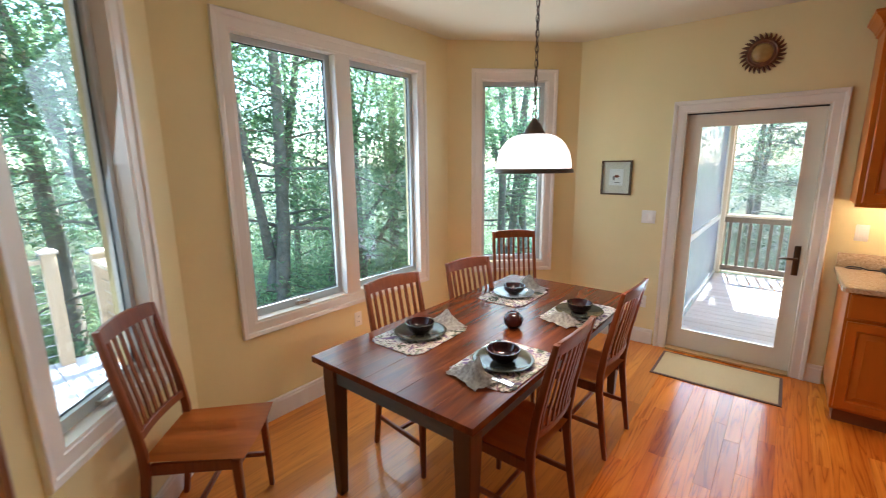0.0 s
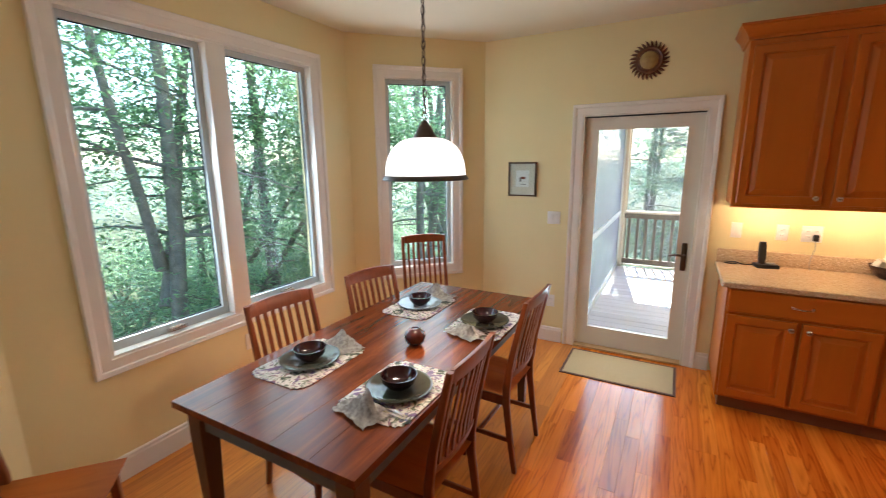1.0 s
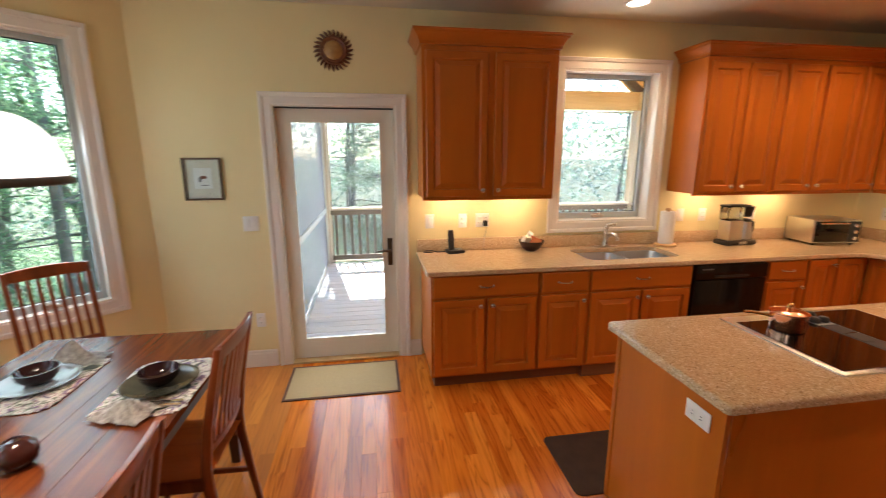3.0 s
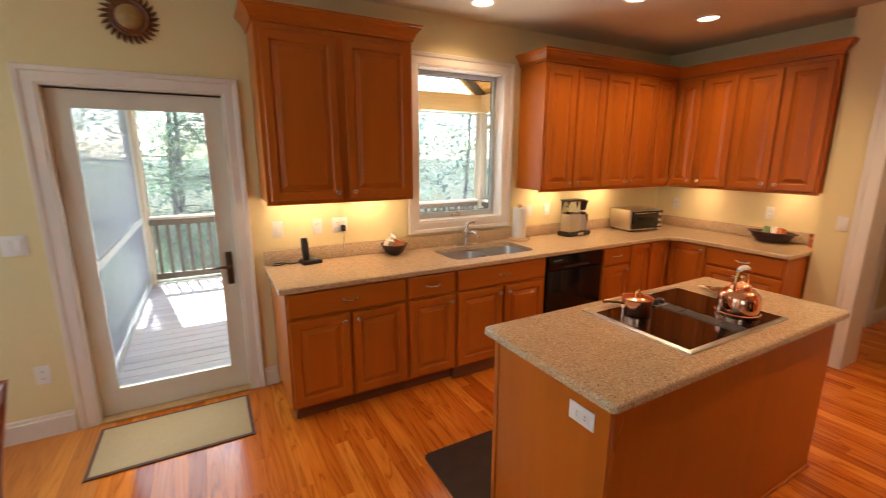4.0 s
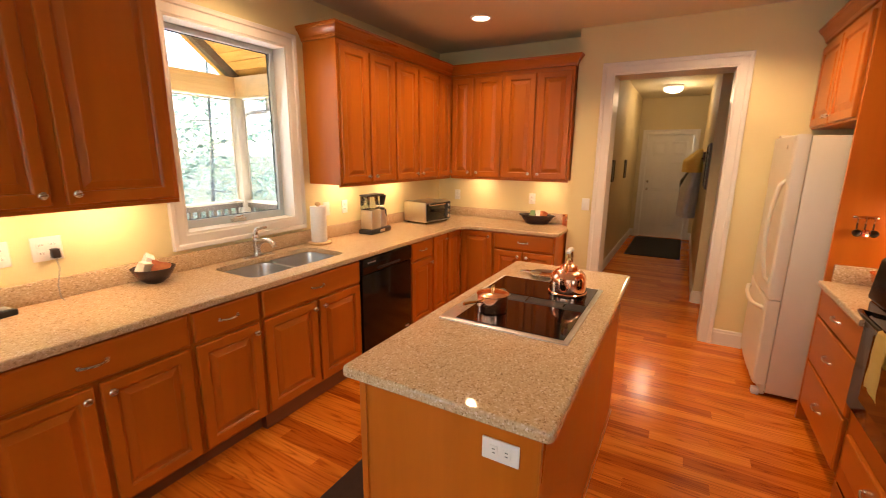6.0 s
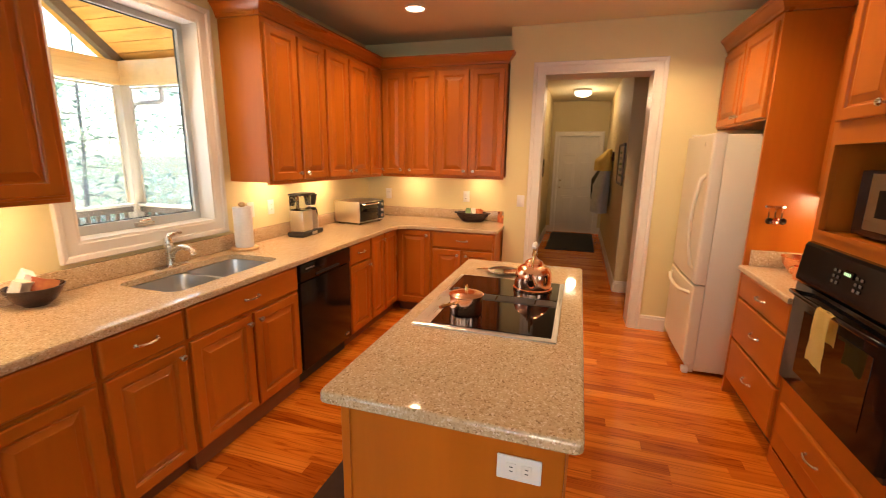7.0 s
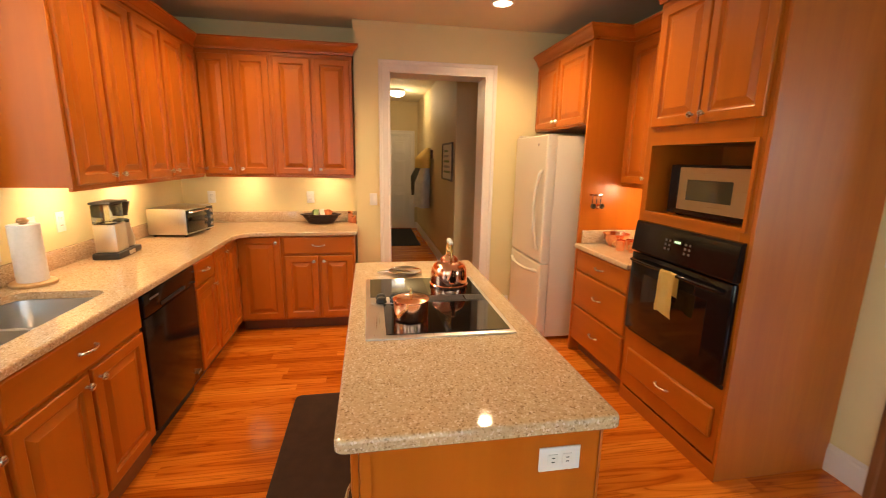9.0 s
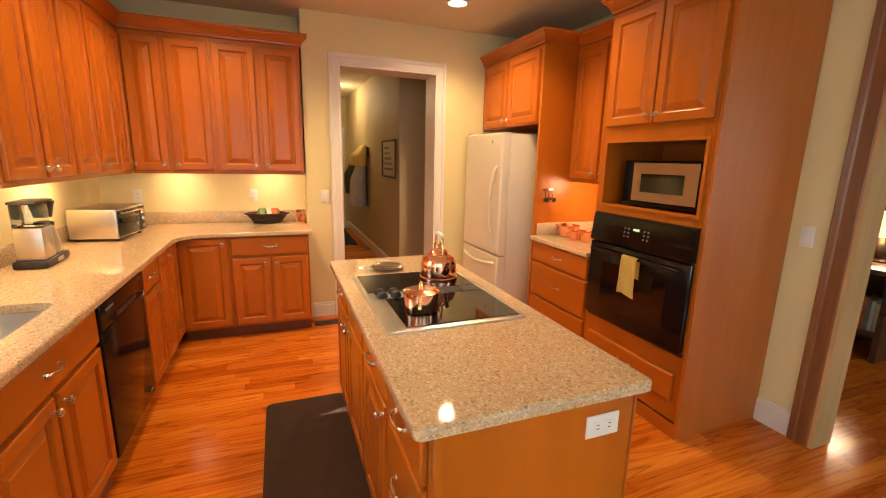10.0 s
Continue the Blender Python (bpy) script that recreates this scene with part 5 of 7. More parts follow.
def setting(x, y, turn, plate_mat, side, seed):
    rnd = random.Random(seed)
    m = pose(x, y, TZ, 0, 0, turn)
    ol = wavy(0.225, 0.165)
    bm = loft(bmesh.new(), [[(a * k, b * k, z + 0.0012 * math.sin(9 * a) ** 2) for a, b in ol] for k, z in ((1.0, 0.0006), (1.004, 0.003), (0.99, 0.0048))])
    solo("placemat", bm, M_FLORAL, m, "floral quilted cloth placemat with a scalloped edge", "placemat", "place settings")
    z0 = 0.0072
    pl = solo("plate", lathe([(0.075, 0.0), (0.085, 0.001), (0.128, 0.013), (0.140, 0.018), (0.141, 0.020), (0.137, 0.0205), (0.124, 0.0165), (0.088, 0.006), (0.001, 0.005)], 40), plate_mat, m @ Matrix.Translation((0, 0.0, z0)), "round glazed dinner plate on a placemat", "plate", "place settings")
    solo("bowl", lathe([(0.034, 0.0), (0.036, 0.005), (0.050, 0.010), (0.068, 0.030), (0.075, 0.056), (0.0765, 0.060), (0.073, 0.060), (0.064, 0.030), (0.045, 0.014), (0.001, 0.012)], 36), M_MAROON, m @ Matrix.Translation((0, 0, z0 + 0.0062)), "small dark maroon glazed bowl on a plate", "bowl", "place settings")
    # crumpled napkin beside the plate
    bm = bmesh.new()
    g, n = [], 13
    for i in range(n):
        for j in range(n):
            u, v = i / (n - 1) * 2 - 1, j / (n - 1) * 2 - 1
            rr = math.hypot(u, v)
            fold = abs(noise.noise(Vector((u * 1.7 + seed, v * 3.2, seed))))
            hgt = 0.014 + 0.105 * math.exp(-((u + 0.25) ** 2 * 2.2 + v * v * 2.6)) * (0.35 + 1.1 * fold) + 0.016 * noise.noise(Vector((u * 5, v * 5, seed * 3.1)))
            g.append(bm.verts.new((0.105 * u * (1 + 0.2 * noise.noise(Vector((v * 2, seed, 0)))), 0.068 * v * (1 + 0.3 * noise.noise(Vector((u * 2, 0, seed)))), max(0.006, hgt * max(0, 1.15 - rr * 0.6)))))
    for i in range(n - 1):
        for j in range(n - 1):
            bm.faces.new((g[i * n + j], g[(i + 1) * n + j], g[(i + 1) * n + j + 1], g[i * n + j + 1]))
    bmesh.ops.solidify(bm, geom=list(bm.faces), thickness=0.002)
    solo("napkin", bm, M_NAPKIN, m @ pose(side * 0.20, 0.03, 0.003, 0, 0, 80 + rnd.uniform(-15, 15)), "crumpled floral cloth napkin beside a plate", "napkin", "place settings", smooth=60)
    for k, nm in ((0, "knife"), (1, "fork")):
        bm = bmesh.new()
        pts = [(0, -0.10, 0.009), (0, -0.03, 0.012), (0, 0.02, 0.011), (0, 0.06, 0.010), (0, 0.10, 0.009)]
        slat_bar(bm, pts[:3], 0.012, 0.004)
        slat_bar(bm, pts[2:], 0.018 if k == 0 else 0.020, 0.0022)
        solo(nm, bm, M_CHROME, m @ pose(side * (0.150 + 0.022 * k), -0.045, 0.002, 0, 0, rnd.uniform(-8, 8)), "polished steel " + nm + " beside a plate", nm, "place settings")


setting(0.115, 2.95, -90, M_PLATE, -1, 1)
setting(0.165, 3.87, -90, M_PLATEW, -1, 2)
setting(0.665, 3.78, 90, M_PLATE, -1, 3)
setting(0.640, 2.93, 90, M_PLATE, -1, 4)
ball = thing("candle_holder", pose(0.46, 3.34, TZ), "round dark red glazed candle ball on the table", "candle holder")
part("body", lathe([(0.022, 0.0006), (0.030, 0.004), (0.048, 0.022), (0.055, 0.046), (0.048, 0.070), (0.030, 0.088), (0.020, 0.092), (0.018, 0.088), (0.001, 0.086)], 32), M_CANDLE, ball)
part("wick", B(-0.0015, 0.0015, -0.0015, 0.0015, 0.0862, 0.10), M_BLACK, ball, smooth=None)

# pendant lamp
pend = thing("pendant_lamp", pose(*PENDANT), "lit opal glass dome pendant lamp on a bronze chain", "lamp")
R = 0.180
shade = []
for i in range(15):
    a = radians(90 * i / 14)
    shade.append((0.045 + (R - 0.052) * math.sin(a) ** 0.9, 0.018 + 0.155 * math.cos(a) ** 0.95 if i < 14 else 0.018))
inner = [(max(0.03, r - 0.006), z - 0.004) for r, z in shade]
part("shade", lathe(shade + [(r, z) for r, z in inner[::-1]], 48, False, False), M_SHADE, pend, "glowing white opal glass dome")
part("rim", lathe([(R - 0.012, 0.020), (R, 0.012), (R + 0.006, 0.0), (R + 0.002, -0.003), (R - 0.014, 0.002), (R - 0.016, 0.019), (R - 0.012, 0.020)], 48, False, False), M_RIM, pend, "dark brown metal rim")
part("cap", lathe([(0.052, 0.168), (0.050, 0.178), (0.036, 0.202), (0.026, 0.222), (0.018, 0.228), (0.014, 0.240), (0.006, 0.246)], 24), M_RIM, pend, "dark brown metal cap")
bm = bmesh.new()
tube(bm, [(0.012 * math.cos(a), 0, 0.262 + 0.018 * math.sin(a)) for a in [2 * math.pi * i / 12 for i in range(13)]], 0.003, 6)
part("loop", bm, M_RIM, pend)
for i in range(26):
    z = 0.292 + i * 0.0315
    bm = bmesh.new()
    ax = i % 2
    tube(bm, [((0.008 * math.cos(a)) * (1 - ax), (0.008 * math.cos(a)) * ax, z + 0.020 * math.sin(a)) for a in [2 * math.pi * k / 10 for k in range(11)]], 0.0022, 5)
    part("chain_link", bm, M_RIM, pend)
bm = bmesh.new()
tube(bm, [(0.004 * math.sin(k * 1.3), 0.004 * math.cos(k * 1.3), 0.24 + k * 0.045) for k in range(20)], 0.0024, 5)
part("cord", bm, M_BRONZE, pend)
part("canopy", lathe([(0.012, CEIL - PENDANT.z - 0.045), (0.03, CEIL - PENDANT.z - 0.03), (0.062, CEIL - PENDANT.z - 0.012), (0.064, CEIL - PENDANT.z - 0.0008)], 24), M_RIM, pend)

# wall things
pic = thing("picture", pose(0.325, 5.4495, 1.525), "small framed nature print on the yellow wall", "picture")
part("frame", frame_bm(-0.133, 0.133, -0.155, 0.155, -0.022, -0.0005, 0.014), M_BRONZE, pic, "thin dark frame", smooth=None)
part("mount", B(-0.12, 0.12, -0.008, -0.001, -0.142, 0.142), M_ART, pic, "ivory mount", smooth=None)
part("print", B(-0.062, 0.062, -0.0095, -0.0082, -0.07, 0.08), M_PAPER, pic, smooth=None)
for dx, dz, w, h_, mm in ((0.005, 0.012, 0.026, 0.011, M_CHAIR), (-0.02, -0.004, 0.012, 0.02, M_GREYP), (0.01, -0.045, 0.03, 0.004, M_GREYP)):
    part("printed_shape", lathe([(1.0, 0), (0.98, 0.0008), (0.001, 0.001)], 16, m=Matrix.Translation((dx, -0.0096, dz)) @ pose(0, 0, 0, 90) @ Matrix.Diagonal((w, h_, 0.6, 1))), mm, pic)
pg = part("pane", B(-0.12, 0.12, -0.0145, -0.0125, -0.142, 0.142), M_GLASS, pic, smooth=None)
pg.visible_shadow = False

sunp = thing("sun_plaque", pose(1.31, 5.4485, 2.44, 90), "aged copper sun plaque hung over the door", "wall ornament")
part("ring", lathe([(0.098, 0.0), (0.100, 0.012), (0.090, 0.022), (0.080, 0.018), (0.072, 0.024), (0.066, 0.022)], 40), M_SUNFACE, sunp, "dark copper ring")
part("dome", lathe([(0.066, 0.012), (0.066, 0.022), (0.056, 0.034), (0.034, 0.044), (0.012, 0.047), (0.001, 0.0475)], 32), M_SUNGOLD, sunp, "aged gold dome")
ray_mesh = None
for i in range(26):
    if ray_mesh is None:
        ray_mesh = mesh_of(loft(bmesh.new(), [[(r, -w + 0.012 * k, 0.004), (r, w + 0.012 * k, 0.004), (r, 0.012 * k, 0.004 + t)] for r, w, t, k in ((0.0985, 0.012, 0.012, 0), (0.118, 0.010, 0.011, 0.3), (0.134, 0.006, 0.008, 0.8), (0.143, 0.001, 0.002, 1.4))]), "ray", M_SUNFACE, 35)
    o = new("ray", ray_mesh)
    o.parent = sunp
    o.matrix_basis = pose(0, 0, 0, 0, 0, 360 * i / 26)

outlet(pose(0.627, 5.4495, 1.184), "white double rocker light switch plate", 0.115, 0.115, "switch", gang=2)
outlet(pose(0.631, 5.4495, 0.40), "white duplex socket low on the yellow wall")
outlet(pose(-0.9495, 3.40, 0.48, 0, 0, 90), "white duplex socket low on the bay wall")
for x, kind, lab, g in ((2.006, "switch", "white rocker light switch over the worktop", 1), (2.283, "socket", "white duplex socket over the worktop", 1), (2.45, "socket", "white double socket plate with a black plug", 2), (4.291, "switch", "white rocker light switch over the worktop", 1), (4.514, "socket", "white duplex socket over the worktop", 1), (5.03, "socket", "white duplex socket over the worktop", 1)):
    outlet(pose(x, 5.4495, 1.165), lab, 0.07 + 0.046 * (g - 1), 0.115, kind, gang=g)
outlet(pose(6.1995, 5.19, 1.16, 0, 0, -90))
outlet(pose(6.1995, 4.27, 1.16, 0, 0, -90))
outlet(pose(5.9195, 3.65, 1.165, 0, 0, -90), "white rocker light switch beside the doorway", style="switch")
outlet(pose(3.235, 1.3605, 1.160, 0, 0, 180), "white rocker light switch beside the cased opening", style="switch")
plug = thing("plug_adapter", pose(2.47, 5.440, 1.145), "black plug adapter in a wall socket with a cord", "plug")
part("body", B(-0.016, 0.016, -0.035, -0.0008, -0.025, 0.02, 0.004), M_BLACK, plug)
bm = bmesh.new()
tube(bm, [(0, -0.02, -0.025), (0.004, -0.022, -0.08), (-0.015, -0.03, -0.16), (-0.02, -0.05, -0.215), (0.0, -0.07, -0.2455), (0.02, -0.06, -0.2455)], 0.0022, 5)
part("cord", bm, M_GREYP, plug)

# mats
dm = thing("door_mat", pose(1.288, 5.11, 0), "tan woven door mat with a brown border", "mat")
part("field", B(-0.400, 0.400, -0.230, 0.230, 0.0008, 0.009, 0.002, 1), M_JUTE, dm)
part("border", loft(bmesh.new(), [[(-0.42, -0.25, 0.0006), (0.42, -0.25, 0.0006), (0.42, 0.25, 0.0006), (-0.42, 0.25, 0.0006)], [(-0.42, -0.25, 0.0075), (0.42, -0.25, 0.0075), (0.42, 0.25, 0.0075), (-0.42, 0.25, 0.0075)]]), M_BINDING, dm, "brown cloth border")
km = solo("kitchen_mat", loft(bmesh.new(), [rrect(-0.955 - d, 0.955 + d, -0.235 - d, 0.235 + d, z, 0.04, 4) for d, z in ((0, 0.0006), (0.0, 0.006), (-0.02, 0.014))]), M_MATBROWN, pose(3.475, 3.955, 0), "dark brown cushioned kitchen floor mat", "mat")
hm = solo("hall_mat", loft(bmesh.new(), [rrect(-0.95, 0.95, -0.42, 0.42, z, 0.02, 3) for z in (0.0006, 0.009)]), M_HALLMAT, pose(10.3, 3.19, 0), "black mat before the hall door", "mat")
reg = thing("floor_register", pose(5.72, 3.66, 0.0008), "small dark bronze floor register grille", "vent")
part("frame", B(-0.06, 0.06, -0.14, 0.14, 0.0, 0.004, 0.001, 1), M_BRONZE, reg)
for i in range(11):
    part("slat", B(-0.05, 0.05, -0.125 + 0.023 * i, -0.115 + 0.023 * i, 0.0042, 0.007), M_RIM, reg, smooth=None)

# recessed ceiling lights
for i, (sx, sy) in enumerate(SPOTS):
    r = thing("recessed_light", pose(sx, sy, CEIL), "lit round recessed ceiling light with white trim", "ceiling light", "recessed ceiling lights")
    part("trim_ring", lathe([(0.092, -0.0005), (0.092, -0.006), (0.078, -0.010), (0.072, -0.006), (0.070, -0.0005)], 32, False, False), M_TRIM, r)
    part("lens", lathe([(0.071, -0.0008), (0.069, -0.004), (0.04, -0.008), (0.001, -0.009)], 24), M_LENS, r, "glowing lamp lens")
hl_ = thing("hall_light", pose(9.8, 3.17, CEIL), "lit round flush ceiling light in the hall", "ceiling light")
part("base", lathe([(0.15, -0.0008), (0.15, -0.025), (0.14, -0.03)], 28), M_TRIM, hl_)
part("glass", lathe([(0.138, -0.0305), (0.145, -0.05), (0.13, -0.085), (0.09, -0.11), (0.04, -0.122), (0.001, -0.125)], 28), M_HALLGLASS, hl_, "glowing glass bowl")

# ---- things on the worktops ----
Z = CZ1 + 0.0006
kt = thing("kettle", pose(3.80, 3.30, 0.928), "polished copper kettle with a white grip on the cooktop", "kettle")
part("body", lathe([(0.090, 0.0), (0.096, 0.002), (0.097, 0.012), (0.091, 0.016), (0.092, 0.022), (0.090, 0.070), (0.088, 0.090), (0.080, 0.108), (0.064, 0.122), (0.046, 0.128), (0.044, 0.132)], 36), M_COPPER, kt)
part("lid", lathe([(0.045, 0.1325), (0.046, 0.136), (0.040, 0.146), (0.022, 0.156), (0.012, 0.160), (0.008, 0.166)], 28), M_COPPER, kt, "domed copper lid")
part("finial", lathe([(0.007, 0.1665), (0.012, 0.172), (0.014, 0.180), (0.010, 0.190), (0.001, 0.193)], 18), M_BRASS, kt, "brass knob")
bm = bmesh.new()
tube(bm, [(-0.075, 0.0, 0.045), (-0.105, 0.0, 0.062), (-0.120, 0.0, 0.095), (-0.138, 0.0, 0.118)], [0.024, 0.018, 0.012, 0.010], 12)
part("spout", bm, M_COPPER, kt, "curved copper spout")
for s in (-1, 1):
    bm = tube(bmesh.new(), [(s * 0.058, 0, 0.120), (s * 0.060, 0, 0.160), (s * 0.050, 0, 0.205), (s * 0.035, 0, 0.222)], 0.0055, 8)
    part("handle_arm", bm, M_BRASS, kt, "brass handle arm")
bm = bmesh.new()
tube(bm, [(-0.046, 0, 0.219), (-0.025, 0, 0.226), (0, 0, 0.229), (0.025, 0, 0.226), (0.046, 0, 0.219)], [0.009, 0.012, 0.0125, 0.012, 0.009], 12)
part("grip", bm, M_WHITEP, kt, "white ceramic grip")

pot = thing("saucepan", pose(3.365, 3.535, 0.928), "small lidded copper saucepan on the cooktop", "saucepan")
part("body", lathe([(0.062, 0.0), (0.067, 0.003), (0.069, 0.010), (0.070, 0.076), (0.073, 0.079), (0.068, 0.079), (0.066, 0.076)], 32), M_COPPER, pot)
part("lid", lathe([(0.0735, 0.0795), (0.0735, 0.082), (0.060, 0.088), (0.03, 0.092), (0.001, 0.093)], 32), M_COPPER, pot, "copper lid")
bm = bmesh.new()
tube(bm, [(-0.012, 0, 0.092), (-0.014, 0, 0.106), (-0.008, 0, 0.116), (0.008, 0, 0.116), (0.014, 0, 0.106), (0.012, 0, 0.092)], 0.005, 8)
part("lid_handle", bm, M_BRASS, pot, "brass lid loop")
bm = bmesh.new()
tube(bm, [(-0.069, 0.0, 0.058), (-0.10, 0.0, 0.063), (-0.15, 0.0, 0.070), (-0.18, 0.0, 0.071)], [0.008, 0.006, 0.0065, 0.007], 8, m=pose(0, 0, 0, 0, 0, -19.7))
part("handle", bm, M_BRASS, pot, "straight brass handle")

sr = thing("spoon_rest", pose(4.09, 3.50, Z), "small polished steel dish with a handle beside the cooktop", "dish")
part("dish", lathe([(0.050, 0.0), (0.078, 0.008), (0.092, 0.019), (0.089, 0.0205), (0.072, 0.011), (0.001, 0.005)], 32), M_CHROME, sr)
part("handle", slat_bar(bmesh.new(), [(0, 0.088, 0.018), (0, 0.115, 0.019), (0, 0.155, 0.013)], 0.035, 0.003), M_CHROME, sr)

pt = thing("paper_towel_holder", pose(4.085, 5.335, Z), "roll of white paper towel on a wooden stand", "paper towel")
part("base", lathe([(0.090, 0.0), (0.092, 0.004), (0.092, 0.014), (0.086, 0.019)], 32), M_BLOND, pt, "round blond wood base")
part("roll", lathe([(0.020, 0.020), (0.060, 0.020), (0.0615, 0.024), (0.0615, 0.296), (0.060, 0.30), (0.020, 0.30)], 32, False, False), M_PAPER, pt, "white paper roll")
part("finial", lathe([(0.014, 0.0195), (0.014, 0.305), (0.022, 0.308), (0.024, 0.318), (0.016, 0.330), (0.001, 0.332)], 18), M_BLOND, pt, "wooden finial")

cm = thing("coffee_maker", pose(4.74, 5.29, Z, 0, 0, 4), "steel and black filter coffee maker on the worktop", "coffee maker")
part("base", B(-0.16, 0.16, -0.075, 0.075, 0.0, 0.042, 0.012), M_BLACK, cm)
part("switch_panel", B(-0.03, 0.05, -0.0775, -0.0755, 0.008, 0.032), M_STEEL, cm, smooth=None)
part("column", B(-0.135, 0.015, -0.06, 0.06, 0.0425, 0.215, 0.006), M_STEEL, cm, "brushed steel body")
part("tank", B(-0.145, 0.01, -0.055, 0.055, 0.2155, 0.335, 0.008), M_CLEAR, cm, "clear water tank")
part("tank_lid", B(-0.15, 0.075, -0.06, 0.06, 0.336, 0.352, 0.006), M_BLACK, cm, "black lid")
part("filter_basket", lathe([(0.040, 0.245), (0.052, 0.30), (0.060, 0.335)], 24, m=Matrix.Translation((0.09, 0, 0))), M_BLACK, cm, "black filter basket")
part("carafe", lathe([(0.045, 0.0425), (0.060, 0.048), (0.062, 0.09), (0.050, 0.16), (0.042, 0.19), (0.046, 0.20)], 24, m=Matrix.Translation((0.09, 0, 0))), M_STEEL, cm, "steel carafe")
part("carafe_lid", lathe([(0.046, 0.2005), (0.044, 0.218), (0.02, 0.225)], 20, m=Matrix.Translation((0.09, 0, 0))), M_BLACK, cm)
bm = bmesh.new()
tube(bm, [(0.14, 0, 0.195), (0.175, 0, 0.19), (0.18, 0, 0.14), (0.165, 0, 0.085), (0.152, 0, 0.075)], [0.010, 0.012, 0.012, 0.010, 0.008], 8)
part("carafe_handle", bm, M_BLACK, cm, "black handle")

to = thing("toaster_oven", pose(5.56, 5.215, Z, 0, 0, -8), "brushed steel toaster oven with a dark glass door", "toaster oven")
part("body", B(-0.21, 0.21, -0.14, 0.16, 0.018, 0.225, 0.010), M_STEEL, to)
part("door", B(-0.20, 0.10, -0.150, -0.1405, 0.032, 0.212, 0.003), M_GLASSTOP, to, "dark glass door")
bm = bmesh.new()
tube(bm, [(-0.17, -0.150, 0.195), (-0.17, -0.178, 0.197), (0.07, -0.178, 0.197), (0.07, -0.150, 0.195)], 0.006, 8)
part("handle", bm, M_CHROME, to, "steel bar handle")
part("control_panel", B(0.105, 0.205, -0.148, -0.1405, 0.032, 0.212, 0.002), M_BLACK, to, "black control panel")
for i in range(3):
    part("knob", lathe([(0.019, 0), (0.018, 0.014), (0.014, 0.020), (0.001, 0.020)], 16, m=Matrix.Translation((0.155, -0.1485, 0.065 + 0.056 * i)) @ pose(0, 0, 0, 90)), M_CHROME, to)
for x in (-0.17, 0.17):
    for y in (-0.11, 0.13):
        part("foot", lathe([(0.012, 0.0), (0.014, 0.0175)], 10, m=Matrix.Translation((x, y, 0))), M_BLACK, to)

bwl = solo("snack_bowl", lathe([(0.045, 0.0), (0.05, 0.006), (0.075, 0.025), (0.098, 0.065), (0.108, 0.085), (0.103, 0.086), (0.09, 0.062), (0.065, 0.028), (0.001, 0.018)], 36), M_MAROON, pose(2.845, 5.335, Z), "dark maroon bowl filled with packets", "bowl")


def packet(name, x, y, z, sx, sy, sz, material, rot, label):
    bm = bmesh.new()
    box(bm, -sx / 2, sx / 2, -sy / 2, sy / 2, -sz / 2, sz / 2)
    bmesh.ops.subdivide_edges(bm, edges=list(bm.edges), cuts=3, use_grid_fill=True)
    for v in bm.verts:
        k = 1 + 0.18 * noise.noise(v.co * 30 + Vector((x * 10, y * 10, z)))
        v.co = Vector((v.co.x * k, v.co.y * k * (1 - 0.4 * abs(v.co.x / sx)), v.co.z * k))
    return solo(name, bm, material, Matrix.Translation((x, y, z)) @ pose(0, 0, 0, *rot), label, "packet", "packets in bowls", smooth=60)


packet("packet", 2.805, 5.335, Z + 0.085, 0.09, 0.05, 0.07, M_CREAM, (20, 10, 30), "crumpled cream packet in a bowl")
packet("packet", 2.875, 5.325, Z + 0.080, 0.09, 0.05, 0.06, M_RED, (-15, 20, -30), "crumpled orange packet in a bowl")
packet("packet", 2.835, 5.375, Z + 0.105, 0.07, 0.045, 0.08, M_PAPER, (30, -10, 70), "crumpled white packet in a bowl")

ph = thing("cordless_phone", pose(2.20, 5.36, Z, 0, 0, 10), "black cordless phone standing in its charger", "phone")
part("charger", B(-0.07, 0.07, -0.055, 0.05, 0.0, 0.028, 0.008), M_BLACK, ph)
hs = part("handset", loft(bmesh.new(), [rrect(-w, w, y - 0.013, y + 0.013, z, 0.008, 3) for w, y, z in ((0.022, -0.005, 0.029), (0.025, 0.004, 0.09), (0.024, 0.012, 0.15), (0.020, 0.018, 0.185))]), M_BLACK, ph, "black handset", at=Matrix.Translation((-0.03, 0.0, 0)))
for i in range(3):
    for j in range(4):
        part("key", B(-0.017 + 0.012 * i, -0.009 + 0.012 * i, -0.0155, -0.0128, 0.05 + 0.014 * j, 0.058 + 0.014 * j), M_GREYP, hs, at=pose(0, 0.004, 0, -8), smooth=None)
part("display", B(-0.016, 0.016, -0.013, -0.010, 0.125, 0.15), M_GREYP, hs, at=pose(0, 0.016, 0, -6), smooth=None)
part("key_panel", B(0.015, 0.055, -0.045, 0.02, 0.0285, 0.034, 0.002), M_GREYP, ph)
bm = bmesh.new()
tube(bm, [(2.03, 5.40, Z + 0.004), (1.99, 5.37, Z + 0.006), (1.95, 5.39, Z + 0.005), (1.96, 5.41, Z + 0.012), (2.02, 5.395, Z + 0.016), (2.06, 5.38, Z + 0.006), (2.14, 5.40, Z + 0.004)], 0.004, 6)
solo("cable", bm, M_BLACK, pose(0, 0, 0), "coiled black cable on the worktop", "cable")

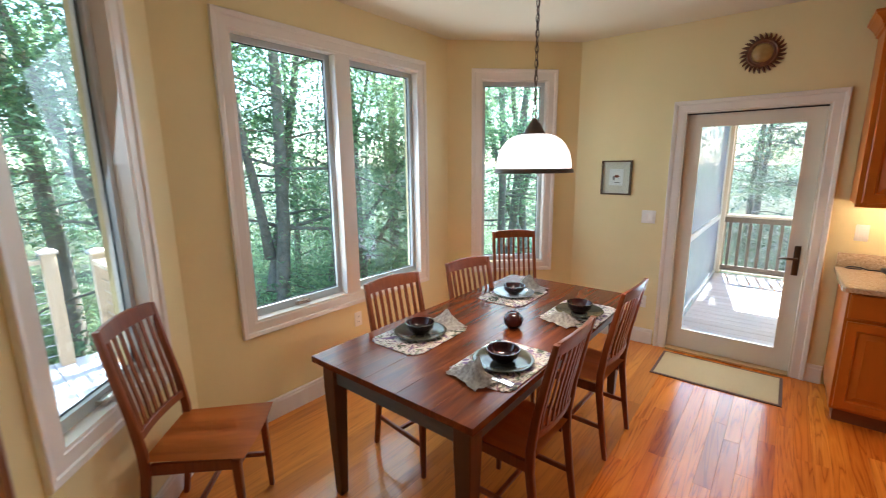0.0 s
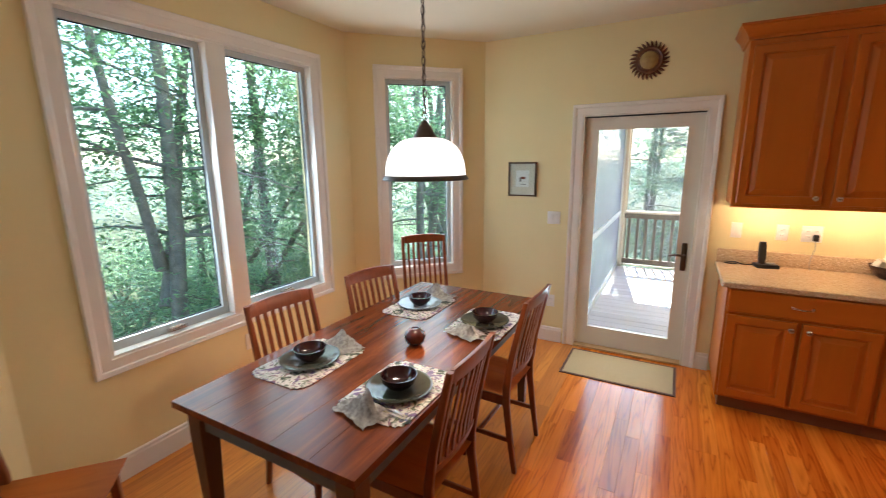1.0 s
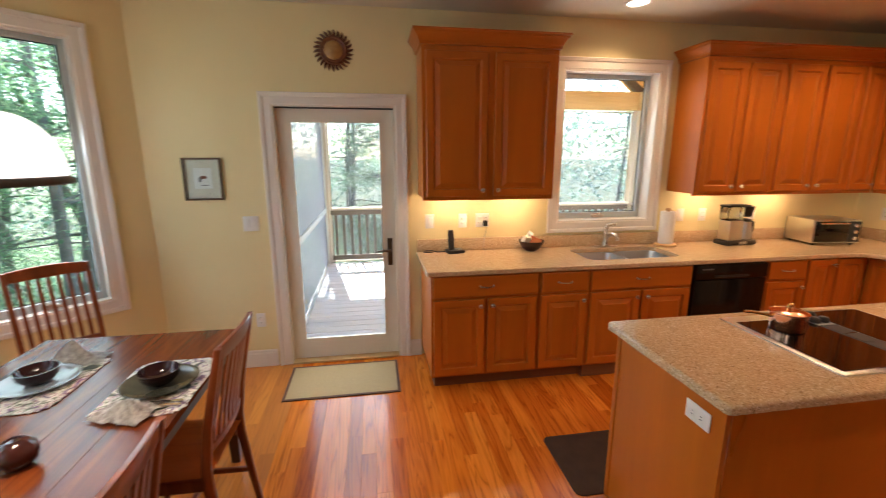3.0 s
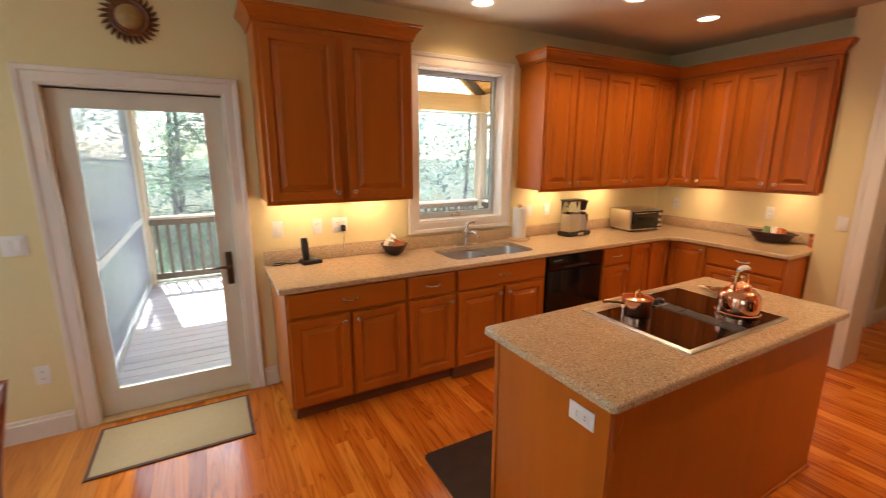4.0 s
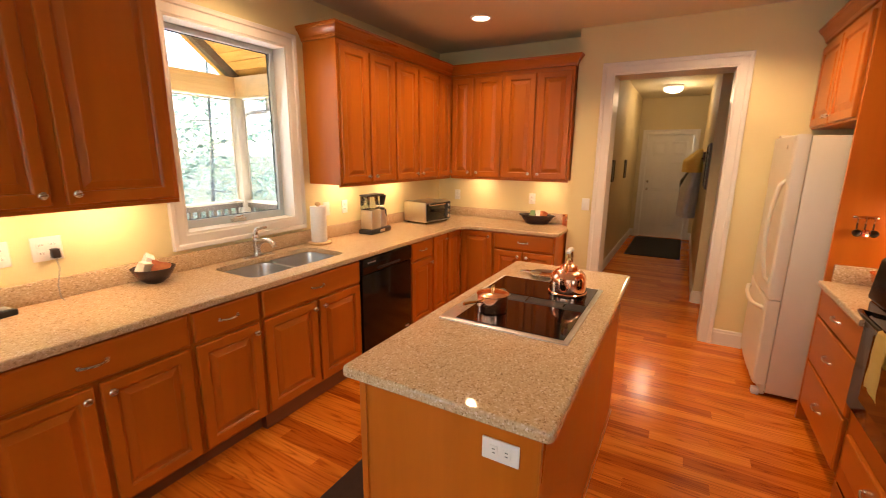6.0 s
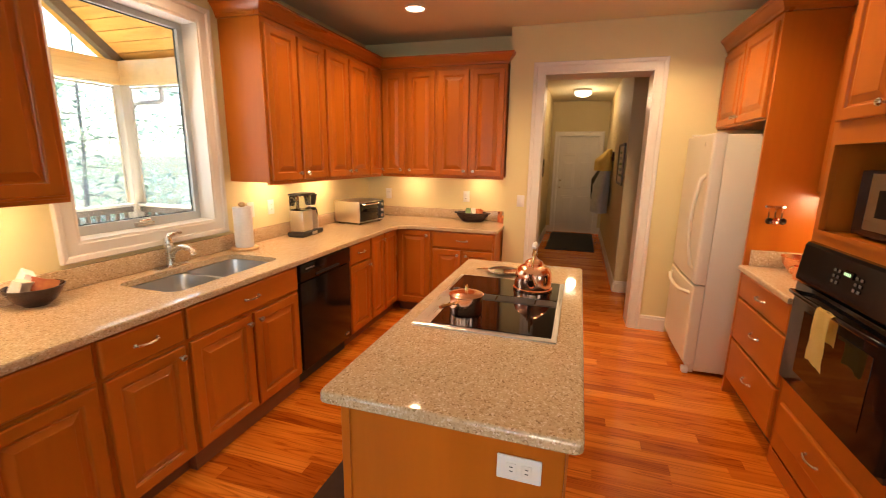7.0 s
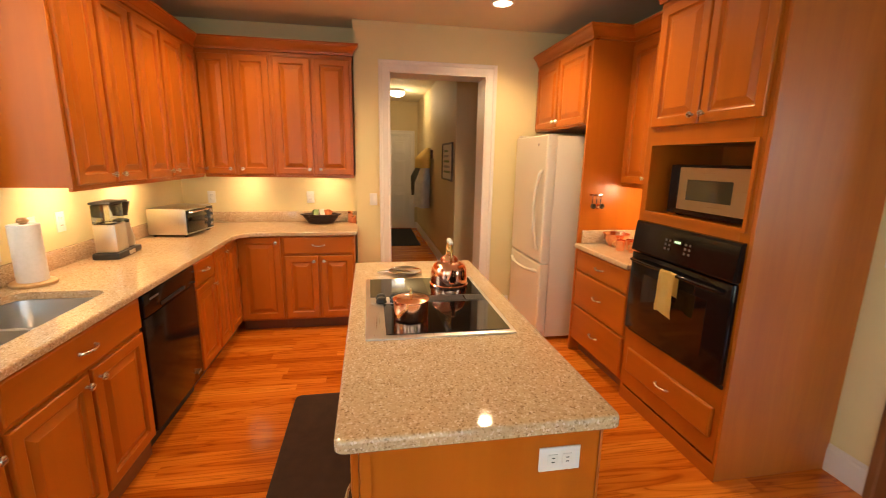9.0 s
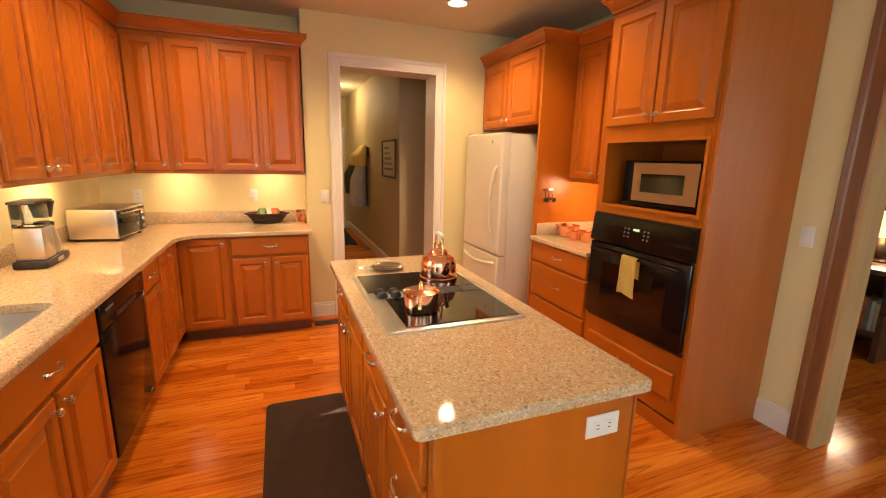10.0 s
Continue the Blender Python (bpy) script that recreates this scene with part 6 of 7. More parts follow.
bk = thing("bread_basket", pose(6.04, 4.16, Z, 0, 0, 0), "oval dark wicker basket with packets inside", "basket")
prof = [(0.085, 0.0), (0.10, 0.012), (0.125, 0.05), (0.145, 0.088), (0.15, 0.094), (0.142, 0.094), (0.12, 0.05), (0.095, 0.014), (0.001, 0.010)]
part("body", loft(bmesh.new(), [circle(r * 0.72, z + 0.004 * math.cos(0), 40, 0, 0, r * 1.15) for r, z in prof]), M_BASKET, bk)
for k in range(6):
    bm = bmesh.new()
    r = (0.10, 0.112, 0.124, 0.133, 0.141, 0.150)[k]
    tube(bm, [(r * 0.725 * math.cos(a), r * 1.16 * math.sin(a), 0.014 + k * 0.0155 + 0.003 * math.sin(a * 14)) for a in [2 * math.pi * i / 56 for i in range(57)]], 0.0055, 6)
    part("weave_ring", bm, M_BASKET, bk)
for s in (-1, 1):
    bm = bmesh.new()
    tube(bm, [(-0.03, s * 0.168, 0.085), (-0.02, s * 0.188, 0.093), (0.02, s * 0.188, 0.093), (0.03, s * 0.168, 0.085)], 0.006, 6)
    part("handle", bm, M_BASKET, bk)
packet("packet", 6.040, 4.210, Z + 0.09, 0.08, 0.06, 0.07, M_GREEN, (10, 30, 20), "crumpled green packet in a basket")
packet("packet", 6.040, 4.100, Z + 0.09, 0.08, 0.07, 0.07, M_RED, (25, 10, 60), "crumpled orange packet in a basket")
packet("packet", 6.050, 4.150, Z + 0.10, 0.08, 0.05, 0.06, M_CREAM, (-10, 20, 10), "crumpled cream packet in a basket")
for x, y, r, h_ in ((6.10, 3.88, 0.024, 0.115), (6.05, 3.845, 0.021, 0.075)):
    cn = thing("canister", pose(x, y, Z), "small brown spice canister with copper lid", "canister", "spice canisters")
    part("body", lathe([(r, 0.0), (r, h_ * 0.78), (r * 0.95, h_ * 0.8)], 20), M_RED, cn)
    part("lid", lathe([(r * 1.03, h_ * 0.805), (r * 1.03, h_ * 0.98), (r * 0.9, h_)], 20), M_COPPER, cn)

# copper things on the small worktop
for i, (x, y) in enumerate(((4.56, 1.87), (4.49, 1.81), (4.58, 1.78), (4.50, 1.72))):
    mg = thing("copper_cup", pose(x, y, Z), "small polished copper cup on the worktop", "cup", "copper cups")
    part("body", lathe([(0.028, 0.0), (0.030, 0.003), (0.034, 0.075), (0.035, 0.078), (0.032, 0.078), (0.027, 0.006), (0.001, 0.005)], 24), M_COPPER, mg)
    bm = bmesh.new()
    tube(bm, [(0.031, 0, 0.062), (0.052, 0, 0.060), (0.054, 0, 0.030), (0.030, 0, 0.020)], 0.004, 6, m=pose(0, 0, 0, 0, 0, 40 + 70 * i))
    part("handle", bm, M_BRASS, mg)
cb = solo("copper_bowl", lathe([(0.05, 0.0), (0.052, 0.004), (0.058, 0.012), (0.088, 0.055), (0.096, 0.095), (0.101, 0.098), (0.094, 0.098), (0.084, 0.055), (0.05, 0.016), (0.001, 0.014)], 36), M_COPPER, pose(4.735, 1.80, Z), "polished copper bowl on the worktop", "bowl")
hk = thing("utensil_rack", pose(4.8695, 1.93, 1.30, 0, 0, -90), "small hook rail with hanging measuring cups", "rack")
part("rail", B(-0.055, 0.055, -0.012, -0.0005, -0.008, 0.008, 0.003), M_CHROME, hk)
for i, x in enumerate((-0.035, 0.0, 0.035)):
    part("hook", slat_bar(bmesh.new(), [(x, -0.013, 0.0), (x, -0.024, -0.01), (x, -0.02, -0.03), (x, -0.014, -0.03)], 0.006, 0.003), M_CHROME, hk)
    cup_ = part("measuring_cup", lathe([(0.012, 0.0), (0.019, 0.003), (0.021, 0.022), (0.019, 0.022), (0.001, 0.004)], 16, m=Matrix.Translation((x, -0.026, -0.085)) @ pose(0, 0, 0, 90)), M_BRONZE if i != 1 else M_COPPER, hk, "dark hanging measuring cup")
    part("stem", slat_bar(bmesh.new(), [(x, -0.024, -0.068), (x, -0.020, -0.032)], 0.008, 0.002), M_BRONZE, cup_)

# ---- hall things ----
hp = thing("picture", pose(7.60, 2.6205, 1.52, 0, 0, 180), "framed pale map print in the hall", "picture")
part("frame", frame_bm(-0.38, 0.38, -0.25, 0.25, -0.022, -0.0005, 0.024), M_RIM, hp, "dark wood frame", smooth=None)
part("print", B(-0.358, 0.358, -0.008, -0.001, -0.228, 0.228), M_ART, hp, smooth=None)
for k in range(5):
    part("printed_shape", B(-0.25, 0.22 - 0.05 * k, -0.0095, -0.0082, -0.15 + 0.07 * k, -0.12 + 0.07 * k), M_GREYP if k % 2 else M_GREEN, hp, smooth=None)
rk = thing("coat_rack", pose(9.45, 2.6205, 1.62, 0, 0, 180), "dark wooden coat rack with pegs on the hall wall", "coat rack")
part("board", B(-0.60, 0.44, -0.022, -0.0005, -0.06, 0.08, 0.004), M_LEG, rk)
for i in range(4):
    part("peg", lathe([(0.010, 0.0), (0.008, 0.05), (0.014, 0.058), (0.001, 0.064)], 12, m=Matrix.Translation((-0.42 + 0.28 * i, -0.0225, -0.02)) @ pose(0, 0, 0, 70)), M_BRONZE, rk)


def hung(name, x, z, w, h_, material, label, seed):
    bm = bmesh.new()
    loops = []
    for i in range(11):
        v = i / 10
        ww = w * (0.35 + 0.65 * min(1, v * 2.2)) * (1 + 0.06 * noise.noise(Vector((v * 5, seed, 0))))
        dd = 0.05 + 0.17 * min(1, v * 2.0)
        loops.append([(ww / 2 * math.cos(a), -dd / 2 - 0.036 + dd / 2 * math.sin(a) * (1 + 0.3 * math.sin(a * 5 + seed + v * 2)), -h_ * v) for a in [2 * math.pi * k / 20 for k in range(20)]])
    loft(bm, loops)
    return solo(name, bm, material, pose(x, 2.6205, z, 0, 0, 180), label, "clothes", "clothes on the coat rack", smooth=60)


hung("coat", 9.30, 1.60, 0.60, 0.88, M_COAT, "blue-grey coat hanging from the coat rack", 1)
hung("coat", 9.86, 1.60, 0.34, 0.72, M_BLACK, "black coat hanging from the coat rack", 2)
hung("scarf", 9.14, 1.74, 0.40, 0.34, M_YELLOW, "yellow hat and scarf hanging from the coat rack", 3)
for x in (8.15, 9.5):
    wh = thing("wall_hanging", pose(x, 3.7495, 1.42), "small dark framed wall hanging in the hall", "picture", "hall hangings")
    part("frame", frame_bm(-0.10, 0.10, -0.15, 0.15, -0.02, -0.0005, 0.02), M_BRONZE, wh, smooth=None)
    part("print", B(-0.082, 0.082, -0.01, -0.001, -0.132, 0.132), M_GREYP, wh, smooth=None)

# ---- next room, seen past the cased opening ----
ds = thing("writing_desk", pose(4.22, -0.62, 0), "dark wooden desk with a book shelf below in the next room", "desk")
part("top", B(-0.72, 0.72, -0.32, 0.32, 0.72, 0.755, 0.005), M_DARKW, ds, "reddish dark desk top")
for s in (-1, 1):
    part("side", B(s * 0.69 - 0.02, s * 0.69 + 0.02, -0.30, 0.30, 0.001, 0.7195, 0.003, 1), M_DARKW, ds)
part("shelf", B(-0.669, 0.669, -0.29, 0.29, 0.20, 0.225, 0.002, 1), M_DARKW, ds)
part("back", B(-0.669, 0.669, -0.30, -0.2905, 0.001, 0.7195), M_DARKW, ds, smooth=None)
for k in range(16):
    solo("book", B(-0.014, 0.014, -0.08, 0.08, 0.0006, 0.24 + 0.012 * (k % 4), 0.002, 1), (M_CREAM, M_COAT, M_GREYP, M_RED)[k % 4], pose(3.60 + 0.031 * k, -0.50, 0.2252), "upright book on the shelf of a dark desk", "book", "books on the desk shelf")
tl = thing("table_lamp", pose(3.80, -0.72, 0.7555), "lit table lamp with a warm patterned shade", "lamp")
part("base", lathe([(0.07, 0.0), (0.075, 0.01), (0.03, 0.03), (0.05, 0.08), (0.055, 0.12), (0.02, 0.18), (0.012, 0.24)], 24), M_BRONZE, tl)
part("shade", lathe([(0.15, 0.22), (0.11, 0.42)], 28, False, False), M_LAMPSHADE, tl, "glowing fabric shade")

# ---- outside: ground, porch, deck ----
GZ = -3.4
bm = bmesh.new()
n = 48
xs = [(-1 if k < 0 else 1) * (abs(k) / 24) ** 3 * 600 + k * 1.2 for k in range(-24, 25)]
gv = [[bm.verts.new((x, y, GZ + 0.5 * noise.noise(Vector((x * 0.08, y * 0.08, 0))) + 0.004 * min(60, math.hypot(x, y)) * noise.noise(Vector((x * 0.02, y * 0.02, 5))))) for y in xs] for x in xs]
for i in range(len(xs) - 1):
    for j in range(len(xs) - 1):
        bm.faces.new((gv[i][j], gv[i + 1][j], gv[i + 1][j + 1], gv[i][j + 1]))
structure("ground", bm, M_SOIL, "leafy brown and green woodland ground", "ground", smooth=60)
# house foundation under the rooms
bm = bmesh.new()
box(bm, -0.85, 12.0, -3.9, 5.5, GZ - 1, -0.251)
structure("foundation", bm, M_EXT, "plain grey house foundation", "wall")

PX0, PX1, PY0, PY1, PZ = 0.77, 6.25, 5.63, 9.22, -0.05
bm = bmesh.new()
box(bm, PX0, PX1, PY0, PY1, PZ - 0.22, PZ - 0.031)
porch = structure("porch_floor", bm, M_RAILW, "pale grey painted porch deck boards", "porch floor")
bmd = bmesh.new()
box(bmd, 0, PX1 - PX0, 0, 0.134, -0.03, 0)
plank = mesh_of(bev(bmd, 0.003, 1), "deck_board", M_DECK)
k = 0
while PY0 + 0.14 * (k + 1) < PY1 + 0.02:
    ob = new("deck_board", plank)
    ob.parent = porch
    ob.location = (PX0, PY0 + 0.14 * k, PZ)
    k += 1
for x in (1.2, 6.0):
    for y in (5.9, 9.0):
        structure("porch_pier", B(x - 0.1, x + 0.1, y - 0.1, y + 0.1, GZ - 1, PZ - 0.221), M_RAILW, "weathered wooden porch pier", "post")


def porch_post(x, y, z1=2.45, w=0.07):
    p = solo("porch_post", B(-w, w, -w, w, 0.0006, z1 - PZ, 0.006), M_POSTW, pose(x, y, PZ), "tan painted square porch post", "post", "porch posts")
    return p


for x, y in ((PX0 + 0.03, PY1 - 0.08), (3.5, PY1 - 0.08), (PX1 - 0.05, PY1 - 0.08), (PX1 - 0.05, PY0 + 0.12), (PX0 + 0.03, PY0 + 0.12)):
    porch_post(x, y)


def railing(x0, y0, x1, y1, label):
    L = math.hypot(x1 - x0, y1 - y0)
    m = pose(x0, y0, PZ, 0, 0, math.degrees(math.atan2(y1 - y0, x1 - x0)))
    r = thing("porch_railing", m, label, "railing", "porch railings")
    # The top rail borrows the pale post colour to show sunlight on it.
    part("top_rail", B(0, L, -0.045, 0.045, 0.88, 0.92, 0.006), M_POSTW, r)
    part("sub_rail", B(0, L, -0.02, 0.02, 0.80, 0.8795, 0.002, 1), M_RAILW, r)
    part("bottom_rail", B(0, L, -0.02, 0.02, 0.05, 0.13, 0.002, 1), M_RAILW, r)
    k = 0.08
    first = None
    while k < L - 0.04:
        if first is None:
            first = part("baluster", B(-0.019, 0.019, -0.019, 0.019, 0.1305, 0.7995), M_RAILW, r, at=Matrix.Translation((k, 0, 0)), smooth=None)
        else:
            o = new("baluster", first.data)
            o.parent = r
            o.location = (k, 0, 0)
        k += 0.125
    return r


railing(PX0 + 0.10, PY1 - 0.08, 3.43, PY1 - 0.08, "weathered brown porch railing with square balusters")
railing(3.57, PY1 - 0.08, PX1 - 0.12, PY1 - 0.08, "weathered brown porch railing with square balusters")
railing(PX1 - 0.05, PY1 - 0.16, PX1 - 0.05, PY0 + 0.19, "weathered brown porch railing along the side")

sw = thing("screen_wall", pose(PX0 + 0.03, PY0 + 0.19, PZ, 0, 0, 90), "grey insect screen wall in a pale frame", "screen")
L = PY1 - 0.15 - PY0 - 0.19
part("frame", frame_bm(0, L, 0.0008, 2.49, -0.02, 0.02, 0.05), M_SASH, sw, smooth=None)
part("mid_rail", B(0.051, L - 0.051, -0.02, 0.02, 0.86, 0.93, 0.003), M_SASH, sw)
for a, b in ((0.05, 0.86), (0.93, 2.44)):
    part("mesh_sheet", B(0.051, L - 0.051, -0.003, 0.003, a, b), M_SCREEN, sw, "grey insect mesh", smooth=None)

for xa, ya, xb, yb in ((PX0 + 0.101, PY1 - 0.02, 3.43, PY1 - 0.02), (3.57, PY1 - 0.02, PX1 - 0.121, PY1 - 0.02), (PX1 + 0.012, PY0 + 0.20, PX1 + 0.012, PY1 - 0.16)):
    L = math.hypot(xb - xa, yb - ya)
    sc = thing("porch_screen", pose(xa, ya, PZ, 0, 0, math.degrees(math.atan2(yb - ya, xb - xa))), "fine grey insect screen in a slim frame on the porch", "screen", "porch screens")
    part("frame", frame_bm(0, L, 0.0008, 2.49, -0.008, 0.008, 0.022), M_POSTW, sc, smooth=None)
    part("mesh_sheet", B(0.0225, L - 0.0225, -0.002, 0.002, 0.0235, 2.4675), M_SCREEN_FINE, sc, "fine grey insect mesh", smooth=None).visible_shadow = False

solo("downspout", tube(bmesh.new(), [(6.45, 9.30, 2.20), (6.45, 9.23, 2.265), (6.45, 8.80, 2.265), (6.45, 8.74, 2.29), (6.45, 8.73, 2.36), (6.45, 8.73, 2.72)], 0.035, 10), M_TRIM, pose(0, 0, 0), "white gutter elbow outside the porch", "downspout")
ptab = thing("porch_table", pose(5.86, 8.72, PZ), "low pale slatted side table on the porch", "table")
for k in range(6):
    part("slat", B(-0.24, 0.24, -0.24 + 0.083 * k, -0.175 + 0.083 * k, 0.66, 0.68, 0.003, 1), M_DECK, ptab)
for sx in (-1, 1):
    part("rail", B(sx * 0.20 - 0.015, sx * 0.20 + 0.015, -0.235, 0.235, 0.62, 0.6595), M_DECK, ptab, smooth=None)
    for sy in (-1, 1):
        part("leg", B(sx * 0.20 - 0.018, sx * 0.20 + 0.018, sy * 0.20 - 0.018, sy * 0.20 + 0.018, 0.0006, 0.6195), M_DECK, ptab, smooth=None)

# porch beams, gable and pine ceiling
RIDGE_X, RIDGE_Z = 3.5, 4.95
bmn = thing("porch_beam", pose(0, 0, 0), "honey pine porch header beam", "beam", "porch beams")
part("beam", B(PX0 - 0.05, PX1 + 0.04, PY1 - 0.17, PY1 - 0.01, 2.452, 2.75, 0.006), M_BEAM, bmn)
for x in (PX0 + 0.03, PX1 - 0.05):
    b_ = thing("porch_beam", pose(0, 0, 0), "honey pine porch side beam", "beam", "porch beams")
    part("beam", B(x - 0.08, x + 0.08, PY0 + 0.03, PY1 - 0.172, 2.452, 2.75, 0.006), M_BEAM, b_)
for s, xe in ((-1, PX0 - 0.05), (1, PX1 + 0.04)):
    bm = bmesh.new()
    d = Vector((RIDGE_X - xe, 0, RIDGE_Z - 2.75))
    nb, u = 22, d.normalized()
    nrm = Vector((-u.z, 0, u.x)) * (1 if s < 0 else -1)
    for k in range(nb):
        a, b = Vector((xe, 0, 2.752)) + d * (k / nb), Vector((xe, 0, 2.752)) + d * ((k + 0.945) / nb)
        loft(bm, [[a + Vector((0, y, 0)), b + Vector((0, y, 0)), b + nrm * 0.02 + Vector((0, y, 0)), a + nrm * 0.02 + Vector((0, y, 0))] for y in (PY0, PY1 + 0.25)])
    loft(bm, [[Vector((xe, y, 2.752)) + nrm * 0.022 - u * 0.3, Vector((RIDGE_X, y, RIDGE_Z)) + nrm * 0.022, Vector((RIDGE_X, y, RIDGE_Z)) + nrm * 0.12, Vector((xe, y, 2.752)) + nrm * 0.12 - u * 0.3] for y in (PY0, PY1 + 0.3)])
    structure("porch_ceiling", bm, M_PINE, "knotty honey pine board porch ceiling", "ceiling")
    bm = bmesh.new()
    off = -nrm * 0.002
    loft(bm, [[Vector((xe, y, 2.752)) + off, Vector((RIDGE_X, y, RIDGE_Z)) + off, Vector((RIDGE_X, y, RIDGE_Z)) - nrm * 0.12, Vector((xe, y, 2.752)) - nrm * 0.12] for y in (PY1 - 0.14, PY1 - 0.04)])
    structure("gable_rafter", bm, M_RAILW, "grey-brown gable rafter of the porch", "beam")
bm = bmesh.new()
loft(bm, [[(PX0 - 0.05, y, 2.755), (PX1 + 0.04, y, 2.755), (RIDGE_X, y, RIDGE_Z)] for y in (PY0 - 0.015, PY0 + 0.02)])
structure("wall_gable", bm, M_EXT, "painted gable wall over the porch", "wall")

# deck beside the bay
DZ = -0.10
bm = bmesh.new()
box(bm, -3.5, -1.12, -2.6, 2.4, DZ - 0.2, DZ - 0.031)
deck = structure("deck", bm, M_CEDAR, "pale new timber deck beside the bay", "deck")
bmd = bmesh.new()
box(bmd, 0, 2.38, 0, 0.134, -0.03, 0)
plank2 = mesh_of(bev(bmd, 0.003, 1), "deck_board", M_DECK)
for k in range(35):
    ob = new("deck_board", plank2)
    ob.parent = deck
    ob.location = (-3.5, -2.55 + 0.14 * k, DZ)
for x, y in ((-3.3, -2.4), (-3.3, 2.2), (-1.3, -2.4), (-1.3, 2.2)):
    structure("deck_pier", B(x - 0.08, x + 0.08, y - 0.08, y + 0.08, GZ - 1, DZ - 0.201), M_CEDAR, "timber deck pier", "post")


def cable_rail(pts, label):
    """Posts with caps, a flat handrail and taut cables from point to point."""
    r = thing("deck_railing", pose(0, 0, DZ), label, "railing", "deck railings")
    for x, y in pts:
        p = part("post", B(x - 0.05, x + 0.05, y - 0.05, y + 0.05, 0.0006, 1.03, 0.004), M_CEDAR, r, "pale timber post")
        part("cap", loft(bmesh.new(), [rect(x - w, x + w, y - w, y + w, z) for w, z in ((0.066, 1.031), (0.068, 1.05), (0.058, 1.06), (0.001, 1.085))]), M_TRIM, p, "white post cap")
    for (xa, ya), (xb, yb) in zip(pts, pts[1:]):
        a, b = Vector((xa, ya, 0)), Vector((xb, yb, 0))
        u = (b - a).normalized()
        side = Vector((-u.y, u.x, 0))
        part("handrail", slat_bar(bmesh.new(), [a + u * 0.06 + Vector((0, 0, 0.97)), b - u * 0.06 + Vector((0, 0, 0.97))], 0.12, 0.035, side), M_CEDAR, r, "wide pale handrail")
        for k in range(8):
            bm = bmesh.new()
            tube(bm, [a + u * 0.05 + Vector((0, 0, 0.10 + 0.10 * k)), b - u * 0.05 + Vector((0, 0, 0.10 + 0.10 * k))], 0.004, 5)
            part("cable", bm, M_STEEL, r, "taut steel cable")
    return r


cable_rail([(-3.10, 2.30), (-2.15, 2.30), (-1.22, 2.30)], "timber deck railing with steel cables along the house side")
cable_rail([(-3.42, 2.02), (-3.42, 0.5), (-3.42, -1.0), (-3.42, -2.5)], "timber deck railing with steel cables along the outer edge")

# ---- woodland ----


def leaf_mesh(name, clumps, per, size, material, rnd):
    """Many small folded leaves scattered in clumps."""
    vs, fs = [], []
    for c, r in clumps:
        for _ in range(per):
            d = Vector((rnd.gauss(0, 1), rnd.gauss(0, 1), rnd.gauss(0, 0.55)))
            p = c + d * r * 0.55
            a, b, t = rnd.uniform(0, 6.28), rnd.uniform(-0.7, 0.7), rnd.uniform(-0.6, 0.6)
            s = size * rnd.uniform(0.6, 1.35)
            u = Vector((math.cos(a) * math.cos(b), math.sin(a) * math.cos(b), math.sin(b)))
            w = u.cross(Vector((math.sin(t), 0, math.cos(t)))).normalized()
            i = len(vs)
            vs += [p - u * s, p + w * s * 0.42 - u * s * 0.1 + Vector((0, 0, s * 0.1)), p + u * s, p - w * s * 0.42 - u * s * 0.1 + Vector((0, 0, s * 0.1))]
            fs += [(i, i + 1, i + 2), (i, i + 2, i + 3)]
    me = bpy.data.meshes.new(name)
    me.from_pydata([tuple(v) for v in vs], [], fs)
    me.materials.append(material)
    return me


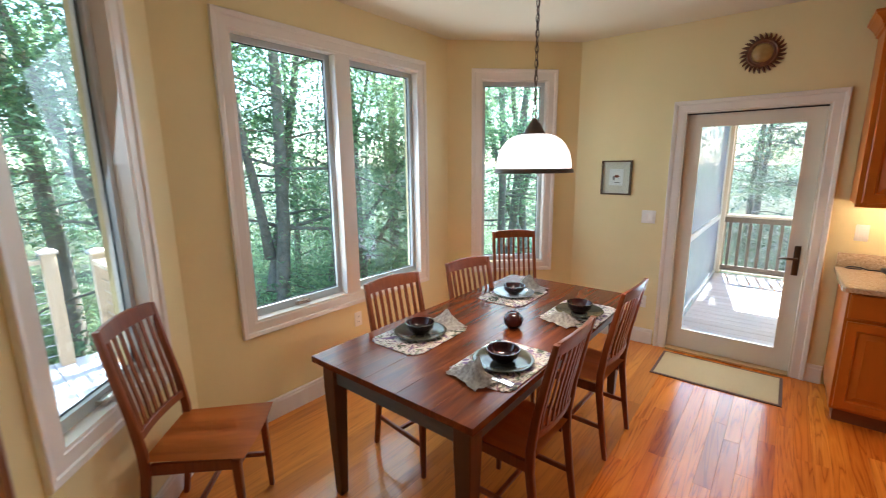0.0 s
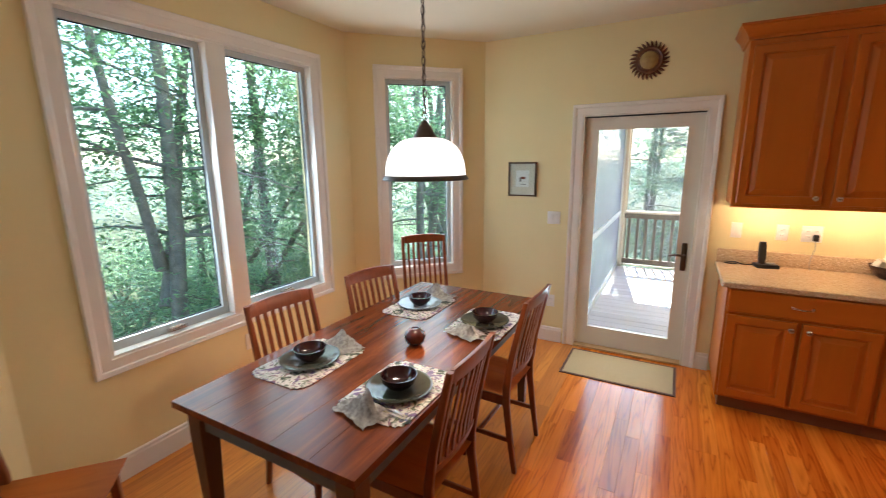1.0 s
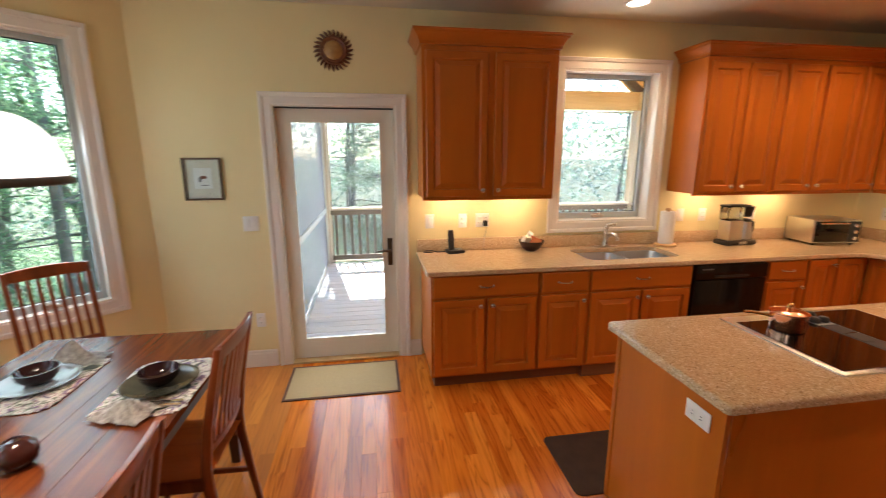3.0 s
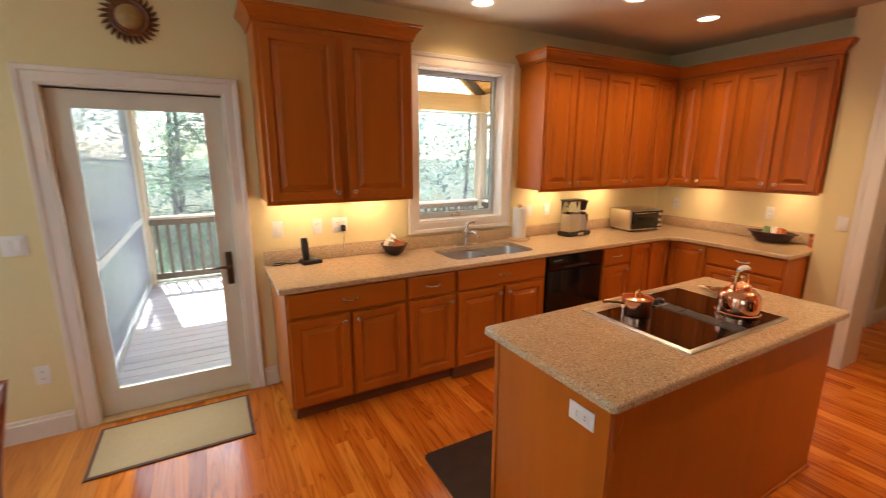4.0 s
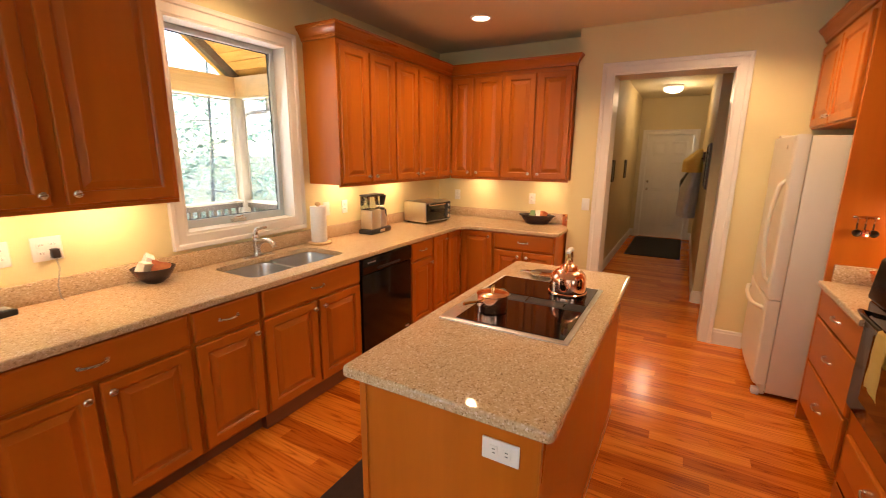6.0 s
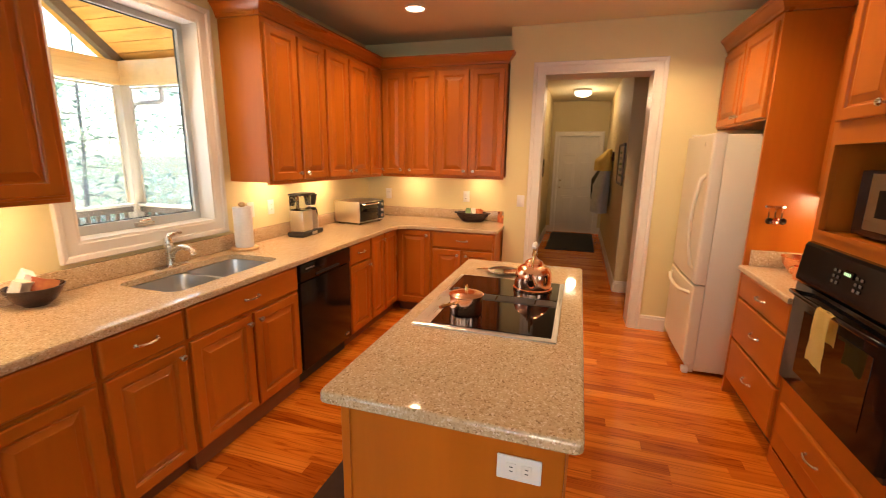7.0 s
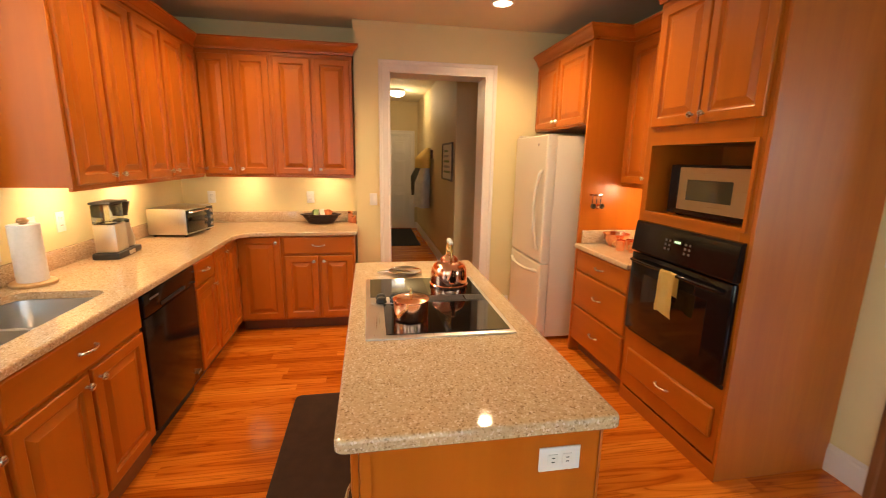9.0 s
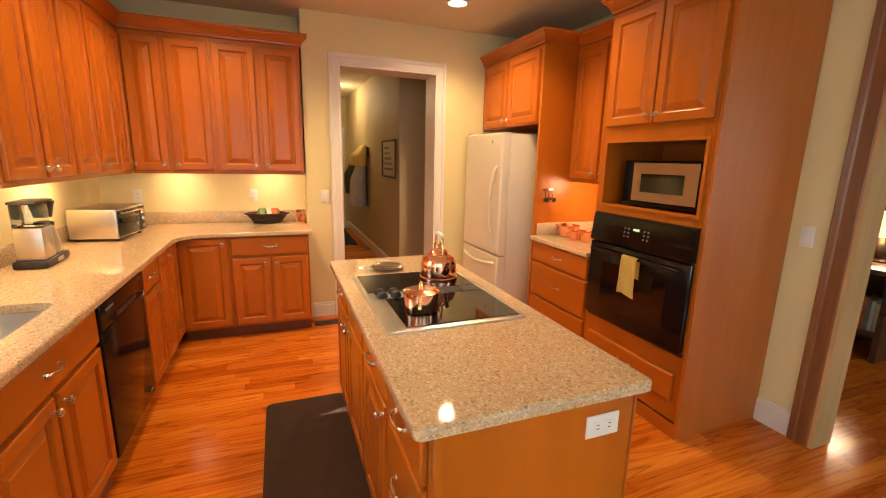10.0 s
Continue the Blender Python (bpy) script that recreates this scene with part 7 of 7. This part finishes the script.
def tree(m, seed, height, radius, material, low=2.0, fork=False, spread=2.6, label="leafy broad-leaved woodland tree"):
    rnd = random.Random(seed)
    t = thing("tree", m, label, "tree", "woodland trees")
    bm = bmesh.new()
    clumps = []
    stems = [(Vector((0, 0, -0.6)), Vector((rnd.uniform(-0.05, 0.05), rnd.uniform(-0.05, 0.05), 1)), height + 0.6, radius)]
    if fork:
        stems = [(Vector((0, 0, -0.6)), Vector((0.02, 0.03, 1)), height, radius), (Vector((0, 0, 2.6)), Vector((-0.30, 0.28, 1)), height * 0.7, radius * 0.7), (Vector((0, 0, 3.3)), Vector((0.24, -0.30, 1)), height * 0.6, radius * 0.55)]
    for p0, d, hgt, r0 in stems:
        pts, p, dd = [], p0.copy(), d.normalized()
        steps = 12
        for k in range(steps + 1):
            pts.append(p.copy())
            dd = (dd + Vector((rnd.uniform(-0.07, 0.07), rnd.uniform(-0.07, 0.07), 0.05))).normalized()
            p += dd * hgt / steps
        tube(bm, pts, [r0 * (1.25 if k == 0 else 1 - 0.82 * k / steps) for k in range(steps + 1)], 9)
        for k in range(2, steps + 1):
            for _ in range(3 if k > 3 else 1):
                q = pts[k]
                if q.z < low:
                    continue
                a = rnd.uniform(0, 6.28)
                ln = spread * rnd.uniform(0.5, 1.15) * (1.15 - 0.55 * k / steps)
                e = Vector((math.cos(a), math.sin(a), rnd.uniform(-0.05, 0.55)))
                br = [q + e * ln * f + Vector((0, 0, -0.25 * ln * f * f)) + Vector((rnd.uniform(-0.08, 0.08), rnd.uniform(-0.08, 0.08), 0)) for f in (0, 0.35, 0.7, 1.0)]
                rb = r0 * 0.28 * (1.1 - 0.7 * k / steps)
                tube(bm, br, [rb, rb * 0.7, rb * 0.4, rb * 0.12], 5)
                for f in (0.45, 0.75, 1.0):
                    c = br[0].lerp(br[3], f) + Vector((rnd.uniform(-0.4, 0.4), rnd.uniform(-0.4, 0.4), rnd.uniform(-0.25, 0.3)))
                    clumps.append((c, rnd.uniform(0.45, 0.95)))
    part("trunk", bm, M_BARK, t, "grey-brown bark trunk and limbs", smooth=60)
    cr = new("crown", leaf_mesh("crown", clumps, 105, 0.060, material, rnd))
    cr.parent = t
    cr["label"] = "airy crown of small green leaves"
    return t


def shrub(m, seed, material):
    rnd = random.Random(seed)
    t = thing("shrub", m, "leafy green understorey shrub", "shrub", "understorey shrubs")
    bm = bmesh.new()
    cl = []
    for k in range(9):
        a, ln = rnd.uniform(0, 6.28), rnd.uniform(1.2, 2.8)
        e = Vector((math.cos(a) * 0.5, math.sin(a) * 0.5, 1)).normalized()
        tube(bm, [Vector((0, 0, -0.4)), e * ln * 0.5 + Vector((rnd.uniform(-0.1, 0.1), 0, 0)), e * ln], [0.035, 0.022, 0.006], 5)
        for f in (0.4, 0.6, 0.8, 1.0):
            cl.append((e * ln * f + Vector((rnd.uniform(-0.4, 0.4), rnd.uniform(-0.4, 0.4), 0)), 0.5))
    part("stems", bm, M_BARK, t, smooth=60)
    cr = new("foliage", leaf_mesh("foliage", cl, 80, 0.058, material, rnd))
    cr.parent = t
    return t


def clear_of_house(x, y, gap=2.4):
    boxes = ((-1.2, 12.3, -4.2, 5.7), (0.6, 6.5, 5.5, 9.5), (-3.7, -1.0, -2.8, 2.6))
    return all(not (a - gap < x < b + gap and c - gap < y < d + gap) for a, b, c, d in boxes)


VAR = [tree(pose(-6.2, 5.6, GZ), 11, 13.5, 0.17, M_LEAF, 2.6, True, 2.6, "forked leafy tree close to the bay window"),
       tree(pose(-6.6, 8.4, GZ), 12, 15.5, 0.16, M_LEAF2, 3.0, False, 2.4),
       tree(pose(-9.2, 2.9, GZ), 13, 16.0, 0.20, M_LEAF2, 2.2, False, 2.8),
       tree(pose(-3.9, 10.4, GZ), 14, 14.0, 0.13, M_LEAF, 1.8, False, 2.5),
       tree(pose(-7.4, 6.6, GZ, 0, 24, 40), 15, 8.5, 0.10, M_LEAF, 2.0, True, 2.0, "leaning slender woodland tree")]
rnd = random.Random(5)
spots = [(-6.2, 5.6), (-6.6, 8.4), (-9.2, 2.9), (-3.9, 10.4), (-7.4, 6.6)]
fixed = [(-12.5, 4.6), (-5.6, 14.8), (-12.0, 9.8), (-9.6, 12.6), (-4.9, 12.4), (-8.2, 3.9), (-9.6, 0.8), (-12.4, 1.8), (-7.6, -1.8), (0.4, 25.0), (3.6, 23.5), (-1.8, 15.6), (-7.2, 0.4), (-10.8, -1.2), (2.2, 21.0), (6.4, 26.0), (10.6, 28.0), (7.6, 22.5), (15.5, 25.0), (19.0, 21.0)]
tries = 0
while len(fixed) < 41 and tries < 4000:
    tries += 1
    x, y = rnd.uniform(-26, 22), rnd.uniform(-10, 34)
    if clear_of_house(x, y, 4.0) and not (x > 0 and y < 8) and not (y > 9 and -0.35 < (x - 1.7) / (y - 3) < 0.4 and y < 18) and not (y > 9 and 0.4 < (x - 1.7) / (y - 3) < 1.15) and all(math.hypot(x - a, y - b) > 2.8 for a, b in spots + fixed):
        fixed.append((x, y))
for i, (x, y) in enumerate(fixed):
    t = copy_thing(VAR[(i * 3 + 1) % 4], pose(x, y, GZ, rnd.uniform(-3, 3), rnd.uniform(-3, 3), rnd.uniform(0, 360)))
    tagged(t, "leafy broad-leaved woodland tree")
S0 = shrub(pose(-5.4, 4.3, GZ), 3, M_LEAF)
S1 = shrub(pose(-5.2, 7.0, GZ), 4, M_LEAF2)
done, tries = [], 0
while len(done) < 95 and tries < 4000:
    tries += 1
    x, y = rnd.uniform(-17, 12), rnd.uniform(-5, 22)
    if clear_of_house(x, y, 2.0) and not (x > 1 and y < 9) and all(math.hypot(x - a, y - b) > 1.2 for a, b in done):
        done.append((x, y))
        copy_thing((S0, S1)[len(done) % 2], pose(x, y, GZ, 0, 0, rnd.uniform(0, 360)))
cl = []
for k in range(1500):
    a = rnd.uniform(radians(40), radians(250)) if k % 4 else rnd.uniform(radians(55), radians(115))
    d = rnd.uniform(30, 52)
    cl.append((Vector((math.cos(a) * d, math.sin(a) * d + 3, GZ + rnd.uniform(0, 10))), rnd.uniform(1.0, 2.2)))
far = new("far_woods", leaf_mesh("far_woods", cl, 24, 0.30, M_LEAF_HAZED, rnd))
tagged(far, "far leafy woodland beyond the near trees", "woods", kind="stuff")

# ---- floor boards, laid last ----
BW, GAP = 0.083, 0.0004
board_meshes = {}


def board_mesh(length):
    if length not in board_meshes:
        bm = box(bmesh.new(), GAP / 2, BW - GAP / 2, GAP / 2, length - GAP / 2, -0.018, 0.0)
        bmesh.ops.bevel(bm, geom=[e for e in bm.edges if all(v.co.z > -0.001 for v in e.verts)], offset=0.0005, segments=1, affect="EDGES")
        board_meshes[length] = mesh_of(bm, "floor_board", M_PLANK)
    return board_meshes[length]


rnd = random.Random(21)
rest_v, rest_f, pale_v, pale_f = [], [], [], []


def rest_board(x, y0, y1):
    g = GAP / 2
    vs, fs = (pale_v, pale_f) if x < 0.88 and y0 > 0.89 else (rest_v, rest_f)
    i = len(vs)
    vs.extend([(x + g, y0 + g, -0.018), (x + BW - g, y0 + g, -0.018), (x + BW - g, y1 - g, -0.018), (x + g, y1 - g, -0.018), (x + g, y0 + g, 0), (x + BW - g, y0 + g, 0), (x + BW - g, y1 - g, 0), (x + g, y1 - g, 0)])
    fs.extend([tuple(i + k for k in f) for f in ((4, 5, 6, 7), (0, 1, 5, 4), (1, 2, 6, 5), (2, 3, 7, 6), (3, 0, 4, 7))])


def floor_area(x0, x1, y0, y1, near):
    x = x0
    while x < x1 - 0.01:
        y = y0 - rnd.uniform(0, 1.2)
        while y < y1:
            L = rnd.choice((0.5, 0.7, 0.9, 1.1, 1.3, 1.5))
            a, b = max(y, y0), min(y + L, y1)
            if b - a > 0.03:
                if near(x, (a + b) / 2):
                    ob = new("floor_board", board_mesh(round(b - a, 2)))
                    ob.parent = floor
                    ob.location = (x, a, 0)
                else:
                    rest_board(x, a, b)
            y += L
        x += BW


floor_area(-0.97, 6.30, 0.9, 5.59, lambda x, y: (1.0 < x < 5.6 and 3.2 < y < 4.9) or (0.89 < x < 2.7 and 2.0 < y < 3.3))
floor_area(6.31, 11.50, 0.9, 3.86, lambda x, y: False)
floor_area(-0.97, 7.1, -3.7, 0.895, lambda x, y: False)
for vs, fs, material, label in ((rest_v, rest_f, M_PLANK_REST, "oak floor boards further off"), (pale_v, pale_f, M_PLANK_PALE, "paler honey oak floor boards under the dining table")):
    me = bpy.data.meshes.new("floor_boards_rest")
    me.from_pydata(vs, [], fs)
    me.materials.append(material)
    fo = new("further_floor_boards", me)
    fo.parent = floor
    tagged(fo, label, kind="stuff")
